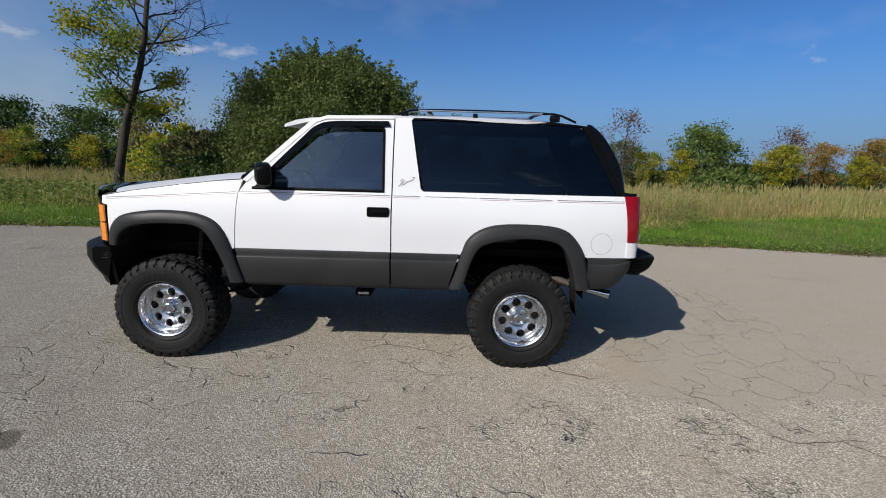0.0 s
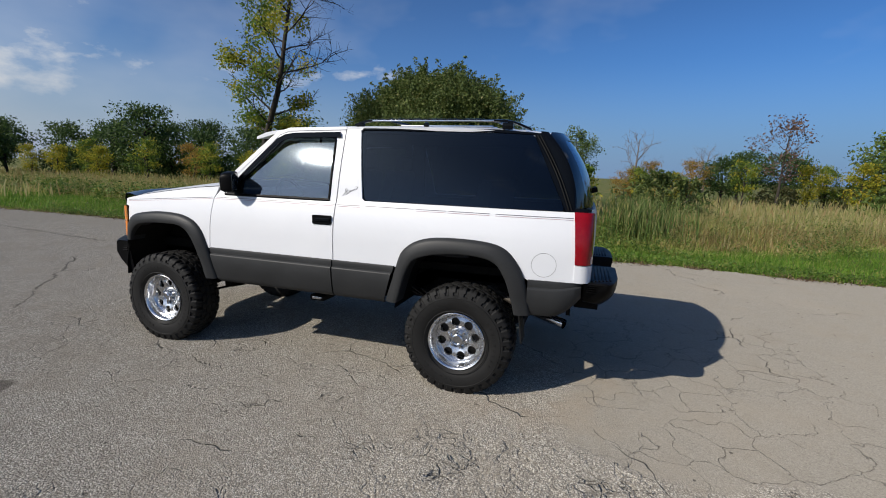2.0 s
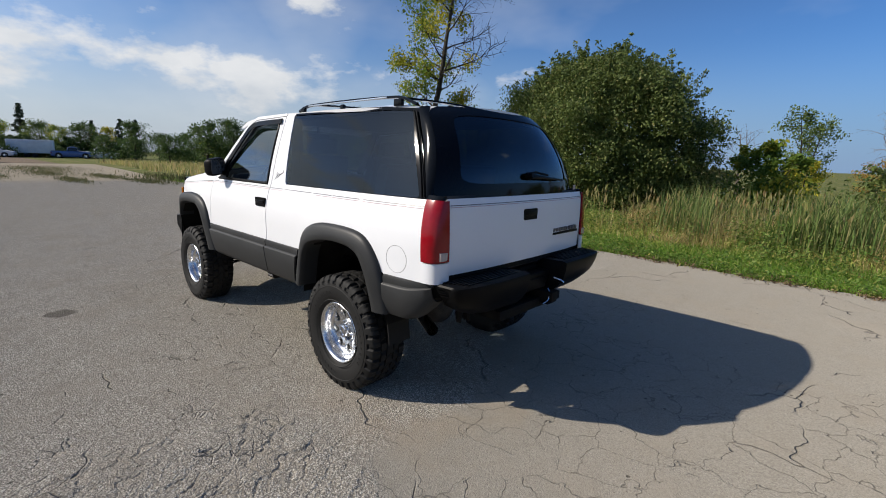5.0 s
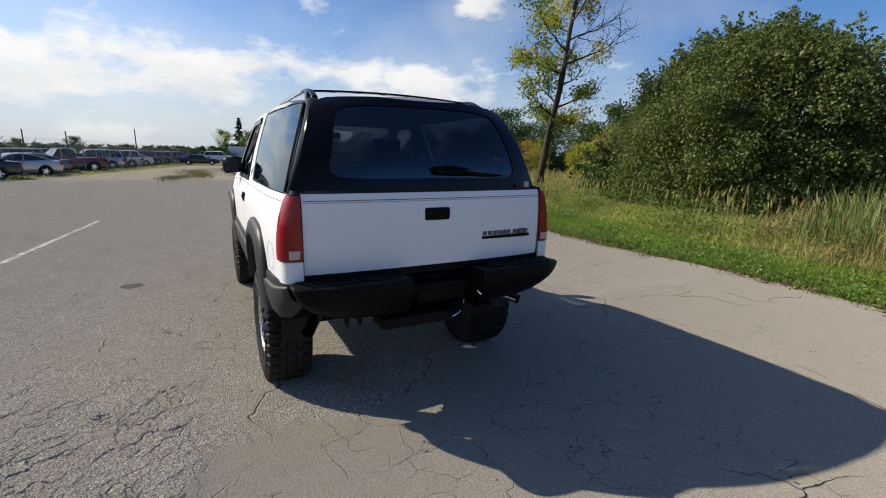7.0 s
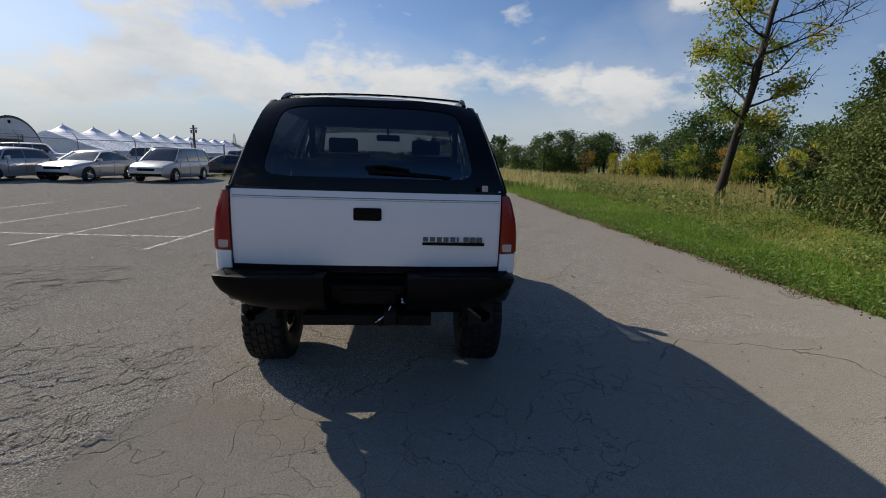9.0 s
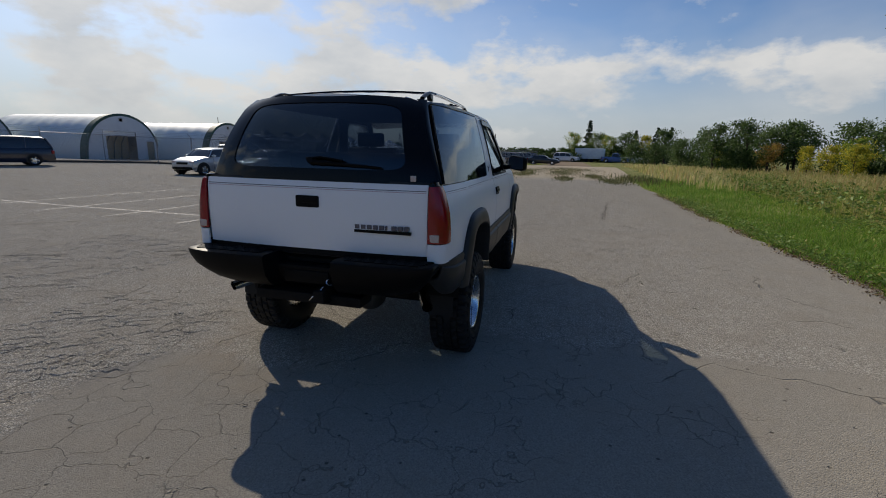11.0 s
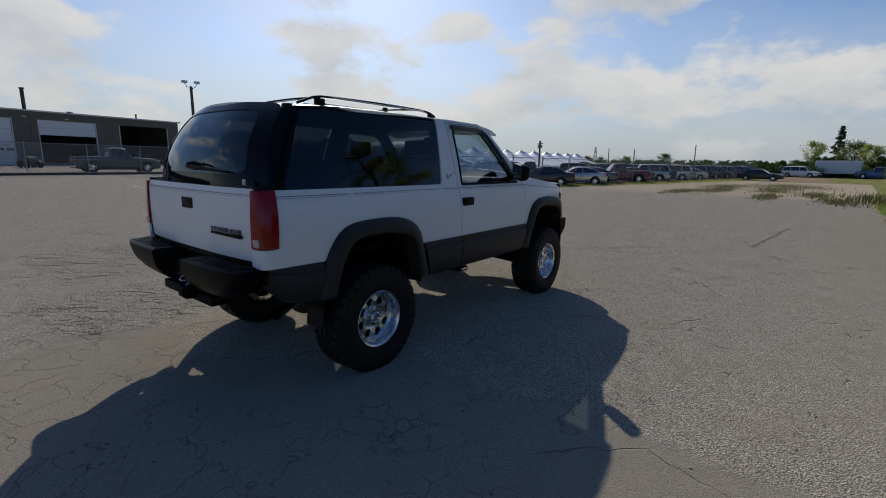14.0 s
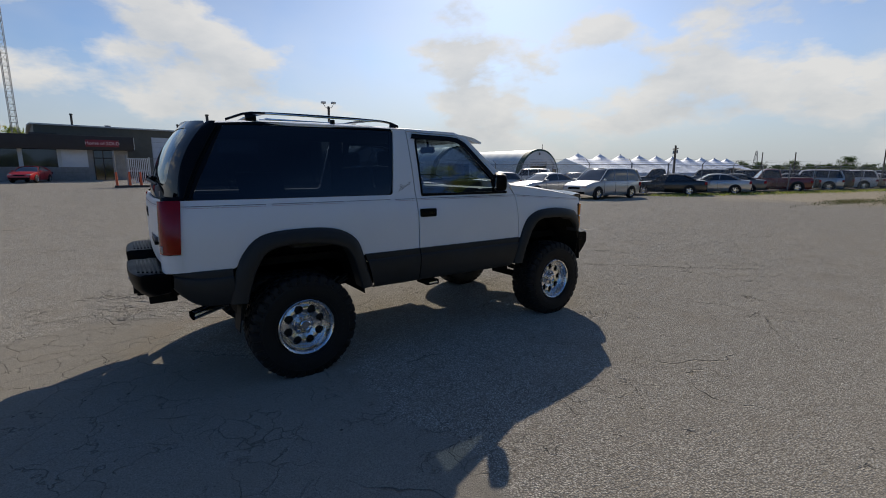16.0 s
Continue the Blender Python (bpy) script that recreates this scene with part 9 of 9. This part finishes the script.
for i in range(n + 1):
    for v in (-1, 1):
        bm = bmesh.new()
        tube(bm, [(x0 - dx * 0.5 + dx * i, -40.3 + 6.0 * v, 1.35), (x0 - dx * 0.5 + dx * i, -40.3 + 8.0 * v, 0.0)], 0.015, 5)
        part("guy_rope", bm, M_KERB, tent)

# ---- poles and masts ----
M_POLE = surface("weathered_pole", (0.055, 0.045, 0.038), (0.12, 0.10, 0.085), rough=0.9, scale=6, fine=40)


def lamp_pole(x, y, h):
    o = thing("flood_lamp_pole", "tall timber pole with twin flood lamps", "lamp pole", pose(x, y, ground_z(x, y)))
    bm = bmesh.new()
    cyl(bm, (0, 0, -0.2), (0.0, 0, h), 0.15, 0.11, 12)
    part("pole", bm, M_POLE, o)
    for sg in (-1, 1):
        bm = bmesh.new()
        tube(bm, [(0, 0, h - 0.2), (sg * 0.30, -sg * 0.1, h - 0.05), (sg * 0.45, -sg * 0.15, h + 0.25)], 0.03, 6)
        arm = part("arm", bm, M_GALV, o)
        bm = new_box(sg * 0.45 - 0.20, sg * 0.45 + 0.20, -sg * 0.15 - 0.16, -sg * 0.15 + 0.16, h + 0.25, h + 0.45, 0.03)
        part("flood_lamp", bm, M_TRIMW, arm)
        bm = new_box(sg * 0.35 - 0.18, sg * 0.35 + 0.18, -0.12, 0.12, h * 0.56, h * 0.56 + 0.14, 0.03)
        part("low_lamp", bm, M_KERB, arm)
lamp_pole(-14.4, -39.1, 7.2)
post = thing("timber_pole", "plain leaning timber pole behind the hut", "pole", pose(-21.3, -53.0, 0.4, 0, -4, 0))
bm = bmesh.new()
cyl(bm, (0, 0, 0), (0, 0, 7.0), 0.14, 0.11, 10)
part("pole", bm, M_POLE, post)
util = thing("utility_pole", "timber utility pole with cross arm and transformers", "utility pole", pose(-52.0, -25.0, 0, 0, 0, 40))
bm = bmesh.new()
cyl(bm, (0, 0, 0), (0, 0, 4.6), 0.15, 0.11, 10)
part("pole", bm, M_POLE, util)
bm = new_box(-1.25, 1.25, -0.06, 0.06, 4.15, 4.27)
part("cross_arm", bm, M_POLE, util)
for sg in (-0.9, 0.9):
    bm = bmesh.new()
    cyl(bm, (sg, 0.0, 3.65), (sg, 0.0, 4.05), 0.10, 0.10, 10)
    part("transformer", bm, M_GALV, util)
for x, y, h in ((-64.9, -58.0, 6.6), (-50.7, -12.5, 3.4), (-54.0, -16.5, 3.6), (-60.0, -8.0, 4.2)):
    p = thing("bare_pole", "thin bare pole beyond the fence", "pole", pose(x, y, 0, 0, 2, 0), "bare poles")
    bm = bmesh.new()
    cyl(bm, (0, 0, 0), (0, 0, h), 0.08, 0.05, 8)
    part("pole", bm, M_POLE, p)


def lattice(name, label, x, y, h, w0, w1, bays, r, arms=()):
    o = thing(name, label, "mast", pose(x, y, 0, 0, 0, 20))
    bm = bmesh.new()
    c = lambda k, f: Vector(((w0 + (w1 - w0) * f) / 2 * (1 if k in (0, 3) else -1), (w0 + (w1 - w0) * f) / 2 * (1 if k < 2 else -1), h * f))
    for k in range(4):
        cyl(bm, c(k, 0), c(k, 1), r, r * 0.8, 5)
    part("legs_frame", bm, M_GALV, o)
    bm = bmesh.new()
    for i in range(bays):
        f0, f1 = i / bays, (i + 1) / bays
        for k in range(4):
            cyl(bm, c(k, f0), c((k + 1) % 4, f0), r * 0.6, r * 0.6, 4, caps=False)
            cyl(bm, c(k, f0), c((k + 1) % 4, f1), r * 0.5, r * 0.5, 4, caps=False)
    part("lattice", bm, M_GALV, o)
    for z, L in arms:
        bm = bmesh.new()
        cyl(bm, (-L, 0, z), (L, 0, z), r * 0.8, r * 0.8, 5)
        cyl(bm, (-L, 0, z), (0, 0, z + L * 0.35), r * 0.5, r * 0.5, 5)
        cyl(bm, (L, 0, z), (0, 0, z + L * 0.35), r * 0.5, r * 0.5, 5)
        part("cross_arm", bm, M_GALV, o)


lattice("radio_mast", "tall slim lattice mast behind the shop", 11.9, -66.0, 24.0, 0.55, 0.55, 36, 0.035)
lattice("power_pylon", "far steel power pylon on the horizon", -294, -108, 13.0, 3.2, 0.8, 8, 0.14, ((9.0, 4.2), (11.0, 3.4), (12.6, 2.6)))
# a far low shed beyond the cars
shed = thing("far_shed", "far low dark shed beyond the parked cars", "shed", pose(-62, -22.5, 0, 0, 0, 15))
bm = new_box(-3, 3, -2, 2, 0, 1.5)
part("wall", bm, M_KERB, shed)
bm = bmesh.new()
prism(bm, [(-2.2, 1.5), (0, 2.0), (2.2, 1.5)], "x", -3.2, 3.2)
part("roof", bm, M_KERB, shed, smooth=0)
